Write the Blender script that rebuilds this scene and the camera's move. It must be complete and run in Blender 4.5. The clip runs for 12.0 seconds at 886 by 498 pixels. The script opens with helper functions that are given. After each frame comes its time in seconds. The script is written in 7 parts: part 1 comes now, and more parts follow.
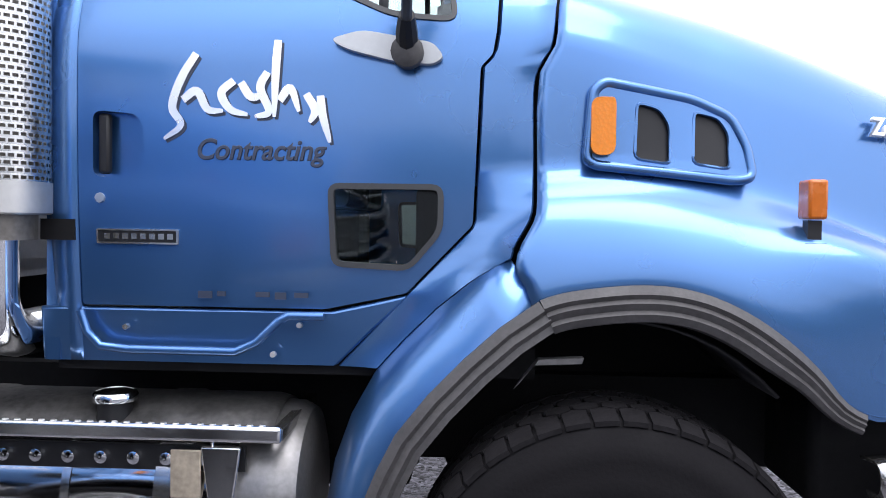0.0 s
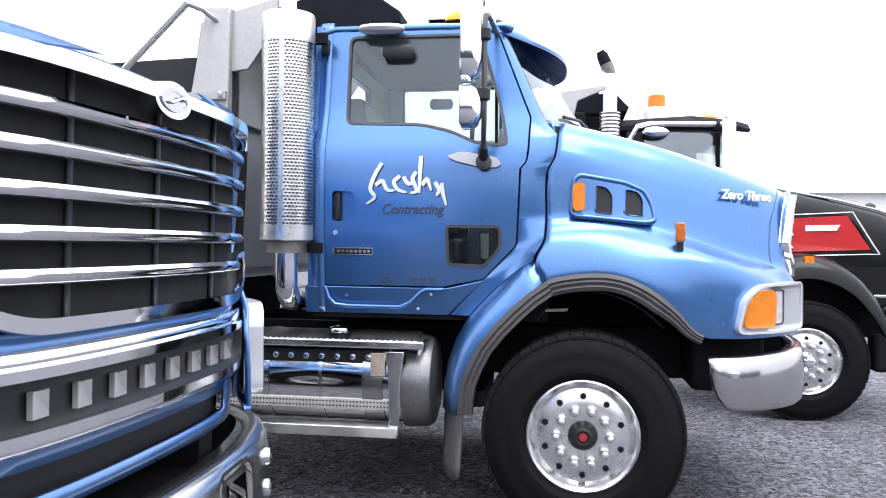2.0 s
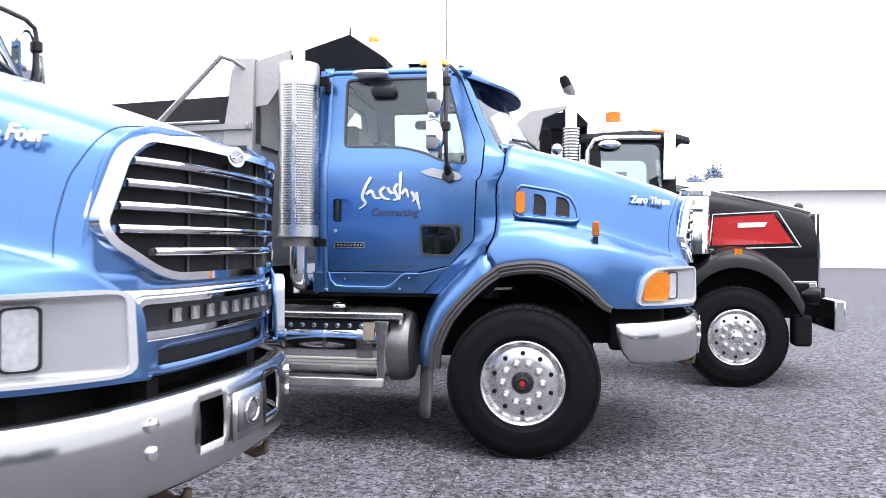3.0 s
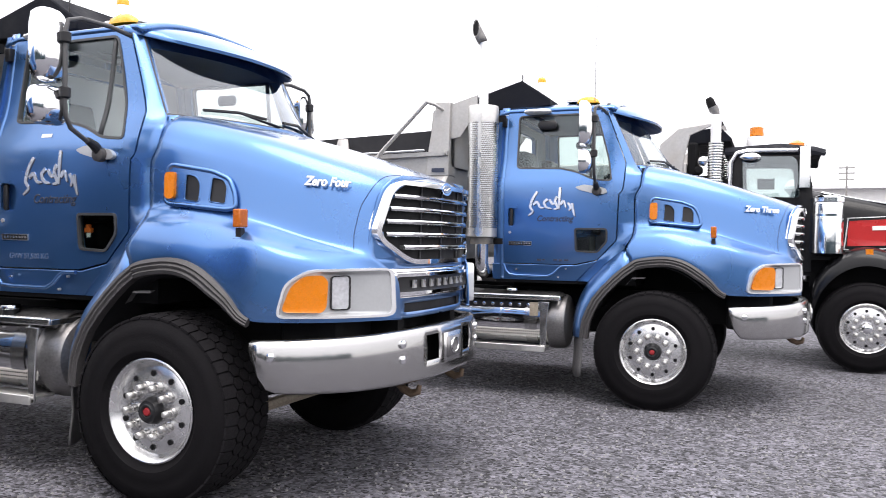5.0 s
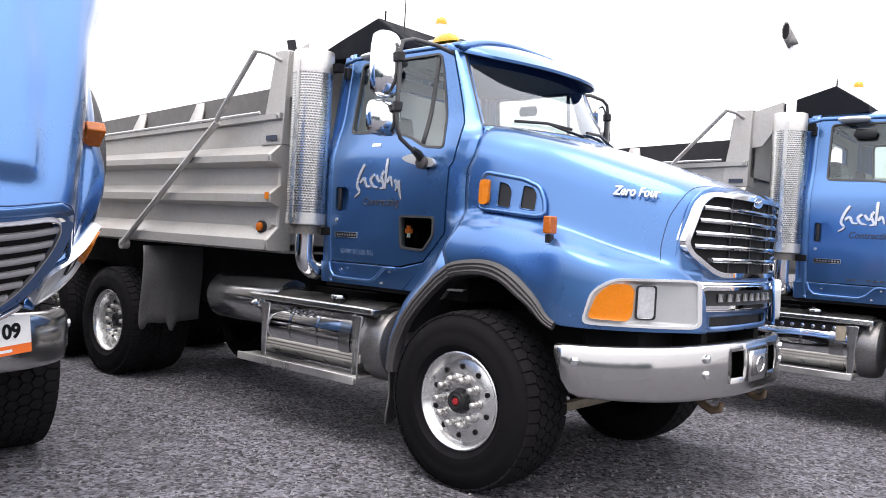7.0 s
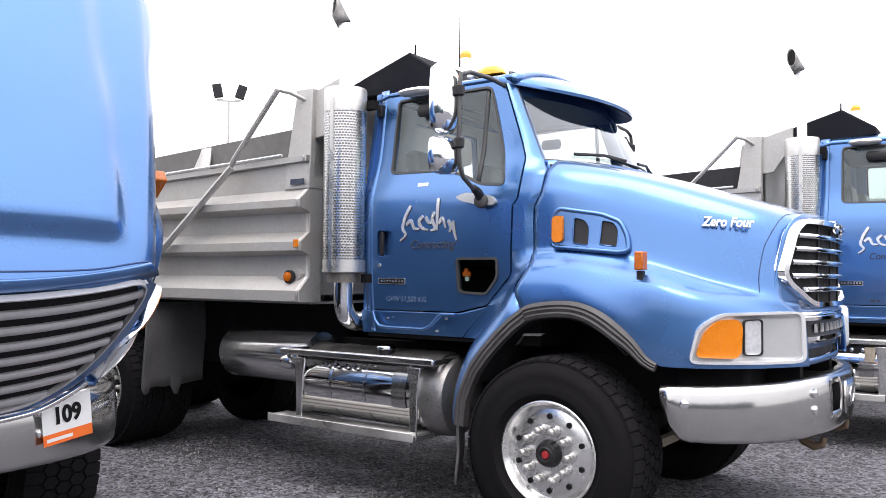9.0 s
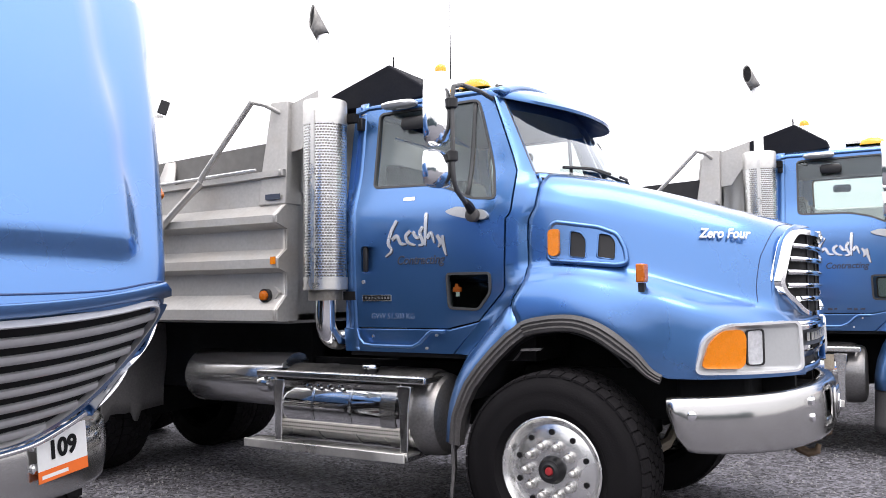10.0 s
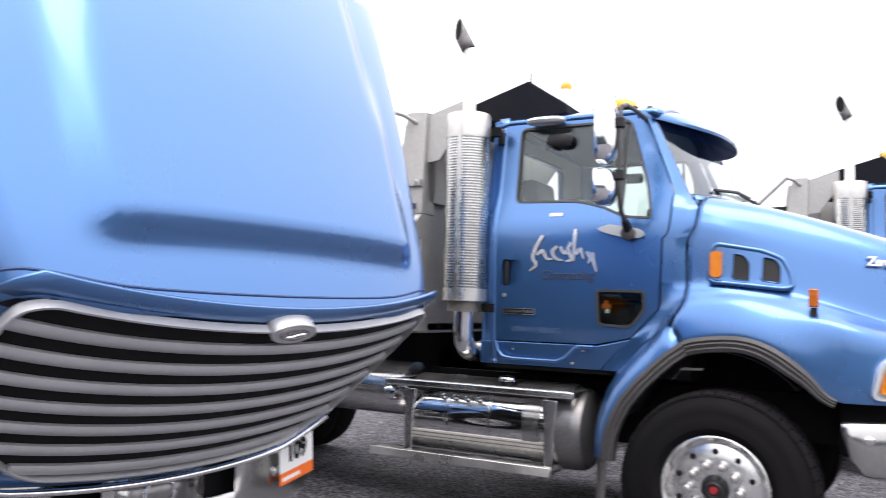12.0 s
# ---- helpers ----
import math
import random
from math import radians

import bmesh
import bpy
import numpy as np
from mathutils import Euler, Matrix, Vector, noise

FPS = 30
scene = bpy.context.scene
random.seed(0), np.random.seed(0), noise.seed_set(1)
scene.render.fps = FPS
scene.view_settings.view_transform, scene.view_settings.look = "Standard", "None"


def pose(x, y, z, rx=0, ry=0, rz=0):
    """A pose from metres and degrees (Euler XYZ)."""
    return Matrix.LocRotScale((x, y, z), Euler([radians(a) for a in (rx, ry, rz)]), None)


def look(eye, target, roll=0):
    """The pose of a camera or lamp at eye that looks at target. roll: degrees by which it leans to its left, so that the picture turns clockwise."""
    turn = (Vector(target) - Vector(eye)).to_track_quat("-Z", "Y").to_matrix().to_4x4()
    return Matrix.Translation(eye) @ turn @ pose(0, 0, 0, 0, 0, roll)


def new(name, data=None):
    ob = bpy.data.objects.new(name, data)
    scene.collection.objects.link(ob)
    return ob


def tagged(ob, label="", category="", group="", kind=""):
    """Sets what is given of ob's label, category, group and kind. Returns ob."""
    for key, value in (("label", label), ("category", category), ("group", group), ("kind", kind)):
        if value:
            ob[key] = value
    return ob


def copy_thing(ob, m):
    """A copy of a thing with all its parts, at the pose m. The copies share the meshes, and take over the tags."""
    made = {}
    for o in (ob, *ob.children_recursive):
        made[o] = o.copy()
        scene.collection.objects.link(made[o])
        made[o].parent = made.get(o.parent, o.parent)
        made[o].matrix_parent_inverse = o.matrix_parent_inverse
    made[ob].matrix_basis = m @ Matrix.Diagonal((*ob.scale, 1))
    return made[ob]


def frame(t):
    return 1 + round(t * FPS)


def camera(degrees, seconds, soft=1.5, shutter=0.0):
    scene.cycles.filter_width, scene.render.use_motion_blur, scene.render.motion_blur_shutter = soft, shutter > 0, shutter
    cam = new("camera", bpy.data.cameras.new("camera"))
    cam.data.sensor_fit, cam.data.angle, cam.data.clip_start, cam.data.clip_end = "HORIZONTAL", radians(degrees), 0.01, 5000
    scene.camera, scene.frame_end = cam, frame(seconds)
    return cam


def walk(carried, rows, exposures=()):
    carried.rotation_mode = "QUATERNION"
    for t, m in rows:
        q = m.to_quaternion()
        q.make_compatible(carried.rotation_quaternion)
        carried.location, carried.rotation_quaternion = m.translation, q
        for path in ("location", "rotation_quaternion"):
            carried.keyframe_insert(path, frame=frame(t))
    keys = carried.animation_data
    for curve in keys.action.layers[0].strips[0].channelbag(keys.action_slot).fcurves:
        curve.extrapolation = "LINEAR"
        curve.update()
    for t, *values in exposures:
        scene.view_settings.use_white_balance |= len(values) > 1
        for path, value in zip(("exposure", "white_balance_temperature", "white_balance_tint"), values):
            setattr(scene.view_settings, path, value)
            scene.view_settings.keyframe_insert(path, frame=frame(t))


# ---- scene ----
# ---- camera and its walk ----
cam = camera(57.1, 12.0, soft=0.8, shutter=0.2)
PATH = [
    (0.0, -0.365, -3.269, 1.564, 88.21, -0.92, 2.59),
    (0.5, -0.418, -3.313, 1.565, 89.54, 0.47, 3.12),
    (1.0, -0.596, -3.778, 1.563, 88.62, 0.53, 4.53),
    (1.5, -0.491, -4.850, 1.562, 89.67, -0.17, 7.36),
    (2.0, -0.142, -5.650, 1.553, 89.76, -0.73, 8.09),
    (2.5, 0.149, -6.311, 1.521, 89.96, -0.85, 8.19),
    (2.7, 0.202, -6.533, 1.517, 89.75, -0.45, 7.93),
    (3.5, 0.620, -8.000, 1.535, 89.75, -0.75, 12.00),
    (4.3, 0.920, -8.776, 1.541, 89.72, -0.81, 16.37),
    (4.5, 0.932, -8.840, 1.527, 89.81, -0.62, 17.47),
    (5.0, 0.922, -8.872, 1.542, 89.31, -0.88, 21.41),
    (5.5, 0.900, -8.910, 1.526, 89.54, -1.45, 26.11),
    (6.0, 0.867, -8.976, 1.537, 88.92, -1.58, 31.26),
    (6.5, 0.833, -9.052, 1.515, 89.56, -2.02, 36.20),
    (7.0, 0.772, -9.083, 1.538, 89.14, -3.23, 39.91),
    (7.5, 0.669, -9.065, 1.532, 88.19, -3.05, 40.94),
    (7.7, 0.530, -9.046, 1.531, 88.69, -1.72, 40.57),
    (9.3, -0.227, -9.437, 1.548, 92.29, -1.26, 33.60),
    (9.5, -0.280, -9.460, 1.535, 92.33, -1.96, 33.17),
    (10.0, -0.559, -9.514, 1.545, 93.07, 0.58, 29.27),
    (10.5, -0.768, -9.568, 1.554, 94.39, -0.97, 25.65),
    (11.0, -0.997, -9.766, 1.546, 93.63, -0.03, 20.43),
    (11.5, -1.164, -9.960, 1.569, 93.47, -1.55, 19.29),
    (12.0, -1.493, -10.078, 1.541, 93.93, -1.74, 27.95),
]
walk(cam, [(r[0], pose(*r[1:])) for r in PATH], exposures=[(t, e, 6150 if t < 3 else 6600, 14) for t, e in ((0.0, 0.46), (0.8, 0.52), (1.5, 0.64), (2.6, 0.62), (4.3, 0.42), (6.5, 0.4), (7.5, 0.48), (9.5, 0.48), (11.0, 0.42), (12.0, 0.42))])

# ---- world and sun: a bright overcast day ----
world = bpy.data.worlds.new("overcast_sky")
scene.world = world
world.use_nodes = True
wt = world.node_tree
sky = wt.nodes.new("ShaderNodeTexSky")
sky.sky_type, sky.sun_disc = "NISHITA", False
sky.sun_elevation, sky.sun_rotation = radians(67), radians(149)
haze = wt.nodes.new("ShaderNodeMix")
haze.data_type = "RGBA"
haze.inputs["Factor"].default_value = 0.93
# an overcast dome, brighter overhead than at the horizon
dome, up, rise = wt.nodes.new("ShaderNodeTexCoord"), wt.nodes.new("ShaderNodeSeparateXYZ"), wt.nodes.new("ShaderNodeMapRange")
rise.inputs["From Min"].default_value, rise.inputs["From Max"].default_value = 0.0, 1.0
rise.inputs["To Min"].default_value, rise.inputs["To Max"].default_value = 6.0, 15.0
wt.links.new(dome.outputs["Generated"], up.inputs["Vector"])
wt.links.new(up.outputs["Z"], rise.inputs["Value"])
tint = wt.nodes.new("ShaderNodeMix")
tint.data_type, tint.blend_type = "RGBA", "MULTIPLY"
tint.inputs["Factor"].default_value = 1
tint.inputs["A"].default_value = (0.99, 1.0, 1.03, 1)
wt.links.new(rise.outputs["Result"], tint.inputs["B"])
wt.links.new(tint.outputs["Result"], haze.inputs["B"])
wt.links.new(sky.outputs["Color"], haze.inputs["A"])
back = wt.nodes["Background"]
back.inputs["Strength"].default_value = 0.165
wt.links.new(haze.outputs["Result"], back.inputs["Color"])
sun = new("sun", bpy.data.lights.new("sun", "SUN"))
sun.data.energy, sun.data.angle, sun.data.color = 1.5, radians(40), (1.0, 0.97, 0.92)
sun.matrix_world = look((3, -5, 14), (0, 0, 0))


# ---- materials ----
def material(name, color, rough=0.5, metal=0.0, coat=0.0, vary=0.12, scale=6.0, fine=60.0, bump=0.0, spec=0.5,
             trans=0.0, emit=0.0, dirt=None, dirt_amount=0.0, rough_vary=0.12):
    m = bpy.data.materials.new(name)
    m.use_nodes = True
    nt = m.node_tree
    b = nt.nodes["Principled BSDF"]
    b.inputs["Roughness"].default_value, b.inputs["Metallic"].default_value = rough, metal
    b.inputs["Coat Weight"].default_value, b.inputs["Coat Roughness"].default_value = coat, 0.12
    b.inputs["Specular IOR Level"].default_value = spec
    b.inputs["Transmission Weight"].default_value = trans
    co = nt.nodes.new("ShaderNodeTexCoord")
    big, small = nt.nodes.new("ShaderNodeTexNoise"), nt.nodes.new("ShaderNodeTexNoise")
    big.inputs["Scale"].default_value, small.inputs["Scale"].default_value = scale, fine
    big.inputs["Detail"].default_value, small.inputs["Detail"].default_value = 5, 3
    for n in (big, small):
        nt.links.new(co.outputs["Object"], n.inputs["Vector"])
    add = nt.nodes.new("ShaderNodeMath")
    add.operation = "ADD"
    nt.links.new(big.outputs["Fac"], add.inputs[0])
    nt.links.new(small.outputs["Fac"], add.inputs[1])
    ramp = nt.nodes.new("ShaderNodeMapRange")
    ramp.inputs["From Min"].default_value, ramp.inputs["From Max"].default_value = 0.6, 1.4
    ramp.inputs["To Min"].default_value, ramp.inputs["To Max"].default_value = 1 - vary, 1 + vary
    nt.links.new(add.outputs[0], ramp.inputs["Value"])
    mul = nt.nodes.new("ShaderNodeMix")
    mul.data_type, mul.blend_type = "RGBA", "MULTIPLY"
    mul.inputs["Factor"].default_value = 1
    mul.inputs["A"].default_value = (*color, 1)
    nt.links.new(ramp.outputs["Result"], mul.inputs["B"])
    out = mul.outputs["Result"]
    if dirt:
        mask = nt.nodes.new("ShaderNodeMapRange")
        mask.inputs["From Min"].default_value, mask.inputs["From Max"].default_value = 0.5, 0.75
        mask.inputs["To Max"].default_value = dirt_amount
        nt.links.new(big.outputs["Fac"], mask.inputs["Value"])
        mix = nt.nodes.new("ShaderNodeMix")
        mix.data_type = "RGBA"
        mix.inputs["B"].default_value = (*dirt, 1)
        nt.links.new(mask.outputs["Result"], mix.inputs["Factor"])
        nt.links.new(out, mix.inputs["A"])
        out = mix.outputs["Result"]
    nt.links.new(out, b.inputs["Base Color"])
    rr = nt.nodes.new("ShaderNodeMapRange")
    rr.inputs["From Min"].default_value, rr.inputs["From Max"].default_value = 0.3, 0.7
    rr.inputs["To Min"].default_value = max(0.02, rough - rough_vary * rough * 2)
    rr.inputs["To Max"].default_value = min(1.0, rough + rough_vary * rough * 2)
    nt.links.new(big.outputs["Fac"], rr.inputs["Value"])
    nt.links.new(rr.outputs["Result"], b.inputs["Roughness"])
    if bump:
        bp = nt.nodes.new("ShaderNodeBump")
        bp.inputs["Strength"].default_value, bp.inputs["Distance"].default_value = bump, 0.01
        nt.links.new(small.outputs["Fac"], bp.inputs["Height"])
        nt.links.new(bp.outputs["Normal"], b.inputs["Normal"])
    if emit:
        b.inputs["Emission Color"].default_value, b.inputs["Emission Strength"].default_value = (*color, 1), emit
    return m


def glass(name, color, rough=0.0, mix=0.35):
    m = bpy.data.materials.new(name)
    m.use_nodes = True
    nt = m.node_tree
    nt.nodes.remove(nt.nodes["Principled BSDF"])
    clear, gloss = nt.nodes.new("ShaderNodeBsdfTransparent"), nt.nodes.new("ShaderNodeBsdfGlossy")
    clear.inputs["Color"].default_value = (*color, 1)
    gloss.inputs["Color"].default_value, gloss.inputs["Roughness"].default_value = (0.9, 0.95, 1, 1), rough
    fr, steep = nt.nodes.new("ShaderNodeLayerWeight"), nt.nodes.new("ShaderNodeMath")
    steep.operation, steep.inputs[1].default_value = "POWER", 4.0
    nt.links.new(fr.outputs["Facing"], steep.inputs[0])
    k = nt.nodes.new("ShaderNodeMath")
    k.operation = "MULTIPLY_ADD"
    k.inputs[1].default_value, k.inputs[2].default_value = 0.9, mix
    nt.links.new(steep.outputs[0], k.inputs[0])
    mx = nt.nodes.new("ShaderNodeMixShader")
    nt.links.new(k.outputs[0], mx.inputs["Fac"])
    nt.links.new(clear.outputs[0], mx.inputs[1])
    nt.links.new(gloss.outputs[0], mx.inputs[2])
    nt.links.new(mx.outputs[0], nt.nodes["Material Output"].inputs["Surface"])
    return m


BLUE = material("blue_metallic_paint", (0.066, 0.178, 0.415), 0.31, 0.8, 1.0, 0.05, 1.5, 900, 0.0, dirt=(0.16, 0.22, 0.34), dirt_amount=0.08)
# darker copy of the truck blue, for seams and painted visor shade
SEAM_SHADE_BLUE = material("navy_seam_and_shade", (0.02, 0.05, 0.14), 0.6)
CHROME = material("chrome", (0.86, 0.87, 0.88), 0.07, 1.0, vary=0.04, scale=5, rough_vary=0.5)
STEEL = material("polished_steel", (0.64, 0.63, 0.61), 0.3, 0.9, vary=0.12, scale=3, fine=30, rough_vary=0.5)
GUARD = material("perforated_steel", (0.72, 0.72, 0.71), 0.24, 1.0, vary=0.1, scale=7)
TANK = material("polished_tank_alloy", (0.82, 0.82, 0.82), 0.07, 1.0, vary=0.06, scale=2, fine=40, rough_vary=0.3)
AIRTANK = material("brushed_tank_alloy", (0.74, 0.74, 0.74), 0.2, 0.95, vary=0.06, scale=2, fine=40, rough_vary=0.3)
ALLOY = material("polished_alloy", (0.78, 0.78, 0.78), 0.2, 1.0, vary=0.06, scale=12)
BUMPER = material("brushed_bumper_steel", (0.48, 0.475, 0.467), 0.16, 0.95, vary=0.08, scale=4, fine=180, dirt=(0.4, 0.4, 0.39), dirt_amount=0.35)
BEZEL = material("silver_plastic", (0.43, 0.44, 0.45), 0.38, 0.4, vary=0.05)
BRIGHT = material("bright_bezel_plastic", (0.8, 0.81, 0.82), 0.16, 0.55, vary=0.03)
BOXGREY = material("grey_steel_paint", (0.46, 0.45, 0.435), 0.42, 0.4, vary=0.12, scale=2.5, fine=40, bump=0.05, dirt=(0.27, 0.2, 0.14), dirt_amount=0.35)
BOARDBLACK = material("black_stained_board", (0.022, 0.022, 0.025), 0.75, vary=0.25, scale=2, fine=14, bump=0.08, spec=0.3)
BOXDARK = material("weathered_grey_board", (0.13, 0.127, 0.123), 0.75, 0.1, vary=0.2, scale=2, fine=14, bump=0.08)
TARP = material("black_tarp", (0.01, 0.011, 0.015), 0.8, vary=0.2, bump=0.1, spec=0.12)
RUBBER = material("tyre_rubber", (0.0078, 0.0073, 0.0083), 0.75, vary=0.2, scale=8, fine=90, bump=0.15, spec=0.08, dirt=(0.025, 0.023, 0.022), dirt_amount=0.1)
TREAD = material("dusty_tread_rubber", (0.0125, 0.0117, 0.013), 0.85, vary=0.4, scale=10, fine=80, bump=0.15, spec=0.08)
TRIM = material("grey_arch_rubber", (0.055, 0.052, 0.053), 0.6, vary=0.35, scale=9, fine=70, bump=0.1)
BLACK = material("black_chassis_paint", (0.0095, 0.0095, 0.0105), 0.8, vary=0.2, spec=0.15, dirt=(0.02, 0.019, 0.018), dirt_amount=0.3)
PLASTIC = material("black_plastic", (0.014, 0.014, 0.016), 0.45, vary=0.1, spec=0.35)
GASKET = material("window_gasket", (0.045, 0.047, 0.05), 0.5, vary=0.1)
GREYBAR = material("satin_grey_bar", (0.52, 0.52, 0.535), 0.4, 0.5, vary=0.08)
CABIN = material("grey_cab_lining", (0.42, 0.43, 0.44), 0.8, vary=0.1)
YELLOW = material("yellow_amber_lens", (0.75, 0.36, 0.01), 0.25, 0.0, 0.25, vary=0.06, scale=20)
AMBER = material("amber_lens", (0.7, 0.2, 0.0015), 0.28, 0.0, 0.08, vary=0.06, scale=20, fine=150, bump=0.06)


def flute(m, scale, low, high, depth):
    """Gives a lamp lens its small moulded prisms."""
    nt = m.node_tree
    b = nt.nodes["Principled BSDF"]
    colour = b.inputs["Base Color"].links[0].from_socket
    co, v, k, mix, bp = (nt.nodes.new("ShaderNode" + n) for n in ("TexCoord", "TexVoronoi", "MapRange", "Mix", "Bump"))
    v.inputs["Scale"].default_value = scale
    k.inputs["From Max"].default_value, k.inputs["To Min"].default_value, k.inputs["To Max"].default_value = 0.8, high, low
    mix.data_type, mix.blend_type = "RGBA", "MULTIPLY"
    mix.inputs["Factor"].default_value = 1
    bp.inputs["Strength"].default_value, bp.inputs["Distance"].default_value = depth, 0.01
    nt.links.new(co.outputs["Object"], v.inputs["Vector"])
    nt.links.new(v.outputs["Distance"], k.inputs["Value"])
    nt.links.new(colour, mix.inputs["A"])
    nt.links.new(k.outputs["Result"], mix.inputs["B"])
    nt.links.new(mix.outputs["Result"], b.inputs["Base Color"])
    nt.links.new(v.outputs["Distance"], bp.inputs["Height"])
    nt.links.new(bp.outputs["Normal"], b.inputs["Normal"])


flute(AMBER, 110, 0.88, 1.04, 0.05)
AMBER_DARK = material("dark_amber_lens", (0.45, 0.11, 0.006), 0.25, 0.0, 0.1, vary=0.1, scale=30)
LENS = material("clear_lamp_lens", (0.8, 0.82, 0.84), 0.08, 0.6, 0.8, vary=0.25, scale=25, fine=45, bump=0.06)
RIM = material("machined_rim_alloy", (0.7, 0.7, 0.7), 0.24, 0.85, vary=0.08, scale=10, fine=60)
ARM = material("weathered_grey_arm", (0.07, 0.07, 0.072), 0.45, 0.2, vary=0.2, scale=14)
RED = material("red_hub_plastic", (0.3, 0.02, 0.025), 0.4, vary=0.1)
WHITE = material("white_lettering", (0.82, 0.82, 0.83), 0.4, vary=0.04)
DARKTEXT = material("dark_lettering", (0.03, 0.04, 0.07), 0.5, vary=0.1)
FADETEXT = material("faded_grey_lettering", (0.1, 0.15, 0.25), 0.5, vary=0.3, scale=40)
PAPER = material("white_card", (0.85, 0.85, 0.84), 0.6, vary=0.03)
ORANGE = material("orange_print", (0.9, 0.17, 0.02), 0.6, vary=0.04)
BRASS = material("rusty_hook", (0.13, 0.09, 0.06), 0.6, 0.5, vary=0.3, scale=20)
BLACKPAINT = material("black_gloss_paint", (0.005, 0.005, 0.006), 0.22, 0.0, 0.0, vary=0.1, spec=0.28)
REDPAINT = material("red_gloss_paint", (0.5, 0.02, 0.02), 0.25, 0.1, 0.8, vary=0.05)
FLAP = material("mud_flap_rubber", (0.1, 0.097, 0.098), 0.5, vary=0.3, scale=5, fine=60, bump=0.1)
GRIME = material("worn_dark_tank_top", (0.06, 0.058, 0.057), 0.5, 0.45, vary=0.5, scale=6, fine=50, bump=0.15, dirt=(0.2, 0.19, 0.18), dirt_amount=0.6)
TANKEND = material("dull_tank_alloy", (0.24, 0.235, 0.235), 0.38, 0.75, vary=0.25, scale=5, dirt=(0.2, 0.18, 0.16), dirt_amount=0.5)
MUFFLER = material("heat_stained_steel", (0.2, 0.185, 0.165), 0.5, 0.6, vary=0.3, scale=6)
DUSTY = material("dusty_tread_steel", (0.5, 0.475, 0.44), 0.55, 0.3, vary=0.2, scale=14)
WORN = material("worn_tan_steel", (0.42, 0.36, 0.28), 0.5, 0.4, vary=0.3, scale=18)
# near-white matte colour paints the sky's glare on the chrome pipes
PIPE = material("glare_white_pipe", (0.96, 0.96, 0.96), 0.5, 0.15, vary=0.03)
TIP = material("sooty_pipe_steel", (0.2, 0.195, 0.19), 0.5, 0.5, vary=0.4, scale=12)
GLASS = glass("window_glass", (0.85, 0.9, 0.885), 0.0, 0.045)
PEEP = glass("tinted_glass", (0.68, 0.74, 0.72), 0.0, 0.03)
SHIELD = glass("windscreen_glass", (0.86, 0.905, 0.895), 0.0, 0.14)
MARK = material("silver_vinyl", (0.78, 0.79, 0.81), 0.25, 0.7, vary=0.05)
MIRROR = material("mirror_glass", (0.9, 0.92, 0.93), 0.02, 1.0, vary=0.01)


# ---- mesh helpers ----
def finish(bm, name, mat, angle=32, doubles=True):
    if doubles:
        bmesh.ops.remove_doubles(bm, verts=bm.verts, dist=0.0002)
    bmesh.ops.recalc_face_normals(bm, faces=bm.faces)
    me = bpy.data.meshes.new(name)
    bm.to_mesh(me)
    bm.free()
    me.materials.append(mat)
    me.shade_smooth()
    me.set_sharp_from_angle(angle=radians(angle))
    return me


def part(name, bm, mat, parent, label="", at=None, angle=32):
    ob = new(name, finish(bm, name, mat, angle))
    ob.parent = parent
    if at is not None:
        ob.matrix_basis = at
    if label:
        tagged(ob, label)
    return ob


def empty(name):
    ob = new(name)
    ob.empty_display_size = 0.2
    return ob


def bevel(ob, width=0.008, segments=2, angle=35):
    m = ob.modifiers.new("bevel", "BEVEL")
    m.width, m.segments, m.limit_method, m.angle_limit = width, segments, "ANGLE", radians(angle)
    return ob


def grid(bm, rows, close=False, cap=False):
    """Skin a list of rings of points; close joins the last point of each ring to its first."""
    rings = [[bm.verts.new(p) for p in r] for r in rows]
    n = len(rings[0])
    for a, b in zip(rings, rings[1:]):
        for i in range(n if close else n - 1):
            j = (i + 1) % n
            bm.faces.new((a[i], a[j], b[j], b[i]))
    if cap:
        bm.faces.new(rings[0])
        bm.faces.new(list(reversed(rings[-1])))
    return rings


def box(bm, x0, x1, y0, y1, z0, z1):
    grid(bm, [[(x, y0, z0), (x, y1, z0), (x, y1, z1), (x, y0, z1)] for x in (x0, x1)], True, True)
    return bm


def circle(c, r, axis, n=24, a0=0.0):
    out = []
    for i in range(n):
        a = a0 + 2 * math.pi * i / n
        u, v = r * math.cos(a), r * math.sin(a)
        out.append({"x": (c[0], c[1] + u, c[2] + v), "y": (c[0] + u, c[1], c[2] + v), "z": (c[0] + u, c[1] + v, c[2])}[axis])
    return out


def drum(bm, c, axis, profile, n=24, cap=True):
    """A turned shape: profile is a list of (along the axis, radius)."""
    k = "xyz".index(axis)
    rows = []
    for d, r in profile:
        q = list(c)
        q[k] += d
        rows.append(circle(q, r, axis, n))
    grid(bm, rows, True, cap)
    return bm


def tube(bm, path, r, n=10):
    """A round bar along a path of points."""
    pts = [Vector(p) for p in path]
    rows = []
    side = None
    for i, p in enumerate(pts):
        d = (pts[min(i + 1, len(pts) - 1)] - pts[max(i - 1, 0)]).normalized()
        if side is None:
            side = d.orthogonal().normalized()
        side = (side - d * side.dot(d)).normalized()
        up = d.cross(side)
        rad = r[i] if isinstance(r, (list, tuple)) else r
        rows.append([p + side * (rad * math.cos(2 * math.pi * j / n)) + up * (rad * math.sin(2 * math.pi * j / n)) for j in range(n)])
    grid(bm, rows, True, True)
    return bm


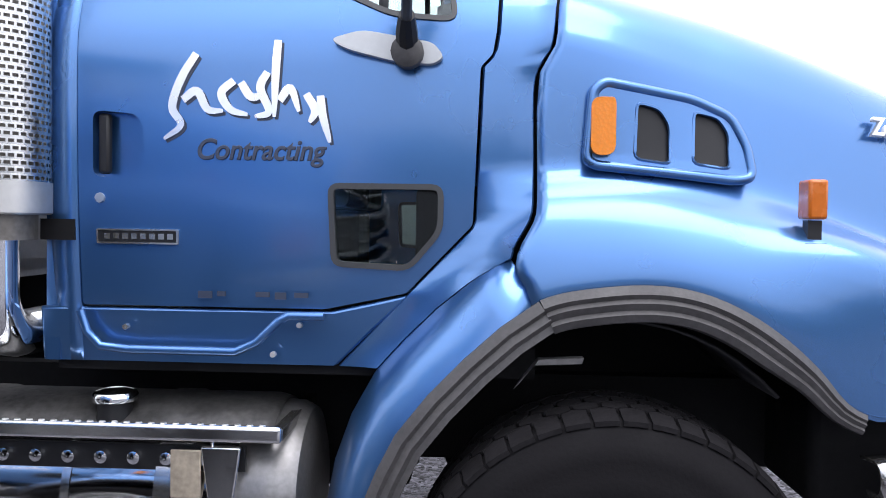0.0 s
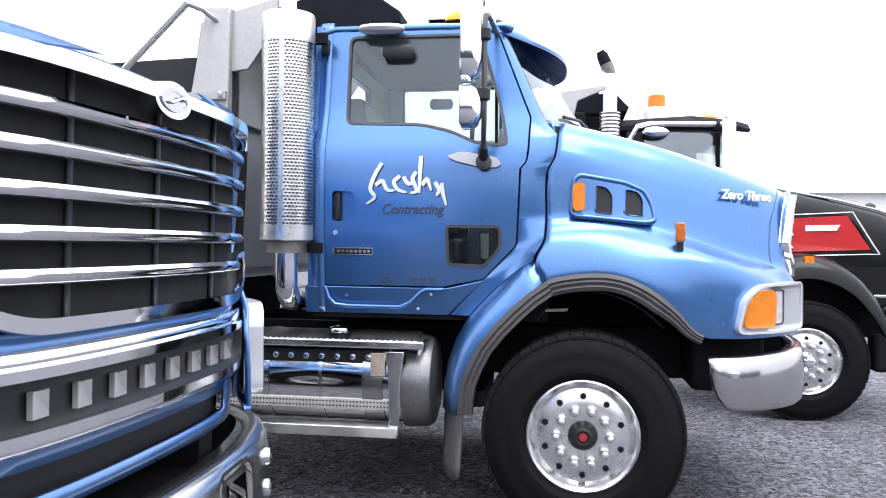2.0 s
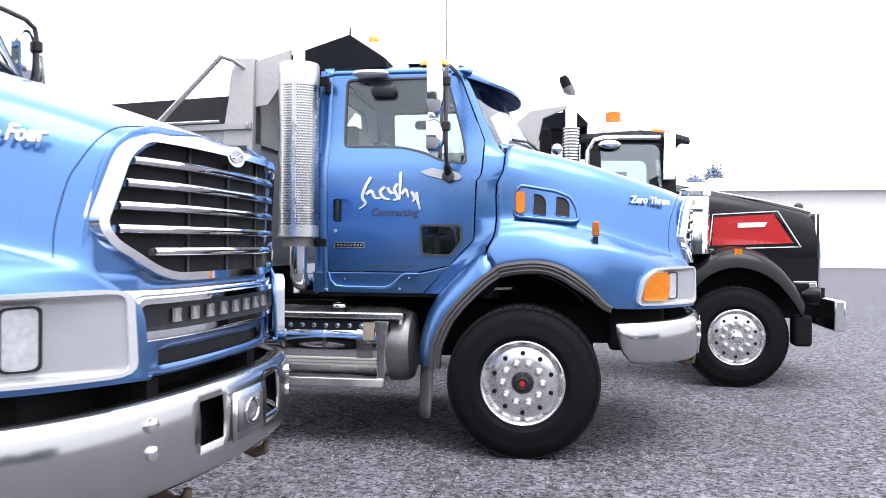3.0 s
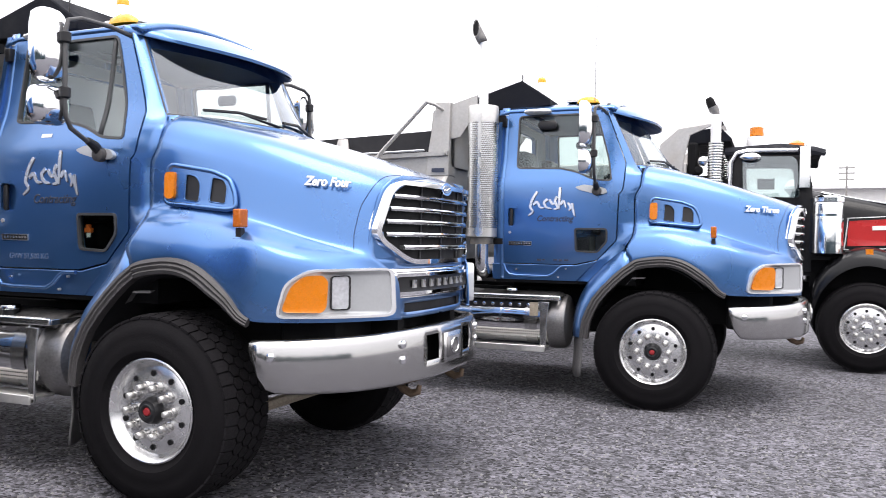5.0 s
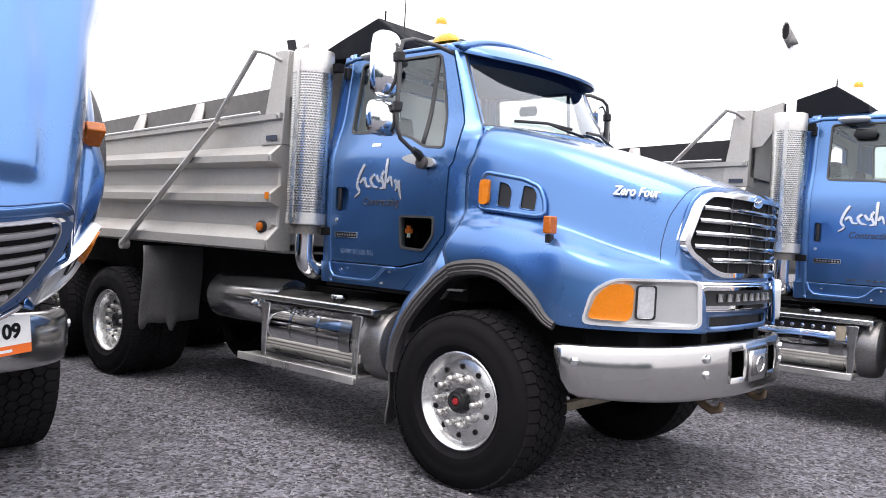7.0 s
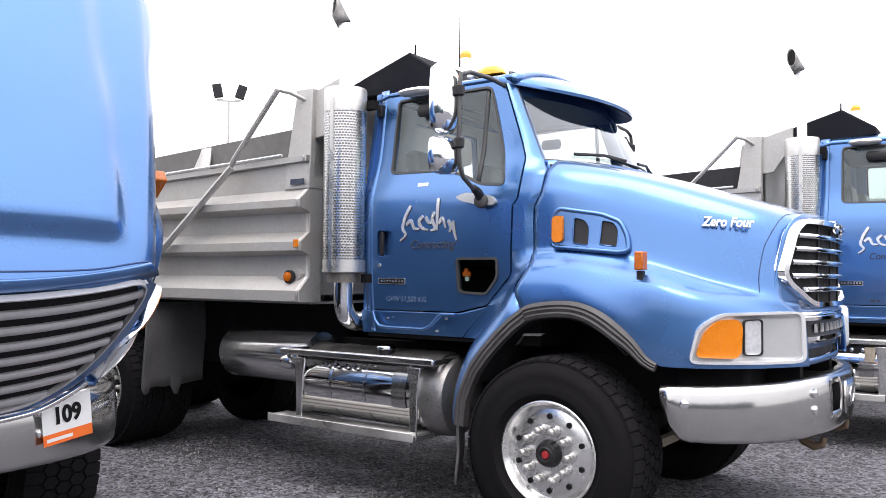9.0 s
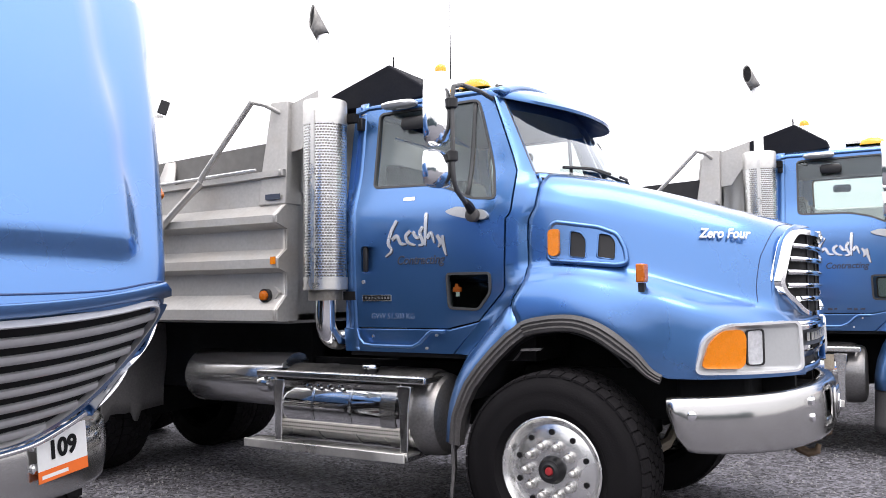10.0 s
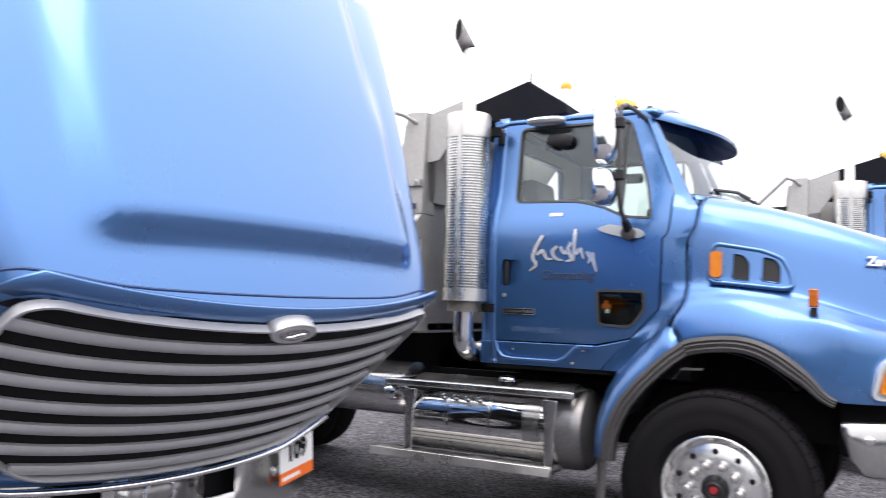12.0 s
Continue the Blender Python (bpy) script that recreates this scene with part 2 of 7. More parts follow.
def rounded(points, r=0.03, n=4):
    """A polygon with its corners rounded off."""
    out = []
    k = len(points)
    for i in range(k):
        p, a, b = Vector(points[i]), Vector(points[i - 1]), Vector(points[(i + 1) % k])
        da, db = (a - p), (b - p)
        q = min(r, da.length * 0.45, db.length * 0.45)
        s, e = p + da.normalized() * q, p + db.normalized() * q
        for j in range(n + 1):
            t = j / n
            out.append(tuple(s * (1 - t) ** 2 + p * 2 * t * (1 - t) + e * t * t))
    return out


def plate(bm, outline, place, depth, holes=()):
    """A flat panel with holes: 2D outlines, a function that places (u, v, d) in space, and its depth."""
    from mathutils.geometry import tessellate_polygon
    loops = [[Vector((u, v, 0)) for u, v in o] for o in (outline, *holes)]
    flat = [p for l in loops for p in l]
    tris = tessellate_polygon(loops)
    front = [bm.verts.new(place(p.x, p.y, 0)) for p in flat]
    rear = [bm.verts.new(place(p.x, p.y, depth)) for p in flat]
    for t in tris:
        bm.faces.new([front[i] for i in t])
        bm.faces.new([rear[i] for i in reversed(t)])
    k = 0
    for l in loops:
        n = len(l)
        for i in range(n):
            j = (i + 1) % n
            bm.faces.new((front[k + i], front[k + j], rear[k + j], rear[k + i]))
        k += n
    return bm


def skin(bm, outline, holes, place, du=0.06, dv=0.04, depth=0.0):
    """A thin panel with holes that follows a curved surface, cut into strips both ways."""
    from mathutils.geometry import tessellate_polygon
    loops = [[Vector((u, v, 0)) for u, v in o] for o in (outline, *holes)]
    flat = [p for l in loops for p in l]
    vs = [bm.verts.new(p) for p in flat]
    for t in tessellate_polygon(loops):
        bm.faces.new([vs[i] for i in t])
    for axis, step in ((0, du), (1, dv)):
        lo, hi = min(p[axis] for p in flat), max(p[axis] for p in flat)
        n = int((hi - lo) / step) if step else 0
        for i in range(1, n):
            co, no = Vector((0, 0, 0)), Vector((0, 0, 0))
            co[axis], no[axis] = lo + (hi - lo) * i / n, 1
            bmesh.ops.bisect_plane(bm, geom=list(bm.verts) + list(bm.edges) + list(bm.faces), plane_co=co, plane_no=no, dist=1e-5)
    if depth:
        rim = bmesh.ops.extrude_edge_only(bm, edges=[e for e in bm.edges if e.is_boundary])
        for g in rim["geom"]:
            if isinstance(g, bmesh.types.BMVert):
                g.co.z = depth
    for v in bm.verts:
        v.co = place(*v.co)
    return bm


def straight(x, xs, ys):
    """A line of straight pieces through given points."""
    if x <= xs[0]:
        return ys[0]
    for a, b, c, d in zip(xs, xs[1:], ys, ys[1:]):
        if x <= b:
            return c + (d - c) * (x - a) / (b - a)
    return ys[-1]


def band(bm, outline, place, width, depth, proud=0.0):
    """A frame that runs along a closed outline, of that width inwards."""
    c = sum((Vector(p) for p in outline), Vector((0, 0))) / len(outline)
    inner = []
    n = len(outline)
    for i in range(n):
        a, p, b = Vector(outline[i - 1]), Vector(outline[i]), Vector(outline[(i + 1) % n])
        d = (b - a).normalized()
        nrm = Vector((-d.y, d.x))
        if nrm.dot(c - p) < 0:
            nrm = -nrm
        inner.append(tuple(p + nrm * width))
    rows = [[place(*p, depth) for p in outline], [place(*p, -proud) for p in outline],
            [place(*p, -proud) for p in inner], [place(*p, depth) for p in inner]]
    grid(bm, rows + [rows[0]], True)
    return bm


def spline(x, xs, ys):
    """A smooth curve through given points."""
    if x <= xs[0]:
        return ys[0]
    if x >= xs[-1]:
        return ys[-1]
    i = max(k for k in range(len(xs) - 1) if xs[k] <= x)
    h = xs[i + 1] - xs[i]
    t = (x - xs[i]) / h
    m0 = (ys[i + 1] - ys[max(i - 1, 0)]) / (xs[i + 1] - xs[max(i - 1, 0)])
    m1 = (ys[min(i + 2, len(xs) - 1)] - ys[i]) / (xs[min(i + 2, len(xs) - 1)] - xs[i])
    return ((2 * t ** 3 - 3 * t ** 2 + 1) * ys[i] + (t ** 3 - 2 * t ** 2 + t) * h * m0 + (-2 * t ** 3 + 3 * t ** 2) * ys[i + 1] + (t ** 3 - t ** 2) * h * m1)


def writing(name, text, size, mat, parent, m, shear=0.0, label="", depth=0.003, wide=1.0, bold=0.0, round=0.0):
    cu = bpy.data.curves.new(name, "FONT")
    cu.body, cu.size, cu.shear, cu.extrude, cu.offset = text, size, shear, depth, bold
    cu.bevel_depth = round
    tmp = bpy.data.objects.new(name, cu)
    scene.collection.objects.link(tmp)
    me = bpy.data.meshes.new_from_object(tmp.evaluated_get(bpy.context.evaluated_depsgraph_get()))
    bpy.data.objects.remove(tmp)
    bpy.data.curves.remove(cu)
    for v in me.vertices:
        v.co.x *= wide
    me.materials.clear()
    me.materials.append(mat)
    ob = new(name, me)
    ob.parent = parent
    ob.matrix_basis = m
    if label:
        tagged(ob, label)
    return ob


import functools


# ---- wheels ----
def wheel_meshes(rim_r=0.305, tyre_r=0.555, width=0.37, deep=False, blocks=46):
    """Meshes of a wheel round the y axis, its outer side towards -y and that side's rim edge at y = 0."""
    d = 0.10 if deep else 0.0
    bm = bmesh.new()
    drum(bm, (0, 0, 0), "y", [(0.02, rim_r - 0.012), (-0.004, rim_r), (-0.008, rim_r - 0.008), (0.0, rim_r - 0.02), (0.03, rim_r - 0.036),
                              (0.045 + d, rim_r - 0.05), (0.03 + d, rim_r - 0.085), (0.022 + d, 0.15), (0.026 + d, 0.075), (0.05 + d, 0.07)], 48, False)
    rim = finish(bm, "rim", RIM, 40)
    bm = bmesh.new()
    drum(bm, (0, 0, 0), "y", [(-0.001, 0.0165), (0.02, 0.0165)], 12)
    holes = finish(bm, "hand_hole", BLACK)
    bm = bmesh.new()
    drum(bm, (0, 0, 0), "y", [(-0.04, 0.011), (-0.034, 0.019), (0.01, 0.02), (0.013, 0.03), (0.036, 0.031)], 12)
    nut = finish(bm, "wheel_nut", STEEL, 60)
    bm = bmesh.new()
    drum(bm, (0, 0, 0), "y", [(-0.024, 0.026), (-0.032, 0.03), (-0.034, 0.04), (-0.028, 0.046), (-0.026, 0.062), (-0.012, 0.07), (0.03, 0.082), (0.05, 0.085)], 28)
    hub = finish(bm, "hub", PLASTIC, 40)
    bm = bmesh.new()
    drum(bm, (0, 0, 0), "y", [(-0.034, 0.012), (-0.033, 0.02), (-0.022, 0.026)], 20)
    cap = finish(bm, "hub_cap", RED, 40)
    bm = bmesh.new()
    drum(bm, (0, 0, 0), "y", [(-0.07, 0.02), (-0.065, 0.05), (-0.05, 0.066), (-0.02, 0.075), (0.03, 0.085), (0.05, 0.085)], 28)
    bright = finish(bm, "hub", CHROME, 40)
    bm = bmesh.new()
    t = tyre_r - 0.013
    prof = [(0.012, rim_r - 0.01), (-0.004, rim_r + 0.012), (-0.022, rim_r + 0.035), (-0.03, rim_r + 0.04), (-0.034, rim_r + 0.09), (-0.032, rim_r + 0.094),
            (-0.033, t - 0.10), (-0.026, t - 0.06), (-0.024, t - 0.058), (-0.01, t - 0.02), (0.01, t - 0.003), (0.06, t)]
    mirror = [(width - p, r) for p, r in reversed(prof)]
    drum(bm, (0, 0, 0), "y", prof + mirror, 64, False)
    tyre = finish(bm, "tyre", RUBBER, 50)
    bm = bmesh.new()
    step = (width - 0.09) / 4
    h1, h2 = step / 3, step * 2 / 3
    for lane in range(5):
        yc = 0.045 + lane * step
        for i in range(blocks):
            p = 2 * math.pi / blocks
            a0 = p * (i + 0.5 * (lane % 2))
            out_l, out_r = (yc + 0.012) / 0.86 if lane == 0 else h1, (width - yc + 0.012) / 0.86 if lane == 4 else h1
            shape = [(0.0, -h2 if lane else -out_l), (0.5, -out_l), (0.5, out_r), (0.0, h2 if lane < 4 else out_r), (-0.5, out_r), (-0.5, -out_l)]
            rings = []
            for low in (1, 0):
                ring = []
                for da, dy in shape:
                    outer = (lane == 0 and dy <= -out_l) or (lane == 4 and dy >= out_r)
                    r = t - 0.014 if low else tyre_r - (0.014 if outer else 0.0)
                    aa = a0 + da * p * 0.86
                    ring.append(bm.verts.new((r * math.cos(aa), yc + dy * 0.86, r * math.sin(aa))))
                rings.append(ring)
            bm.faces.new(rings[1])
            for j in range(6):
                bm.faces.new((rings[0][j], rings[0][(j + 1) % 6], rings[1][(j + 1) % 6], rings[1][j]))
    me = bpy.data.meshes.new("tread")
    bmesh.ops.recalc_face_normals(bm, faces=bm.faces)
    bm.to_mesh(me)
    bm.free()
    me.materials.append(TREAD)
    return {"rim": rim, "hand_hole": holes, "wheel_nut": nut, "hub": hub, "bright_hub": bright, "hub_cap": cap, "tyre": tyre, "tread": me}


FRONT_WHEEL = wheel_meshes()
REAR_WHEEL = wheel_meshes(tyre_r=0.535, width=0.27, deep=True)


def put_wheel(meshes, parent, m, deep=False, twin=False, label="", red=True, bright=False):
    """A wheel as a part of a truck, with its tyre, hub and nuts as its pieces."""
    w = new("wheel", meshes["rim"])
    w.parent, w.matrix_basis = parent, m
    if label:
        tagged(w, label)
    d = 0.10 if deep else 0.0
    pieces = [("tyre", 0), ("tread", 0), ("hub", d)] + ([("hub_cap", d)] if red else [])
    for kind, y in pieces:
        o = new(kind, meshes["bright_hub" if bright and kind == "hub" else kind])
        o.parent, o.matrix_basis = w, pose(0, y, 0)
    if twin:
        for kind in ("tyre", "tread"):
            o = new(kind, meshes[kind])
            o.parent, o.matrix_basis = w, pose(0, 0.31, 0)
    for i in range(10):
        a = 2 * math.pi * i / 10
        o = new("wheel_nut", meshes["wheel_nut"])
        o.parent, o.matrix_basis = w, pose(0.143 * math.cos(a), -0.016 + d, 0.143 * math.sin(a))
        a += math.pi / 10
        o = new("hand_hole", meshes["hand_hole"])
        o.parent, o.matrix_basis = w, pose(0.213 * math.cos(a), 0.0215 + d, 0.213 * math.sin(a))
    return w


# ---- the blue dump truck; x ahead from the front axle, z up from the ground, its right side at -y ----
XS_Y = ([-0.3, 0.0, 0.4, 0.8, 1.0, 1.15, 1.28], [0.985, 0.98, 0.935, 0.845, 0.78, 0.7, 0.6])
XS_W = ([-0.3, 0.0, 0.4, 0.8, 1.0, 1.15, 1.3], [1.13, 1.1, 1.05, 0.99, 0.955, 0.925, 0.88])
XS_F = ([-0.3, -0.1, 0.05, 0.25, 0.475, 0.67, 0.82, 0.95, 1.06, 1.15, 1.23, 1.3], [1.135, 1.14, 1.145, 1.15, 1.155, 1.15, 1.11, 1.02, 0.91, 0.785, 0.64, 0.5])
XS_FW = ([-0.3, -0.1, 0.05, 0.25, 0.475, 0.67, 0.82, 0.95, 1.06, 1.15, 1.23, 1.3], [1.19, 1.2, 1.205, 1.21, 1.215, 1.205, 1.16, 1.085, 1.01, 0.92, 0.81, 0.69])
FENDER = {"line": XS_F}
XS_T = ([-0.3, -0.1, 0.17, 0.5, 0.83, 1.09, 1.23, 1.32], [2.36, 2.32, 2.255, 2.165, 2.06, 1.975, 1.92, 1.88])
XS_C = ([-0.3, 0.0, 0.15, 0.5, 0.85, 1.25], [1.66, 1.68, 1.675, 1.605, 1.5, 1.395])
XS_B = ([-0.3, -0.19, -0.05, 0.09, 0.2, 0.3, 0.4, 0.5, 0.575, 0.64, 0.7, 1.3], [1.3, 1.366, 1.396, 1.405, 1.39, 1.352, 1.29, 1.205, 1.12, 1.085, 1.08, 1.07])


def smooth(t):
    t = max(0.0, min(1.0, t))
    return t * t * (3 - 2 * t)


def side_y(x):
    return spline(x, *XS_Y)


def fender_y(x):
    return spline(x, *FENDER["line"])


def hood_section(x, k, wide=False):
    ys, yf, zt, zc, zb = spline(x, *XS_W) if wide else side_y(x), fender_y(x), spline(x, *XS_T), spline(x, *XS_C), spline(x, *XS_B)
    yf = max(yf, ys * 0.93)
    fold = max(0.0, min(1.0, (yf - ys) / 0.12))
    w, g, h = yf - ys, smooth((x - 0.3) / 0.4), smooth((x + 0.1) / 0.4)
    flank = [((ys + 0.35 * w, zc - 0.02), (ys + 0.45 * w, zc - 0.004)), ((ys + 0.65 * w, zc - 0.07), (yf - 0.05 * fold, zc - 0.045)),
             ((ys + 0.86 * w, zc - 0.145), (yf - 0.012, zc - 0.10)), ((yf - 0.004, 0.5 * (zc - 0.14 + zb)), (yf, min(zc - 0.15, 0.5 * (zc - 0.10 + zb) + 0.02)))]
    flank = [tuple(p[i] + (q[i] - p[i]) * g for i in (0, 1)) for p, q in flank]
    return [(0.0, zt), (ys * 0.3, zt - 0.004), (ys * 0.6, zt - 0.018), (ys - 0.19, zt - 0.04), (ys - 0.11 - 0.015 * h, zt - 0.07), (ys - 0.05 - 0.032 * h, zt - 0.125), (ys - 0.015 - 0.039 * h, zt - 0.2), (ys + 0.004 - 0.04 * h, zt - 0.27),
            (ys + 0.008 - 0.014 * h, zc + 0.13), (ys + 0.012, zc + 0.05), (ys + 0.03 * fold + 0.004, zc + 0.018), *flank, (yf + 0.004, zb + 0.012), (yf - 0.006, zb), (yf - 0.05, zb + 0.004)][k]


GAP_LINE = ([1.3, 1.42, 1.48, 1.6, 1.95, 2.0, 2.06, 2.2, 2.4], [-0.2, -0.24, -0.27, -0.215, -0.212, -0.2, -0.165, -0.15, -0.11])
HOOD_FRONT = [1.3, 1.295, 1.28, 1.25, 1.235, 1.215, 1.19, 1.17, 1.155, 1.16, 1.17, 1.19, 1.235, 1.255, 1.265, 1.27, 1.27, 1.26]
HOOD_FRONT_WIDE = [1.338, 1.333, 1.315, 1.275, 1.253, 1.235, 1.22, 1.21, 1.20, 1.2, 1.21, 1.22, 1.24, 1.255, 1.265, 1.27, 1.27, 1.26]


def hood_point(x, k, wide):
    i = min(16, int(k))
    pts = [hood_section(x, max(0, min(17, j)), wide) for j in (i - 1, i, i + 1, i + 2)]
    t = k - i
    out = []
    for c in (0, 1):
        p = [q[c] for q in pts]
        if i == 0 and c == 0:
            p[0] = -p[2]
        m0, m1 = (p[2] - p[0]) / 2, (p[3] - p[1]) / 2
        out.append((2 * t ** 3 - 3 * t ** 2 + 1) * p[1] + (t ** 3 - 2 * t ** 2 + t) * m0 + (-2 * t ** 3 + 3 * t ** 2) * p[2] + (t ** 3 - t ** 2) * m1)
    return out


def hood_rows(m, wide=False, steps=44, sub=3):
    rows = []
    if wide:
        steps, sub = 70, 5
    front = HOOD_FRONT_WIDE if wide else HOOD_FRONT
    ks = [i / sub for i in range(17 * sub + 1)]
    for i in range(steps + 1):
        s = i / steps
        row = []
        for k in ks:
            xr = spline(hood_point(-0.17, k, wide)[1], *GAP_LINE)
            xf = spline(k, list(range(18)), front)
            x = xr + s * (xf - xr)
            y, z = hood_point(x, k, wide)
            if wide and k < 8:
                z += 0.06 * smooth(((0.66 if m > 0 else 0.7) - y - 0.25 * max(0.0, x - 0.8) ** 2) / (0.1 if m > 0 else 0.045)) * smooth((1.155 - x) / 0.07) * smooth((k - 8) / -1)
            row.append((x, -m * y, z))
        rows.append(row)
    return rows


def hood_side(x, z):
    """Half width of the hood's flank at a height."""
    pts = [hood_point(x, k / 2, False) for k in range(8, 21)]
    return straight(-z, [-p[1] for p in pts], [p[0] for p in pts])


def on_fender(off=0.0):
    """Places (along, up, depth) on the curved flank of the right fender."""
    def place(u, v, d):
        e = 0.01
        slope = (fender_y(u + e) - fender_y(u - e)) / (2 * e)
        n = Vector((-slope, -1)).normalized()
        return (u + n.x * (off - d), -fender_y(u) + n.y * (off - d), v)
    return place


def on_nose(off=0.0, wide=False):
    """Places (across, up, depth) on the curved nose."""
    def place(u, v, d):
        if wide:
            return (1.398 - 0.05 * (v - 1.26) - 0.15 * u * u - 0.05 * u ** 6 + off - d, u, v)
        return (1.29 + 0.012 * (v - 1.26) - 0.08 * u * u - 0.4 * u ** 4 + off - d, u, v)
    return place


NOSE = on_nose


def flip(place, m):
    def other(u, v, d):
        x, y, z = place(u, v, d)
        return (x, m * y, z)
    return other


def dense(points, step=0.04):
    out = []
    for a, b in zip(points, points[1:] + points[:1]):
        n = max(1, int((Vector(b) - Vector(a)).length / step))
        out += [tuple(Vector(a).lerp(Vector(b), i / n)) for i in range(n)]
    return out


def sheet(bm, us, vs, place, off=0.0, skip=None):
    vv = [[bm.verts.new(place(u, v, off)) for v in vs] for u in us]
    for i in range(len(us) - 1):
        for j in range(len(vs) - 1):
            if not (skip and skip((us[i] + us[i + 1]) / 2, (vs[j] + vs[j + 1]) / 2)):
                bm.faces.new((vv[i][j], vv[i + 1][j], vv[i + 1][j + 1], vv[i][j + 1]))
    return bm


def solid(ob, t, offset=-1.0):
    m = ob.modifiers.new("solidify", "SOLIDIFY")
    m.thickness, m.offset = t, offset
    return ob


def frange(a, b, n):
    return [a + (b - a) * i / n for i in range(n + 1)]


def build_name_panel(hood):
    nose = on_nose()
    us = sorted(set(frange(-0.69, 0.69, 30) + [-0.575, 0.575, 0.6, -0.6]))
    bm = bmesh.new()
    sheet(bm, us, [1.10, 1.19, 1.215, 1.325, 1.365], on_nose(0.006), 0, lambda u, v: (abs(u) < 0.575 and 1.215 < v < 1.325) or (v < 1.19 and abs(u) < 0.6))
    solid(part("name_panel", bm, CHROME, hood, "chrome panel below the grille", angle=50), 0.015)
    bm = bmesh.new()
    band(bm, dense(rounded([(-0.585, 1.205), (0.585, 1.205), (0.585, 1.335), (-0.585, 1.335)], 0.05), 0.05), on_nose(0.008), 0.02, 0.03, 0.008)
    part("name_frame", bm, CHROME, hood, angle=50)
    bm = bmesh.new()
    sheet(bm, frange(-0.575, 0.575, 24), [1.21, 1.33], on_nose(-0.008), 0)
    part("name_plate", bm, PLASTIC, hood, "black plate with raised chrome bars")
    for i in range(8):
        u = -0.385 + i * 0.11
        bm = bmesh.new()
        box(bm, -0.006, 0.006, -0.022, 0.022, -0.024, 0.024)
        b = part("name_bar", bm, STEEL, hood, at=Matrix.Translation(nose(u, 1.27, -0.002)))


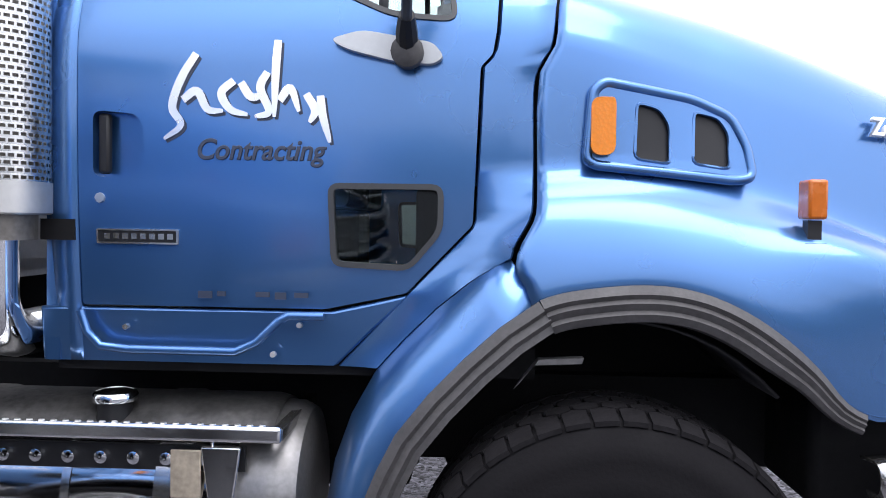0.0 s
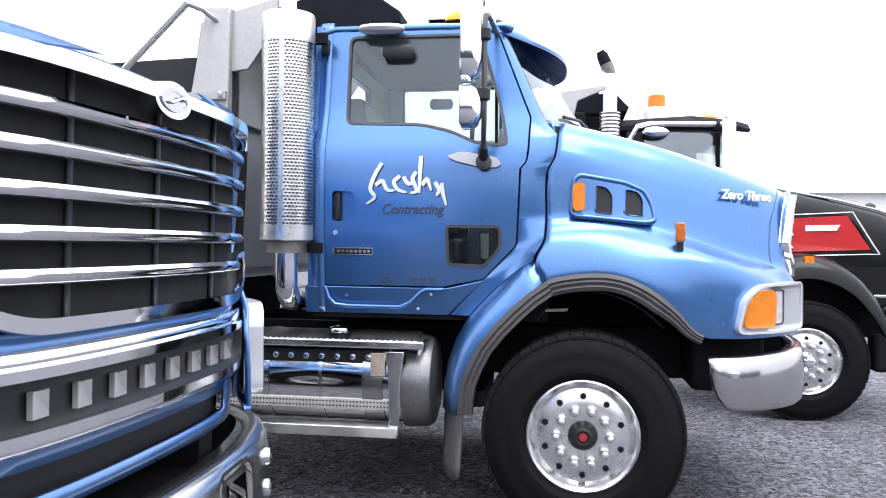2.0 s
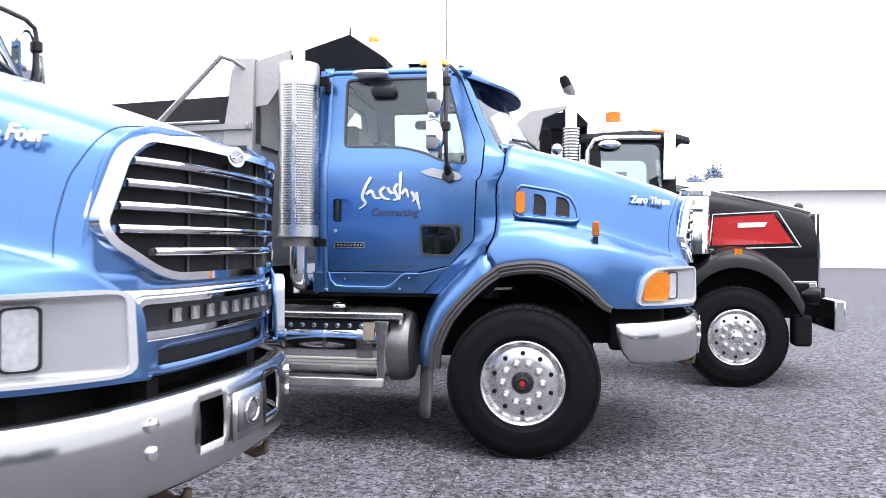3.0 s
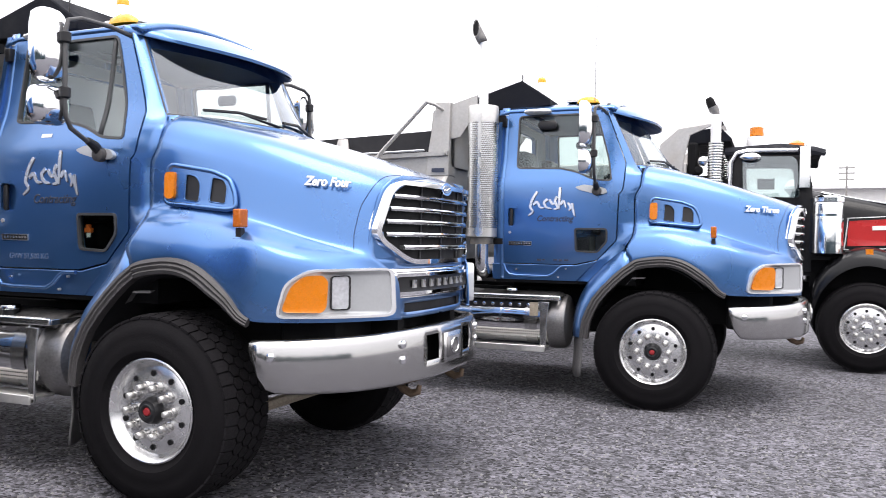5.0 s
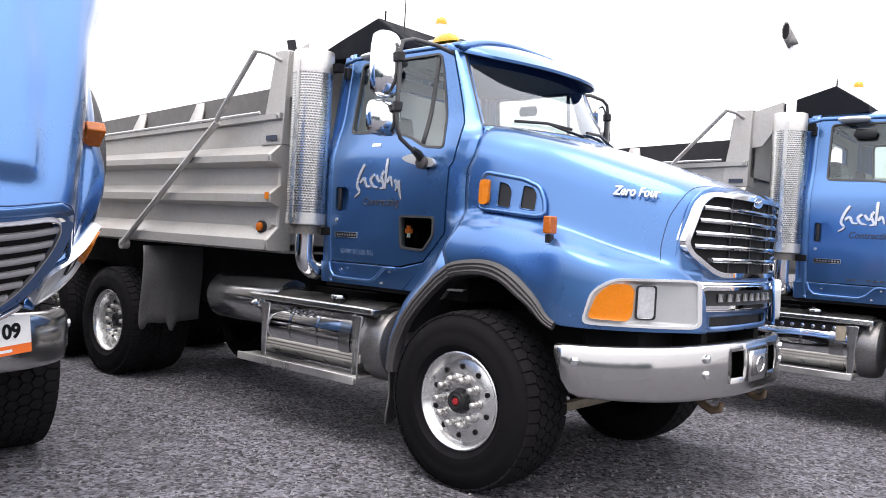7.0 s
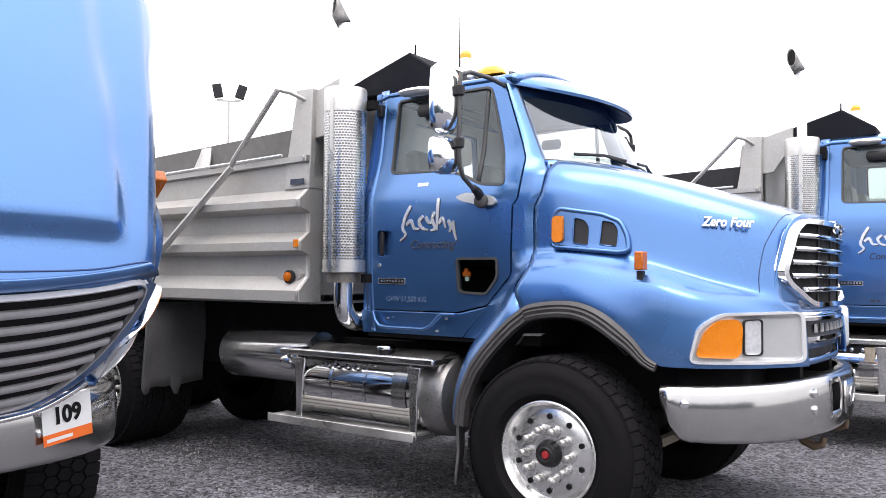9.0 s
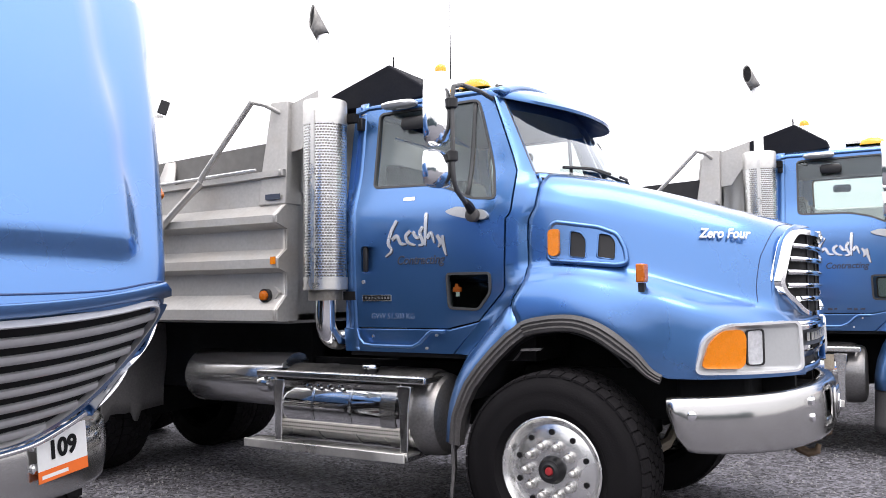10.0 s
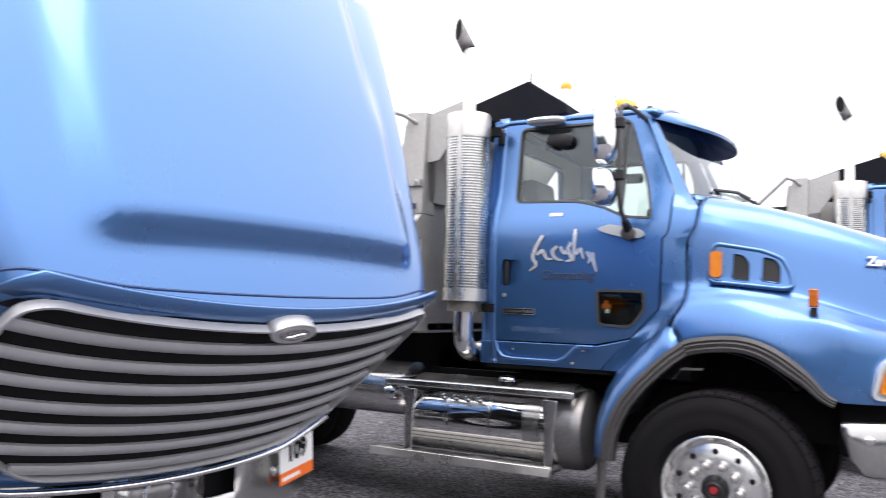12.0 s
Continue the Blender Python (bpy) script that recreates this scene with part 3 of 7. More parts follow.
def build_hood(truck, wide=False):
    FENDER["line"] = XS_FW if wide else XS_F
    on_nose = functools.partial(NOSE, wide=wide)
    bm = bmesh.new()
    for m in (1, -1):
        grid(bm, hood_rows(m, wide))
    hood = part("hood", bm, BLUE, truck, "blue sloping hood with flared front fenders", angle=50)
    solid(hood, 0.012)
    bm = bmesh.new()
    path = []
    for k in frange(9, -9, 54) if wide else frange(9.5, -9.5, 76):
        x = spline(abs(k), list(range(18)), HOOD_FRONT_WIDE) - 0.065 if wide else spline(abs(k), list(range(18)), HOOD_FRONT) - 0.1
        y, z = hood_point(x, abs(k), wide)
        path.append((x, -math.copysign(y, k), z - 0.001))
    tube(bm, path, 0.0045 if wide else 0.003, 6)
    part("hood_seam", bm, SEAM_SHADE_BLUE, hood)
    # dark inner box behind the grille
    bm = bmesh.new()
    box(bm, 0.9, 1.05, -0.56, 0.56, 1.1, 1.82)
    part("radiator", bm, BLACK, hood)
    nose = on_nose()
    # nose panel round the grille, with its slot
    mouth = [(-0.56, 1.885), (-0.635, 1.82), (-0.71, 1.58), (-0.67, 1.51), (-0.47, 1.39), (0.47, 1.39), (0.67, 1.51), (0.71, 1.58), (0.635, 1.82), (0.56, 1.885)]
    if wide:
        half = [(0.5, 1.12), (0.66, 1.24), (0.74, 1.4), (0.79, 1.6), (0.80, 1.74), (0.78, 1.82), (0.72, 1.86)]
        mouth = [(-u, v) for u, v in reversed(half)] + half
    if wide:
        bm = bmesh.new()
        grid(bm, [[on_nose(-0.02)(f * w, z, 0) for f in frange(-1, 1, 30)] for z, w in ((1.83, 0.84), (1.88, 0.81), (1.93, 0.76))])
        solid(part('nose_panel', bm, BLUE, hood, angle=60), 0.01)
        half = [(0.57, 1.05), (0.73, 1.15), (0.82, 1.3), (0.865, 1.5), (0.872, 1.66), (0.855, 1.79)]
        low = [(-u, v) for u, v in reversed(half)] + half
        bm = bmesh.new()
        skin(bm, rounded(low, 0.05), [], on_nose(-0.022), 0.06, 0)
        part("nose_backing", bm, BLUE, hood, "blue strip round the grille", angle=60)
        bm = bmesh.new()
        path = [on_nose(0.0)(u, v, 0) for u, v in dense(rounded(low, 0.06), 0.05) if v < 1.2]
        k = max(range(len(path)), key=lambda i: (Vector(path[i]) - Vector(path[i - 1])).length)
        tube(bm, path[k:] + path[:k], 0.013, 8)
        part("lower_trim", bm, CHROME, hood, "chrome trim under the grille", angle=60)
    else:
        bm = bmesh.new()
        sheet(bm, frange(-0.76, 0.76, 30), [1.065, 1.1, 1.155, 1.2, 1.3, 1.36, 1.395, 1.43], on_nose(-0.015), 0,
              lambda u, v: (abs(u) < 0.47 and 1.1 < v < 1.155) or (v > 1.395 and abs(u) < 0.52))
        solid(part("nose_panel", bm, BLUE, hood, angle=60), 0.01)
        for s2 in (1, -1):
            bm = bmesh.new()
            rows = []
            for v in frange(1.37, 1.915, 18):
                a = straight(v, [1.37, 1.39, 1.51, 1.58, 1.82, 1.885, 1.915], [0.42, 0.44, 0.63, 0.67, 0.59, 0.48, 0.2])
                b = straight(v, [1.37, 1.55, 1.7, 1.78, 1.84, 1.88, 1.915], [0.735, 0.715, 0.69, 0.67, 0.64, 0.6, 0.5])
                rows.append([on_nose(-0.016)(s2 * u, v, 0) for u in frange(a, b, 4)])
            grid(bm, rows)
            solid(part("nose_corner", bm, BLUE, hood, angle=60), 0.01)
        bm = bmesh.new()
        sheet(bm, frange(-0.5, 0.5, 16), [1.09, 1.165], on_nose(-0.05), 0)
        part("lower_slot", bm, PLASTIC, hood)
    bm = bmesh.new()
    band(bm, dense(rounded(mouth, 0.11, 6), 0.04), on_nose(0.008), 0.007 if wide else 0.028, 0.025 if wide else 0.05, 0.003 if wide else 0.012)
    part("grille_surround", bm, GREYBAR if wide else CHROME, hood, "bright grille surround", angle=45)
    bm = bmesh.new()
    if wide:
        grid(bm, [[on_nose(-0.014)(f * straight(z, [1.1, 1.24, 1.4, 1.6, 1.76, 1.86], [0.49, 0.65, 0.73, 0.78, 0.79, 0.72]), z, 0) for f in frange(-1, 1, 24)] for z in frange(1.1, 1.86, 5)])
    else:
        grid(bm, [[on_nose(-0.022)(f * straight(v, [1.4, 1.5, 1.58, 1.82, 1.87], [0.47, 0.62, 0.68, 0.6, 0.54]), v, 0) for f in frange(-1, 1, 24)] for v in frange(1.4, 1.87, 8)])
    part("grille_mesh", bm, BLACK, hood, "black grille backing")
    for z in ([1.755 - 0.098 * i for i in range(7)] if wide else (1.79, 1.715, 1.64, 1.565, 1.49)):
        w = 0.585 + 0.07 * (1.8 - z) / 0.23 if z > 1.57 else 0.635 - 0.18 * (1.565 - z) / 0.1
        if wide:
            w = straight(z, [1.1, 1.24, 1.4, 1.6, 1.76, 1.86], [0.485, 0.645, 0.725, 0.775, 0.785, 0.715])
        bm = bmesh.new()
        rows = []
        for u in frange(-w, w, 26):
            prof = ((-0.02, 0.016), (-0.022, 0.004), (-0.012, -0.004), (0.012, -0.004), (0.022, 0.004), (0.02, 0.016)) if wide else ((-0.012, 0.03), (-0.015, -0.002), (-0.008, -0.01), (0.005, -0.012), (0.014, -0.004), (0.012, 0.03))
            rows.append([nose(u, z + dz, d) for dz, d in prof])
        grid(bm, rows, True, True)
        part("grille_bar", bm, GREYBAR if wide else CHROME, hood, angle=50)
    for u in () if wide else (-0.3, 0.0, 0.3):
        bm = bmesh.new()
        sheet(bm, [u - 0.006, u + 0.006], frange(1.41, 1.86, 6), on_nose(-0.012), 0)
        solid(part("grille_upright", bm, PLASTIC, hood), 0.01)
    # oval badge at the top of the grille
    bm = bmesh.new()
    bs = 1.1 if wide else 1.0
    ring = [(0.08 * bs * math.cos(a), 1.862 + 0.04 * bs * math.sin(a)) for a in frange(0, 2 * math.pi, 28)[:-1]]
    plate(bm, ring, on_nose(0.02), 0.05)
    badge = part("badge", bm, GREYBAR if wide else CHROME, hood, "oval chrome badge")
    bm = bmesh.new()
    band(bm, [(0.06 * math.cos(a), 1.862 + 0.026 * math.sin(a)) for a in frange(0, 2 * math.pi, 24)[:-1]], on_nose(0.0205), 0.008, 0.01, 0.003)
    part("badge_ring", bm, BUMPER, hood)
    bm = bmesh.new()
    plate(bm, [(0.051 * math.cos(a), 1.862 + 0.018 * math.sin(a)) for a in frange(0, 2 * math.pi, 24)[:-1]], on_nose(0.022), 0.01)
    part("badge_face", bm, BUMPER, badge, "dull steel centre of the badge")
    bm = bmesh.new()
    tube(bm, [on_nose(0.026)(0.04 * math.cos(a), 1.862 + 0.008 * math.sin(2 * a), 0) for a in frange(0.3, 2.84, 10)], 0.004, 6)
    part("badge_line", bm, CHROME, badge)
    # chrome name panel with a black plate and plain raised bars
    if not wide:
        build_name_panel(hood)
    for m in (1, -1):
        fl = flip(on_fender(), m)
        # head lamp
        shell = [(0.785, 1.1), (0.825, 1.29), (0.925, 1.365), (1.232, 1.375), (1.24, 1.095)]
        bm = bmesh.new()
        band(bm, dense(rounded(shell, 0.045), 0.03), flip(on_fender(0.036), m), 0.013, 0.05, 0.006)
        part("lamp_bezel", bm, BRIGHT, hood, "bright head lamp bezel", angle=50)
        bm = bmesh.new()
        def bowl(u, v, d):
            k = smooth((u - 0.96) / 0.05) * max(0.0, min(1.0, (1.226 - u) / 0.12)) * smooth((v - 1.108) / 0.02) * smooth((1.356 - v) / 0.02)
            return on_fender(0.032 - 0.025 * k)(u, v, d)
        skin(bm, rounded([(0.80, 1.112), (0.838, 1.285), (0.93, 1.352), (1.224, 1.36), (1.23, 1.108)], 0.03), [], flip(bowl, m), 0.012, 0.012)
        part("lamp_bowl", bm, BEZEL, hood, "silver lamp housing", angle=60)
        bm = bmesh.new()
        plate(bm, dense(rounded([(0.815, 1.135), (0.85, 1.265), (0.905, 1.33), (0.985, 1.335), (1.003, 1.3), (0.998, 1.16), (0.98, 1.13)], 0.03), 0.03), flip(on_fender(0.052), m), 0.05)
        part("turn_signal", bm, AMBER, hood, "amber wraparound turn signal lens", angle=50)
        bm = bmesh.new()
        band(bm, dense(rounded([(1.018, 1.14), (1.018, 1.33), (1.093, 1.335), (1.093, 1.14)], 0.02), 0.03), flip(on_fender(0.017), m), 0.006, 0.02, 0.003)
        part("lamp_rim", bm, PLASTIC, hood)
        bm = bmesh.new()
        plate(bm, dense(rounded([(1.024, 1.147), (1.024, 1.323), (1.087, 1.328), (1.087, 1.147)], 0.02), 0.03), flip(on_fender(0.016), m), 0.02)
        part("head_lamp", bm, LENS, hood, "clear head lamp lens")
        # vents: amber lamp and two dark openings in a raised frame
        bm = bmesh.new()
        vent = [(-0.075, 1.745), (-0.06, 1.935), (-0.03, 1.96), (0.22, 1.92), (0.33, 1.875), (0.375, 1.79), (0.39, 1.705), (0.34, 1.695), (-0.05, 1.73)]
        hs = []
        for a, b in ((0.055, 0.155), (0.218, 0.325)):
            top = 1.913 - 0.12 * max(0.0, a)
            hs.append(rounded([(a, 1.752 - 0.06 * a), (b, 1.745 - 0.06 * b), (b, top - 0.06), (b - 0.03, top - 0.015), (a + 0.005, top)], 0.02, 3))

        def vp(u, v, d, m=m):
            return (u, -m * (hood_side(u, v) + 0.026 - d), v)
        edge = dense(rounded(vent, 0.03), 0.03)
        skin(bm, edge, hs, vp, 0.03, 0.025, 0.012)
        rim = [vp(u, v, 0.004) for u, v in edge]
        tube(bm, rim + rim[:1], 0.015, 8)
        for h in hs:
            lip = [vp(u, v, 0.003) for u, v in dense(h, 0.02)]
            tube(bm, lip + lip[:1], 0.006, 6)
        part("vent_frame", bm, BLUE, hood, "raised blue vent surround", angle=60)
        # black sheets on the hood skin stand in for the openings' shaded depth
        bm = bmesh.new()
        sheet(bm, [0.05, 0.105, 0.16], frange(1.735, 1.91, 8), vp, 0.012)
        sheet(bm, [0.212, 0.27, 0.328], frange(1.72, 1.882, 8), vp, 0.012)
        part("vent_mesh", bm, PLASTIC, hood, "black sheets for the shaded vent openings")
        bm = bmesh.new()
        plate(bm, rounded([(-0.068, 1.757), (-0.068, 1.915), (-0.005, 1.915), (0.0, 1.9), (0.0, 1.757)], 0.03), vp, 0.034)
        lamp = part("side_lamp", bm, AMBER, hood, "amber side lamp", angle=40)
        lamp.location = (0, -0.022 * m, 0)
        bevel(lamp, 0.014, 3)
        # marker on its stalk
        x, yy = 0.51, fender_y(0.51) - (0.12 if wide else 0.075)
        g = 1.3 if wide else 1.0
        bm = bmesh.new()
        box(bm, x - 0.025 * g, x + 0.025 * g, -m * yy - 0.04 * g, -m * yy + 0.04 * g, 1.590, 1.59 + 0.104 * g)
        bevel(part("marker_lamp", bm, AMBER_DARK, hood, "dark amber marker lamp on the fender"), 0.008)
        bm = bmesh.new()
        box(bm, x - 0.018, x + 0.018, -m * yy - 0.018, -m * yy + 0.018, 1.5, 1.588)
        box(bm, x - 0.028, x + 0.028, -m * yy - 0.028, -m * yy + 0.028, 1.512, 1.528)
        part("marker_stalk", bm, PLASTIC, hood)
        # arch rubber along the front fender
        bm = bmesh.new()
        rows = []
        for x in frange(-0.202, 0.63, 32):
            tp = 1 - 0.45 * smooth((x - 0.38) / 0.25)
            e = 0.01
            dz = (spline(x + e, *XS_B) - spline(x - e, *XS_B)) / (2 * e)
            t = Vector((1, dz)).normalized()
            n = Vector((t.y, -t.x))
            z, y = spline(x, *XS_B), fender_y(x)
            ring = []
            for a, out in ((0.008, -0.02), (0.008, 0.014), (-0.014, 0.034), (-0.026, 0.026), (-0.036, 0.042), (-0.054, 0.032), (-0.064, 0.044), (-0.084, 0.034), (-0.09, 0.0), (-0.075, -0.03)):
                ring.append((x - n.x * a * tp, -m * (y + (out + (0.055 if wide and out > 0 else 0.0)) * tp), z - n.y * a * tp))
            rows.append(ring)
        grid(bm, rows, True, True)
        part("arch_trim", bm, TRIM, hood, "grey ribbed rubber arch trim", angle=25)
        # inner wheel well
        bm = bmesh.new()
        rows = [[(0.62 * math.cos(a), -m * y, 0.62 + 0.7 * math.sin(a)) for y in (1.1, 0.45)] for a in frange(0.8, 2.75, 18)]
        grid(bm, rows)
        solid(part("wheel_well", bm, PLASTIC, hood), 0.01)
    return hood


def build_bumper(truck):
    ps = [(0.655, 1.18), (0.8, 1.165), (0.94, 1.11), (1.08, 1.0), (1.19, 0.86), (1.27, 0.68), (1.325, 0.46), (1.353, 0.24), (1.36, 0.0)]
    pts = ps + [(x, -y) for x, y in reversed(ps[:-1])]
    acc = [0.0]
    for a, b in zip(pts, pts[1:]):
        acc.append(acc[-1] + math.dist(a, b))
    half = acc[8]
    sx = [a - half for a in acc]

    def place(u, v, d):
        x, y = spline(u, sx, [p[0] for p in pts]), spline(u, sx, [p[1] for p in pts])
        e = 0.02
        tx, ty = spline(u + e, sx, [p[0] for p in pts]) - spline(u - e, sx, [p[0] for p in pts]), spline(u + e, sx, [p[1] for p in pts]) - spline(u - e, sx, [p[1] for p in pts])
        n = Vector((-ty, tx))
        n = n.normalized() if n.length > 0 else Vector((1, 0))
        return (x + n.x * -d, -y - n.y * -d, v)

    def zl(u):
        k = max(0.0, (abs(u) - half + 0.13) / 0.13)
        return 0.69 + 0.2 * k ** 2.2

    us = sorted(set([round(v, 4) for v in frange(-half, half, 60)] + [-0.36, -0.2, 0.2, 0.36]))
    bm = bmesh.new()
    rows = []
    zz = [0.0, 0.05, 0.09, 0.2, 0.36, 0.6, 0.85, 0.97, 1.0]
    vv = []
    for u in us:
        lo, hi = zl(u), 0.975 + 0.035 * max(0.0, 1 - (abs(u) / half) ** 2)
        col = [bm.verts.new(place(u, lo, 0.06))]
        for k, f in enumerate(zz):
            d = (0.012 if k == 0 else 0.0) + (0.01 if k in (7,) else 0) + (0.025 if k == 8 else 0) + 0.012 * (f - 0.5) ** 2
            col.append(bm.verts.new(place(u, lo + (hi - lo) * f, d - 0.012 * math.sin(f * 3.14))))
        col.append(bm.verts.new(place(u, hi - 0.004, 0.09)))
        vv.append(col)
    for i in range(len(us) - 1):
        mid = abs((us[i] + us[i + 1]) / 2)
        for j in range(len(vv[0]) - 1):
            if 0.2 < mid < 0.36 and 5 <= j <= 6:
                continue
            bm.faces.new((vv[i][j], vv[i + 1][j], vv[i + 1][j + 1], vv[i][j + 1]))
    bumper = part("bumper", bm, BUMPER, truck, "brushed steel front bumper with two openings", angle=50)
    solid(bumper, 0.008)
    bm = bmesh.new()
    box(bm, 1.0, 1.27, -0.42, 0.42, 0.72, 0.95)
    part("bumper_recess", bm, BLACK, bumper)
    for u in (-0.61, 0.61, -0.22 - half + 0.35, half - 0.13):
        for v in ((0.93, 0.84) if abs(u) < 0.7 else (0.89,)):
            bm = bmesh.new()
            drum(bm, (0, 0, 0), "x", [(-0.01, 0.026), (0.008, 0.024), (0.014, 0.012)], 14)
            p, q = Vector(place(u, v, -0.012)), Vector(place(u, v, -0.05))
            part("bumper_bolt", bm, CHROME, bumper, at=Matrix.Translation(p) @ (q - p).to_track_quat("X", "Z").to_matrix().to_4x4())
    bm = bmesh.new()
    sheet(bm, frange(-0.15, 0.15, 6), [0.77, 0.955], place, -0.022)
    holder = solid(part("plate_holder", bm, BUMPER, bumper, "steel number plate holder"), 0.008)
    bm = bmesh.new()
    sheet(bm, frange(-0.115, 0.115, 5), [0.8, 0.925], place, -0.026)
    solid(part("holder_face", bm, TANKEND, holder, "dull pressed face of the plate holder"), 0.004)
    bm = bmesh.new()
    tube(bm, [place(0.06 * math.cos(q), 0.865 + 0.045 * math.sin(q), -0.03) for q in frange(0, 2 * math.pi, 20)], 0.006, 6)
    part("holder_ring", bm, CHROME, holder)
    for m in (1, -1):
        bm = bmesh.new()
        hook = [(1.08, 0.36 * m, 0.72), (1.15, 0.36 * m, 0.67), (1.2, 0.36 * m, 0.622), (1.25, 0.36 * m, 0.6), (1.295, 0.36 * m, 0.615), (1.305, 0.36 * m, 0.655)]
        tube(bm, hook, [0.024, 0.024, 0.026, 0.026, 0.022, 0.014])
        part("tow_hook", bm, BRASS, bumper, "rusty tow hook")
    return bumper


SIDE_Z = ([1.0, 1.15, 1.3, 1.5, 1.75, 2.0, 2.09, 2.14, 2.2, 2.4, 2.9, 3.0], [0.935, 0.957, 0.973, 0.989, 0.9995, 0.999, 0.991, 0.98, 0.961, 0.9, 0.83, 0.8])
DOOR_EDGE = ([1.13, 1.365, 1.56, 2.0, 2.035, 2.1, 2.3, 2.86], [-0.79, -0.57, -0.385, -0.37, -0.337, -0.327, -0.317, -0.535])


def cab_y(z):
    return spline(z, *SIDE_Z)


def flank_y(z):
    """Half width of the hood and fender along its rear edge."""
    pts = [hood_point(-0.2, k / 4, False) for k in range(36, 61)]
    return straight(-z, [-p[1] for p in pts], [p[0] for p in pts])


def build_cab(truck):
    for m in (1, -1):
        def on_side(off, m=m):
            def place(u, v, d):
                return (u, -m * (cab_y(v) + off - d), v)
            return place
        window = rounded([(-1.41, 2.81), (-1.405, 2.265), (-0.95, 2.255), (-0.78, 2.215), (-0.62, 2.14), (-0.43, 2.125), (-0.47, 2.34), (-0.58, 2.72), (-0.615, 2.815)], 0.05)
        peep = rounded([(-0.793, 1.673), (-0.467, 1.673), (-0.467, 1.54), (-0.56, 1.428), (-0.782, 1.438)], 0.035)
        # the door: a lower and an upper skin that meet at the belt
        bm = bmesh.new()
        pocket = rounded([(-1.465, 1.87), (-1.335, 1.86), (-1.315, 1.80), (-1.335, 1.685), (-1.465, 1.68)], 0.03)
        outline = rounded([(-1.505, 1.315), (-0.80, 1.315), (-0.57, 1.365), (-0.385, 1.56), (-0.37, 2.0), (-0.337, 2.035), (-0.327, 2.1), (-0.317, 2.3), (-0.535, 2.86), (-1.515, 2.86)], 0.012)
        skin(bm, outline, [window, peep, pocket], on_side(0), 0.06, 0.03, 0.05)
        door = part("door", bm, BLUE, truck, "blue cab door with a low peep window", angle=50)
        bm = bmesh.new()
        band(bm, window, on_side(0.002), 0.015, 0.03, 0.003)
        part("window_seal", bm, GASKET, door, "dark rubber window seal", angle=50)
        bm = bmesh.new()
        plate(bm, window, on_side(-0.012), 0.004)
        pane = part("window_pane", bm, GLASS, door, "clear side window glass", angle=50)
        pane.visible_shadow = False
        bm = bmesh.new()
        sheet(bm, [-0.66, -0.635], frange(2.15, 2.82, 8), on_side(-0.004), 0)
        solid(part("window_divider", bm, GASKET, door), 0.02)
        bm = bmesh.new()
        band(bm, peep, on_side(0.006), 0.016, 0.03, 0.005)
        part("peep_seal", bm, GASKET, door, "thick dark peep window frame", angle=50)
        bm = bmesh.new()
        plate(bm, peep, on_side(-0.006), 0.004)
        pp = part("peep_pane", bm, PEEP, door, "dark tinted peep window")
        pp.visible_shadow = False
        bm = bmesh.new()
        plate(bm, pocket, on_side(-0.05), 0.01)
        part("handle_pocket", bm, BLUE, door)
        bm = bmesh.new()
        box(bm, -1.455, -1.42, -0.028, 0.0, 1.69, 1.862)
        h = part("door_handle", bm, PLASTIC, door, "black pull handle")
        h.location = (0, -m * 0.965 if m > 0 else 0.993, 0)
        bevel(h, 0.01)
        bm = bmesh.new()
        drum(bm, (-1.445, -m * 0.996, 1.622), "y", [(-0.006, 0.014), (0.006, 0.016)], 16)
        part("door_lock", bm, STEEL, door)
        bm = bmesh.new()
        plate(bm, rounded([(-1.452, 1.495), (-1.222, 1.495), (-1.222, 1.532), (-1.452, 1.532)], 0.006), on_side(0.006), 0.006)
        part("name_strip", bm, PLASTIC, door, "black name strip with a chrome rim")
        bm = bmesh.new()
        band(bm, rounded([(-1.455, 1.492), (-1.219, 1.492), (-1.219, 1.535), (-1.455, 1.535)], 0.006), on_side(0.008), 0.005, 0.008)
        for i in range(8):
            plate(bm, [(-1.432 + i * 0.026, 1.506), (-1.416 + i * 0.026, 1.506), (-1.416 + i * 0.026, 1.522), (-1.432 + i * 0.026, 1.522)], on_side(0.008), 0.004)
        part("strip_rim", bm, STEEL, door)
        # sweeping brush-drawn mark on the door, as plain strokes
        strokes = [
            [(-1.168, 2.03), (-1.21, 1.96), (-1.235, 1.88), (-1.21, 1.83), (-1.258, 1.79)],
            [(-1.205, 1.9), (-1.165, 1.925), (-1.135, 1.875), (-1.09, 1.87)],
            [(-1.06, 1.955), (-1.095, 1.92), (-1.07, 1.875), (-1.02, 1.86)],
            [(-1.04, 1.95), (-1.01, 1.91), (-0.97, 1.92)],
            [(-0.965, 1.98), (-0.985, 1.935), (-0.96, 1.87), (-1.0, 1.855)],
            [(-0.937, 2.07), (-0.942, 1.98), (-0.945, 1.855)],
            [(-0.93, 1.9), (-0.9, 1.935), (-0.875, 1.87)],
            [(-0.855, 1.92), (-0.83, 1.875), (-0.845, 1.84)],
            [(-0.815, 1.915), (-0.808, 1.86), (-0.787, 1.785)],
        ]
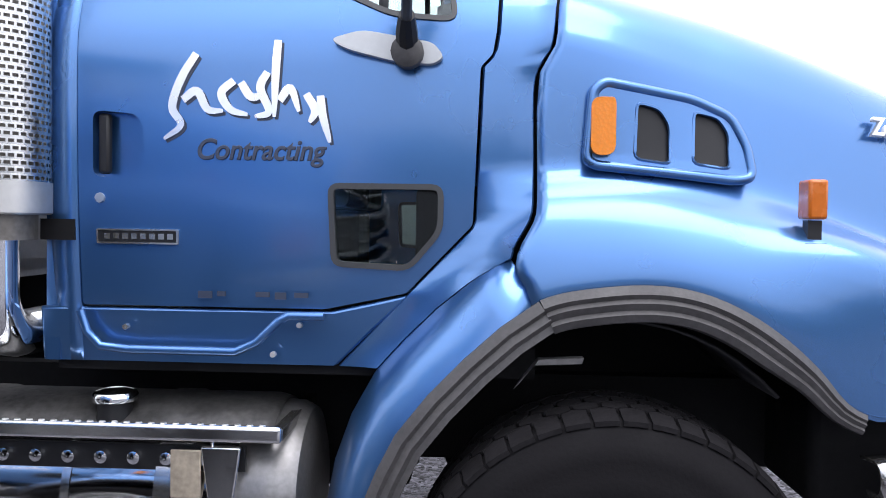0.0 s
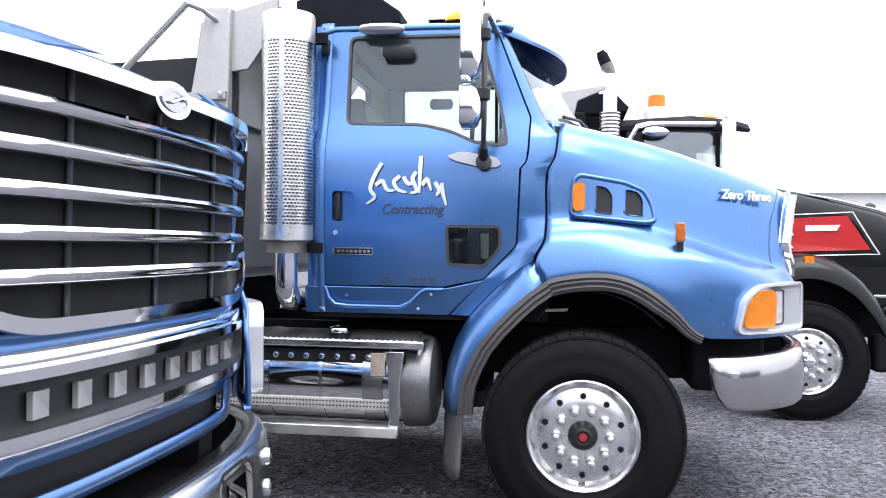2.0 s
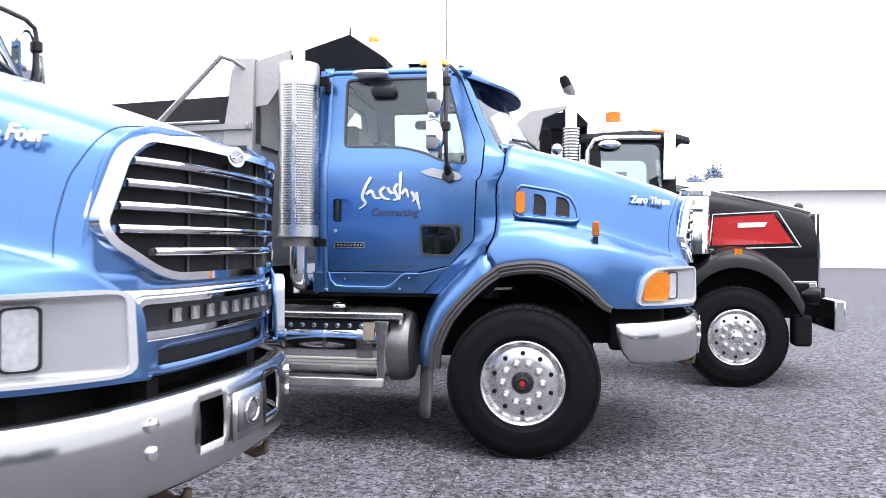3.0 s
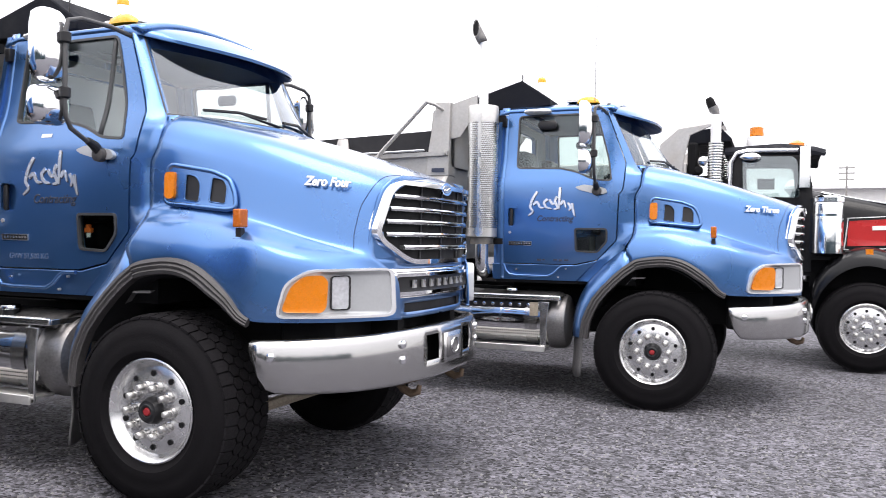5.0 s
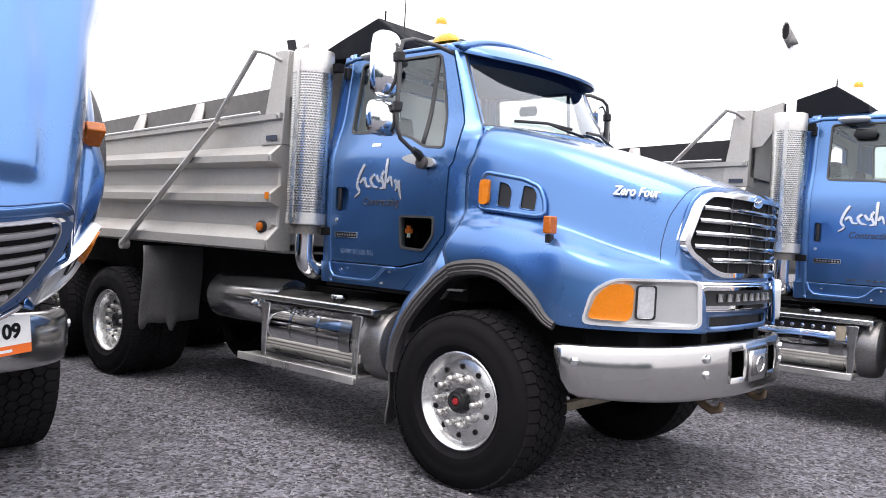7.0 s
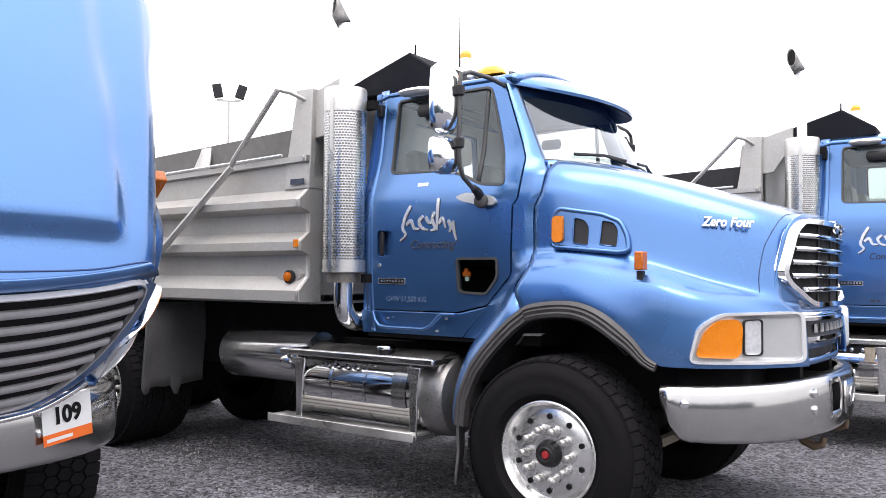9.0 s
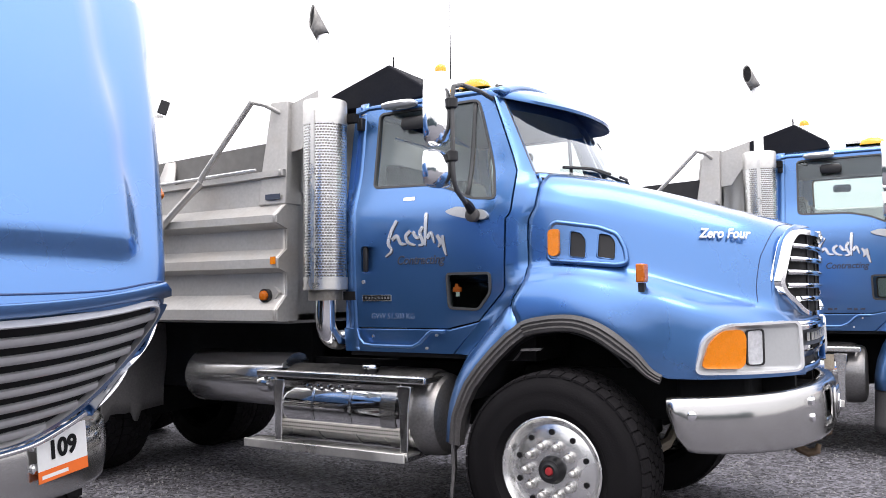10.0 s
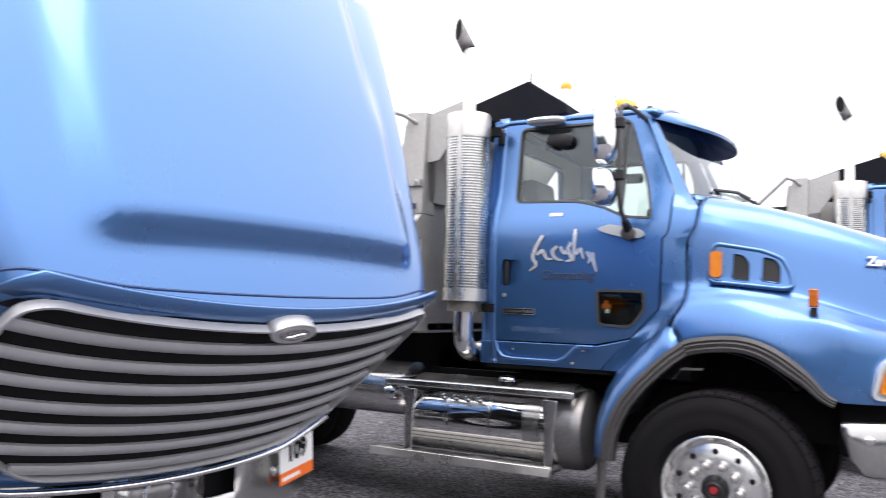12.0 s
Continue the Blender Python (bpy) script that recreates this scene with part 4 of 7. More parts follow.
        for shade in (True, False):
            for st in strokes:
                if shade:
                    st = [(p[0] + 0.006, p[1] - 0.007) for p in st]
                n = len(st)
                path = []
                for f in frange(0, n - 1, 6 * (n - 1)):
                    path.append(Vector((spline(f, list(range(n)), [p[0] for p in st]), spline(f, list(range(n)), [p[1] for p in st]))))
                bm = bmesh.new()
                rows = []
                lift = 0.002 if shade else 0.005
                for i, p in enumerate(path):
                    d = (path[min(i + 1, len(path) - 1)] - path[max(i - 1, 0)]).normalized()
                    g = i / (len(path) - 1)
                    w = Vector((-d.y, d.x)) * (0.0045 + 0.0075 * math.sin(math.pi * min(1.0, 0.25 + 0.75 * g)) ** 0.7)
                    a, c = p - w, p + w
                    rows.append([on_side(0.0)(a.x, a.y, 0), on_side(lift)(a.x, a.y, 0), on_side(lift)(c.x, c.y, 0), on_side(0.0)(c.x, c.y, 0)])
                grid(bm, rows, True, True)
                part("mark_stroke", bm, DARKTEXT if shade else MARK, door, "dark edge of the brush mark" if shade else "silver brush stroke of the company mark")
        if m > 0:
            writing("lettering", "Contracting", 0.082, DARKTEXT, door, Matrix(((1, 0, 0, -1.17), (0, 0, -1, -1.0015), (0, 1, 0, 1.735), (0, 0, 0, 1))), 0.25, "small dark lettering under the mark", 0.001, 0.92, 0.0, 0.0018)
        # cab flank behind the door: sill, rear pillar, front pillar
        bm = bmesh.new()
        grid(bm, [[(x, -m * (cab_y(z) - o), z) for x, o in ((-1.512, 0.002), (-1.55, 0.004), (-1.59, 0.015), (-1.612, 0.035), (-1.62, 0.07))] for z in frange(1.15, 2.9, 34)])
        solid(part("rear_pillar", bm, BLUE, truck, angle=60), 0.03)
        bm = bmesh.new()
        plate(bm, dense([(-1.635, 1.15), (-0.77, 1.15), (-0.56, 1.36), (-0.79, 1.308), (-1.635, 1.308)], 0.1), on_side(-0.004), 0.04)
        bevel(part("sill", bm, BLUE, truck, "blue sill with a recessed step"), 0.008)
        bm = bmesh.new()
        tube(bm, [(-1.5, -m * 0.998, 1.3), (-1.48, -m * 1.0, 1.24), (-1.44, -m * 1.002, 1.2), (-1.36, -m * 1.002, 1.193), (-1.05, -m * 1.002, 1.192), (-0.99, -m * 1.002, 1.22), (-0.93, -m * 1.0, 1.28), (-0.9, -m * 0.998, 1.297), (-0.8, -m * 0.998, 1.297)], 0.013, 8)
        part("sill_lip", bm, BLUE, truck, angle=60)
        for sxx, szz in ((-1.37, 1.255), (-0.87, 1.27), (-0.945, 1.185)):
            bm = bmesh.new()
            drum(bm, (sxx, -m * 0.992, szz), "y", [(-0.008, 0.008), (0.008, 0.009)] if m > 0 else [(-0.008, 0.009), (0.008, 0.008)], 10)
            part("sill_screw", bm, STEEL, truck)
        # cowl flank and windscreen pillar between the door and the hood
        bm = bmesh.new()
        rows = []
        for z in frange(1.15, 2.2, 42) + frange(2.225, 2.88, 16):
            xr, y0 = straight(z, *DOOR_EDGE) + 0.007, cab_y(z) - 0.002
            if z < 1.475:
                xf, yf = straight(z, [1.14, 1.235, 1.325, 1.41, 1.475], [-0.655, -0.57, -0.48, -0.38, -0.278]), max(y0 - 0.004, straight(z, [1.235, 1.325, 1.41, 1.475], [0.985, 1.0, 1.045, 1.1]) - 0.006)
            elif z < 2.2:
                xf, yf = spline(z, *GAP_LINE) - 0.008, max(y0 - 0.006, flank_y(z) - 0.01) if z < 1.72 else y0 - 0.006
            else:
                k = min(1.0, (z - 2.2) / 0.085)
                q = max(0.0, (z - 2.285) / 0.615)
                xf, yf = (-0.158) * (1 - k) + k * (-0.225 - 0.28 * q), (y0 - 0.006) * (1 - k) + k * (0.852 - 0.07 * q)
            rows.append([(xr + 0.004, -m * (y0 - 0.05), z), (xr, -m * (y0 - 0.006), z), (xr + 0.005, -m * y0, z), (xr + 0.5 * (xf - xr), -m * (y0 + (0.45 if yf < y0 else 0.22) * (yf - y0) + 0.012 * min(1.0, max(0.0, (z - 2.2) * 5))), z), (xf - 0.005, -m * yf, z), (xf, -m * (yf - 0.006), z), (xf - 0.004, -m * (yf - 0.05), z)])
        grid(bm, rows, True, True)
        part("cowl_side", bm, BLUE, truck, "blue cowl flank and windscreen pillar", angle=50)
        # rear part of the front fender, fixed to the cab
        outer = [(-0.285, 1.475), (-0.38, 1.41), (-0.48, 1.325), (-0.57, 1.235), (-0.655, 1.14), (-0.72, 1.02), (-0.765, 0.89), (-0.79, 0.75), (-0.795, 0.62)]
        inner = [(-0.205, 1.36), (-0.3, 1.293), (-0.395, 1.207), (-0.49, 1.108), (-0.575, 1.0), (-0.625, 0.9), (-0.665, 0.8), (-0.68, 0.71), (-0.685, 0.62)]
        bm = bmesh.new()
        rows = []
        for i, ((a, b), (c, d)) in enumerate(zip(outer, inner)):
            rows.append([(a + 0.0, -m * 0.9, b), (a, -m * (1.1, 1.045, 1.0, 0.985)[min(i, 3)], b), (a + 0.25 * (c - a), -m * (1.118, 1.085, 1.065, 1.06)[min(i, 3)], b + 0.25 * (d - b)), (a + 0.55 * (c - a), -m * (1.13, 1.12, 1.115, 1.115)[min(i, 3)], b + 0.55 * (d - b)), (c, -m * 1.14, d), (c - 0.006, -m * 1.12, d - 0.006)])
        grid(bm, rows)
        solid(part("rear_fender", bm, BLUE, truck, "blue rear half of the front fender", angle=60), 0.012)
        bm = bmesh.new()
        rows = []
        for i, (a, b) in enumerate(inner):
            p, q = Vector(inner[max(0, i - 1)]), Vector(inner[min(len(inner) - 1, i + 1)])
            t = (q - p).normalized()
            n = Vector((-t.y, t.x))
            if n.x < 0:
                n = -n
            rows.append([(a + n.x * k, -m * (1.14 + o), b + n.y * k) for k, o in ((-0.006, -0.02), (-0.006, 0.016), (0.02, 0.032), (0.03, 0.024), (0.048, 0.038), (0.06, 0.028), (0.078, 0.034), (0.082, -0.02))])
        grid(bm, rows, True, True)
        part("rear_arch_trim", bm, TRIM, truck, "dark rubber trim on the fender edge", angle=25)
        bm = bmesh.new()
        grid(bm, [[(-0.27, -m * 1.13, 1.13), (-0.255, -m * 1.13, 1.145), (-0.255, -m * 1.09, 1.145)], [(-0.215, -m * 1.13, 1.195), (-0.205, -m * 1.13, 1.21), (-0.205, -m * 1.09, 1.21)], [(-0.09, -m * 1.12, 1.2), (-0.085, -m * 1.12, 1.215), (-0.085, -m * 1.08, 1.215)]], True, True)
        part("fender_stay", bm, FLAP, truck, "grey rubber flap between hood and fender")
        bm = bmesh.new()
        rows = [[(-0.79 + 0.13 * k - 0.02 * f, -m * (1.145 - 0.25 * (1 - k) ** 1.5 + 0.008 * math.sin(9 * f)), 0.66 - (0.43 - 0.1 * abs(k - 0.5) ** 2) * f) for k in frange(0, 1, 6)] for f in frange(0, 1, 6)]
        grid(bm, rows)
        solid(part("front_mud_flap", bm, FLAP, truck, "worn grey mud flap"), 0.012)
        # mirrors: chrome bracket base, arm, tall and round housings
        bm = bmesh.new()
        plate(bm, rounded([(-0.79, 2.068), (-0.7, 2.095), (-0.5, 2.06), (-0.47, 2.02), (-0.5, 2.0), (-0.6, 2.005), (-0.74, 2.04)], 0.03), on_side(0.03), 0.04)
        mount = part("mirror_mount", bm, BEZEL, truck, "grey mirror bracket base")
        bevel(mount, 0.008)
        bm = bmesh.new()
        tube(bm, [(-0.57, -m * 1.03, 2.03), (-0.57, -m * 1.08, 2.075), (-0.56, -m * 1.19, 2.12), (-0.55, -m * 1.28, 2.16), (-0.545, -m * 1.32, 2.22), (-0.545, -m * 1.33, 2.3), (-0.545, -m * 1.33, 2.72), (-0.545, -m * 1.31, 2.785), (-0.54, -m * 1.22, 2.815), (-0.53, -m * 1.0, 2.82), (-0.52, -m * 0.84, 2.8)], 0.0145, 10)
        part("mirror_arm", bm, ARM, truck, "weathered grey tubular mirror arm")
        bm = bmesh.new()
        tube(bm, [(-0.57, -m * 1.03, 2.035), (-0.57, -m * 1.08, 2.08), (-0.565, -m * 1.14, 2.105)], [0.032, 0.03, 0.022], 10)
        part("arm_boot", bm, PLASTIC, truck, "black rubber boot on the mirror arm")
        for zc, hh, ww in ((2.63, 0.215, 0.12), (2.285, 0.115, 0.13)):
            bm = bmesh.new()
            rows = []
            for dx, k in ((-0.05, 0.9), (-0.045, 1.0), (0.0, 1.0), (0.03, 0.85), (0.05, 0.5), (0.055, 0.2)):
                rows.append([(-0.63 + dx + 0.02, -m * (1.37 + ww * k * math.copysign(abs(math.cos(a)) ** 0.6, math.cos(a))), zc + hh * k * math.copysign(abs(math.sin(a)) ** 0.6, math.sin(a))) for a in frange(0, 2 * math.pi, 20)[:-1]])
            grid(bm, rows, True, True)
            part("mirror_housing", bm, CHROME, truck, "chrome mirror housing", angle=50)
            bm = bmesh.new()
            plate(bm, rounded([(-ww * 0.85, -hh * 0.88), (ww * 0.85, -hh * 0.88), (ww * 0.85, hh * 0.88), (-ww * 0.85, hh * 0.88)], 0.03), lambda u, v, d, zc=zc, m=m: (-0.661 + d, -m * (1.37 + u), zc + v), 0.004)
            part("mirror_glass", bm, MIRROR, truck)
        bm = bmesh.new()
        drum(bm, (-0.545, -m * 1.33, 2.36), "z", [(-0.035, 0.02), (-0.026, 0.033), (0.026, 0.033), (0.035, 0.02)], 14)
        part("mirror_clamp", bm, PLASTIC, truck)
        bm = bmesh.new()
        drum(bm, (-0.545, -m * 1.33, 2.68), "z", [(-0.035, 0.02), (-0.026, 0.033), (0.026, 0.033), (0.035, 0.02)], 14)
        part("mirror_clamp", bm, PLASTIC, truck)
        bm = bmesh.new()
        drum(bm, (-0.57, -m * 1.04, 2.03), "y", [(-0.03, 0.03), (-0.02, 0.045), (0.02, 0.045), (0.03, 0.03)], 14)
        part("mirror_knuckle", bm, TRIM, truck, angle=50)
        # chrome grab handle over the door and hinge dark spot on the pillar
        bm = bmesh.new()
        box(bm, -1.575, -1.53, -m * 0.86 - 0.03, -m * 0.86 + 0.03, 2.7, 2.79)
        bevel(part("pillar_lamp", bm, PLASTIC, truck, "small dark lamp on the rear pillar"), 0.006)
        bm = bmesh.new()
        rows = []
        for dx, k in ((-0.12, 0.35), (-0.1, 0.8), (-0.05, 1.0), (0.05, 1.0), (0.1, 0.8), (0.12, 0.35)):
            rows.append([(-1.2 + dx * 1.15, -m * (0.91 + 0.07 * k * math.cos(a)), 2.835 + 0.03 * k * math.sin(a)) for a in frange(0, 2 * math.pi, 14)[:-1]])
        grid(bm, rows, True, True)
        part("look_down_mirror", bm, BRIGHT, truck, "small chrome look-down mirror over the door", angle=50)
        bm = bmesh.new()
        rows = []
        for dx, k in ((-0.1, 0.4), (-0.08, 0.9), (0.08, 0.9), (0.1, 0.4)):
            rows.append([(-1.1 + 0.95 * dx, -m * (0.895 + 0.015 * k * math.cos(a)), 2.7 + 0.05 * k * math.sin(a)) for a in frange(0, 2 * math.pi, 14)[:-1]])
        grid(bm, rows, True, True)
        part("look_down_glass", bm, PLASTIC, truck, "black face of the look-down mirror")
    # roof
    bm = bmesh.new()
    rows = []
    for x in (-1.62, -1.6, -1.5, -1.0, -0.6, -0.47, -0.42):
        lift = {-1.62: -0.05, -1.6: -0.02, -0.42: -0.03}.get(x, 0.0)
        ring = []
        for y in frange(-1, 1, 20):
            ring.append((x, y * 0.85, 2.865 + lift + 0.1 * (1 - abs(y) ** 3.2) + 0.03 * (1 - y * y)))
        rows.append(ring)
    grid(bm, rows)
    roof = part("roof", bm, BLUE, truck, "blue cab roof", angle=60)
    solid(roof, 0.03)
    bm = bmesh.new()
    grid(bm, [[(x, 0.84 * y, 2.822 + 0.09 * (1 - abs(y) ** 3.2)) for y in frange(-1, 1, 16)] for x in (-1.57, -1.0, -0.5)])
    solid(part("headliner", bm, CABIN, truck, "grey cab headliner", angle=60), 0.01)
    # rear wall with its window
    bm = bmesh.new()
    plate(bm, [(-0.96, 1.15), (0.96, 1.15), (0.96, 2.1), (0.83, 2.88), (-0.83, 2.88), (-0.96, 2.1)], lambda u, v, d: (-1.62 + d, u, v), 0.04,
          [rounded([(-0.45, 2.3), (0.45, 2.3), (0.42, 2.72), (-0.42, 2.72)], 0.04)])
    part("rear_wall", bm, BLUE, truck, "blue cab rear wall with a window")
    bm = bmesh.new()
    plate(bm, [(-0.9, 1.2), (0.9, 1.2), (0.9, 2.1), (0.79, 2.82), (-0.79, 2.82), (-0.9, 2.1)], lambda u, v, d: (-1.57 + d, u, v), 0.012,
          [rounded([(-0.46, 2.29), (0.46, 2.29), (0.43, 2.73), (-0.43, 2.73)], 0.04)])
    part("rear_lining", bm, CABIN, truck, "grey lining of the cab rear wall")
    bm = bmesh.new()
    box(bm, -1.6, -0.2, -0.93, 0.93, 1.12, 1.2)
    box(bm, -0.35, -0.2, -0.93, 0.93, 1.2, 2.1)
    part("cab_floor", bm, BLACK, truck)
    bm = bmesh.new()
    rows = [[(x, y, z) for x, z in ((-0.1, 2.25), (-0.3, 2.27), (-0.5, 2.2), (-0.52, 1.95), (-0.3, 1.9))] for y in (-0.86, 0.0, 0.86)]
    grid(bm, rows, True, True)
    part("dashboard", bm, PLASTIC, truck)
    for y in (-0.5, 0.5):
        bm = bmesh.new()
        box(bm, -1.35, -0.85, y - 0.25, y + 0.25, 1.62, 1.78)
        rows = [[(-1.38 - 0.1 * f, y - 0.24 + 0.05 * f, 1.75 + 0.72 * f), (-1.26 - 0.1 * f, y - 0.24 + 0.05 * f, 1.75 + 0.72 * f), (-1.26 - 0.1 * f, y + 0.24 - 0.05 * f, 1.75 + 0.72 * f), (-1.38 - 0.1 * f, y + 0.24 - 0.05 * f, 1.75 + 0.72 * f)] for f in frange(0, 1, 4)]
        grid(bm, rows, True, True)
        box(bm, -1.3, -0.9, y - 0.2, y + 0.2, 1.2, 1.62)
        bevel(part("seat", bm, PLASTIC, truck, "dark cab seat"), 0.03, 3)
    bm = bmesh.new()
    tube(bm, [(-0.68 - 0.08 * math.sin(a), 0.5 + 0.22 * math.cos(a), 2.1 + 0.2 * math.sin(a)) for a in frange(0, 2 * math.pi, 28)], 0.016, 8)
    tube(bm, [(-0.68, 0.28, 2.1), (-0.62, 0.5, 2.08), (-0.68, 0.72, 2.1)], 0.014, 6)
    tube(bm, [(-0.62, 0.5, 2.08), (-0.4, 0.5, 1.95)], 0.03, 8)
    part("steering_wheel", bm, PLASTIC, truck)
    # windscreen
    def screen(u, v, d):
        b, t = Vector((0.06 - 0.3 * u * u, u * 0.84, 2.285)), Vector((-0.36 - 0.16 * u * u, u * 0.77, 2.9))
        p = b.lerp(t, v)
        return (p.x - d, p.y, p.z)
    bm = bmesh.new()
    sheet(bm, frange(-1, 1, 20), frange(0, 1, 5), screen)
    ws = part("windscreen", bm, SHIELD, truck, "curved windscreen", angle=60)
    ws.visible_shadow = False
    # dark band stands in for the header and the shaded visor above
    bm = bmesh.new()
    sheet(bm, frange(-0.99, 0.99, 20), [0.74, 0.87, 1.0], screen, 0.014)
    part("screen_header", bm, SEAM_SHADE_BLUE, truck, "dark band for the header and the visor's painted shade", angle=60)
    edge = [(u, 0.0) for u in frange(-1, 1, 20)] + [(1.0, v) for v in frange(0.1, 1, 8)] + [(u, 1.0) for u in frange(0.9, -1, 19)] + [(-1.0, v) for v in frange(0.9, 0.1, 8)]
    bm = bmesh.new()
    path = [screen(u, v, 0) for u, v in edge]
    tube(bm, path + path[:1], 0.016, 6)
    part("windscreen_seal", bm, GASKET, truck, angle=60)
    bm = bmesh.new()
    rows = []
    for u in frange(-1, 1, 16):
        a = screen(u, 0.0, 0)
        rows.append([(a[0] - 0.02, a[1], a[2] - 0.0), (a[0] + 0.05, a[1] * 1.02, 2.285), (a[0] + 0.06, a[1] * 1.05, 2.23), (a[0] - 0.1, a[1] * 1.05, 2.1)])
    grid(bm, rows)
    solid(part("cowl", bm, BLUE, truck, angle=50), 0.02)
    for u0, u1 in ((-0.75, -0.08), (0.05, 0.7)):
        bm = bmesh.new()
        p0, p1 = Vector(screen(u1, 0.02, -0.03)), Vector(screen((u0 + u1) / 2 - 0.05, 0.12, -0.03))
        tube(bm, [p0, p1], 0.009, 6)
        tube(bm, [p0 + Vector((0.02, 0.02, 0)), p1], 0.006, 6)
        tube(bm, [screen(u0, 0.1, -0.02), p1, screen(u1 - 0.1, 0.1, -0.02)], 0.011, 6)
        part("wiper", bm, PLASTIC, truck, "black wiper")
    # outer sun visor
    bm = bmesh.new()
    rows = []
    for u in frange(-1, 1, 24):
        t = Vector((-0.42 - 0.16 * u * u, u * 0.85, 2.935 - 0.075 * abs(u) ** 3))
        o = 1 - abs(u) ** 3.5
        tip = t + Vector((0.035 + 0.29 * o, 0.02 * u, -0.014 - 0.15 * o))
        mid = t.lerp(tip, 0.55) + Vector((0.0, 0, 0.012 + 0.03 * o))
        rows.append([t, t.lerp(mid, 0.5) + Vector((0, 0, 0.01)), mid, mid.lerp(tip, 0.6) + Vector((0.005, 0, 0.008)), tip, tip + Vector((-0.004, 0, -0.02)), tip + Vector((-0.025, 0, -0.015)), mid + Vector((-0.02, 0, -0.035)), t + Vector((0, 0, -0.03))])
    grid(bm, rows, True, True)
    part("outer_visor", bm, BLUE, truck, "blue outer sun visor above the windscreen", angle=40)
    # navy sheet that paints shade onto the visor's underside
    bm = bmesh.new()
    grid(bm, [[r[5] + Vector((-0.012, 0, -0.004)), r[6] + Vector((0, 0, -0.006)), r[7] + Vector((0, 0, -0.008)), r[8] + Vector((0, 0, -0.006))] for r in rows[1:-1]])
    part("visor_underside", bm, SEAM_SHADE_BLUE, truck, "visor underside with its shade painted navy", angle=60)
    # roof lamps, beacon, horn bracket, aerial
    for y in (-0.67, 0.67):
        bm = bmesh.new()
        rows = []
        for dx, k in ((-0.11, 0.2), (-0.09, 0.7), (-0.02, 1.0), (0.05, 0.9), (0.1, 0.5), (0.115, 0.1)):
            rows.append([(-0.74 + dx, y + 0.05 * (0.5 + 0.5 * k) * math.cos(a), 2.94 + 0.07 * k * max(0.0, math.sin(a)) - 0.005) for a in frange(0, math.pi, 10)])
        grid(bm, rows, True, True)
        part("roof_lamp", bm, YELLOW, truck, "amber roof clearance lamp", angle=50)
    bm = bmesh.new()
    box(bm, -0.98, -0.84, -0.6, 0.6, 2.97, 2.995)
    part("beacon_base", bm, STEEL, truck)
    bm = bmesh.new()
    rows = []
    for z, r in ((3.3, 0.048), (3.33, 0.048), (3.355, 0.036), (3.365, 0.012)):
        rows.append(circle((-1.4, 0.0, z), r, "z", 16))
    grid(bm, rows, True, True)
    part("beacon", bm, YELLOW, truck, "amber beacon on a white base", angle=50)
    bm = bmesh.new()
    drum(bm, (-1.4, 0.0, 0), "z", [(2.96, 0.07), (3.0, 0.06), (3.3, 0.05)], 16)
    part("beacon_foot", bm, PAPER, truck, "white beacon base", angle=50)

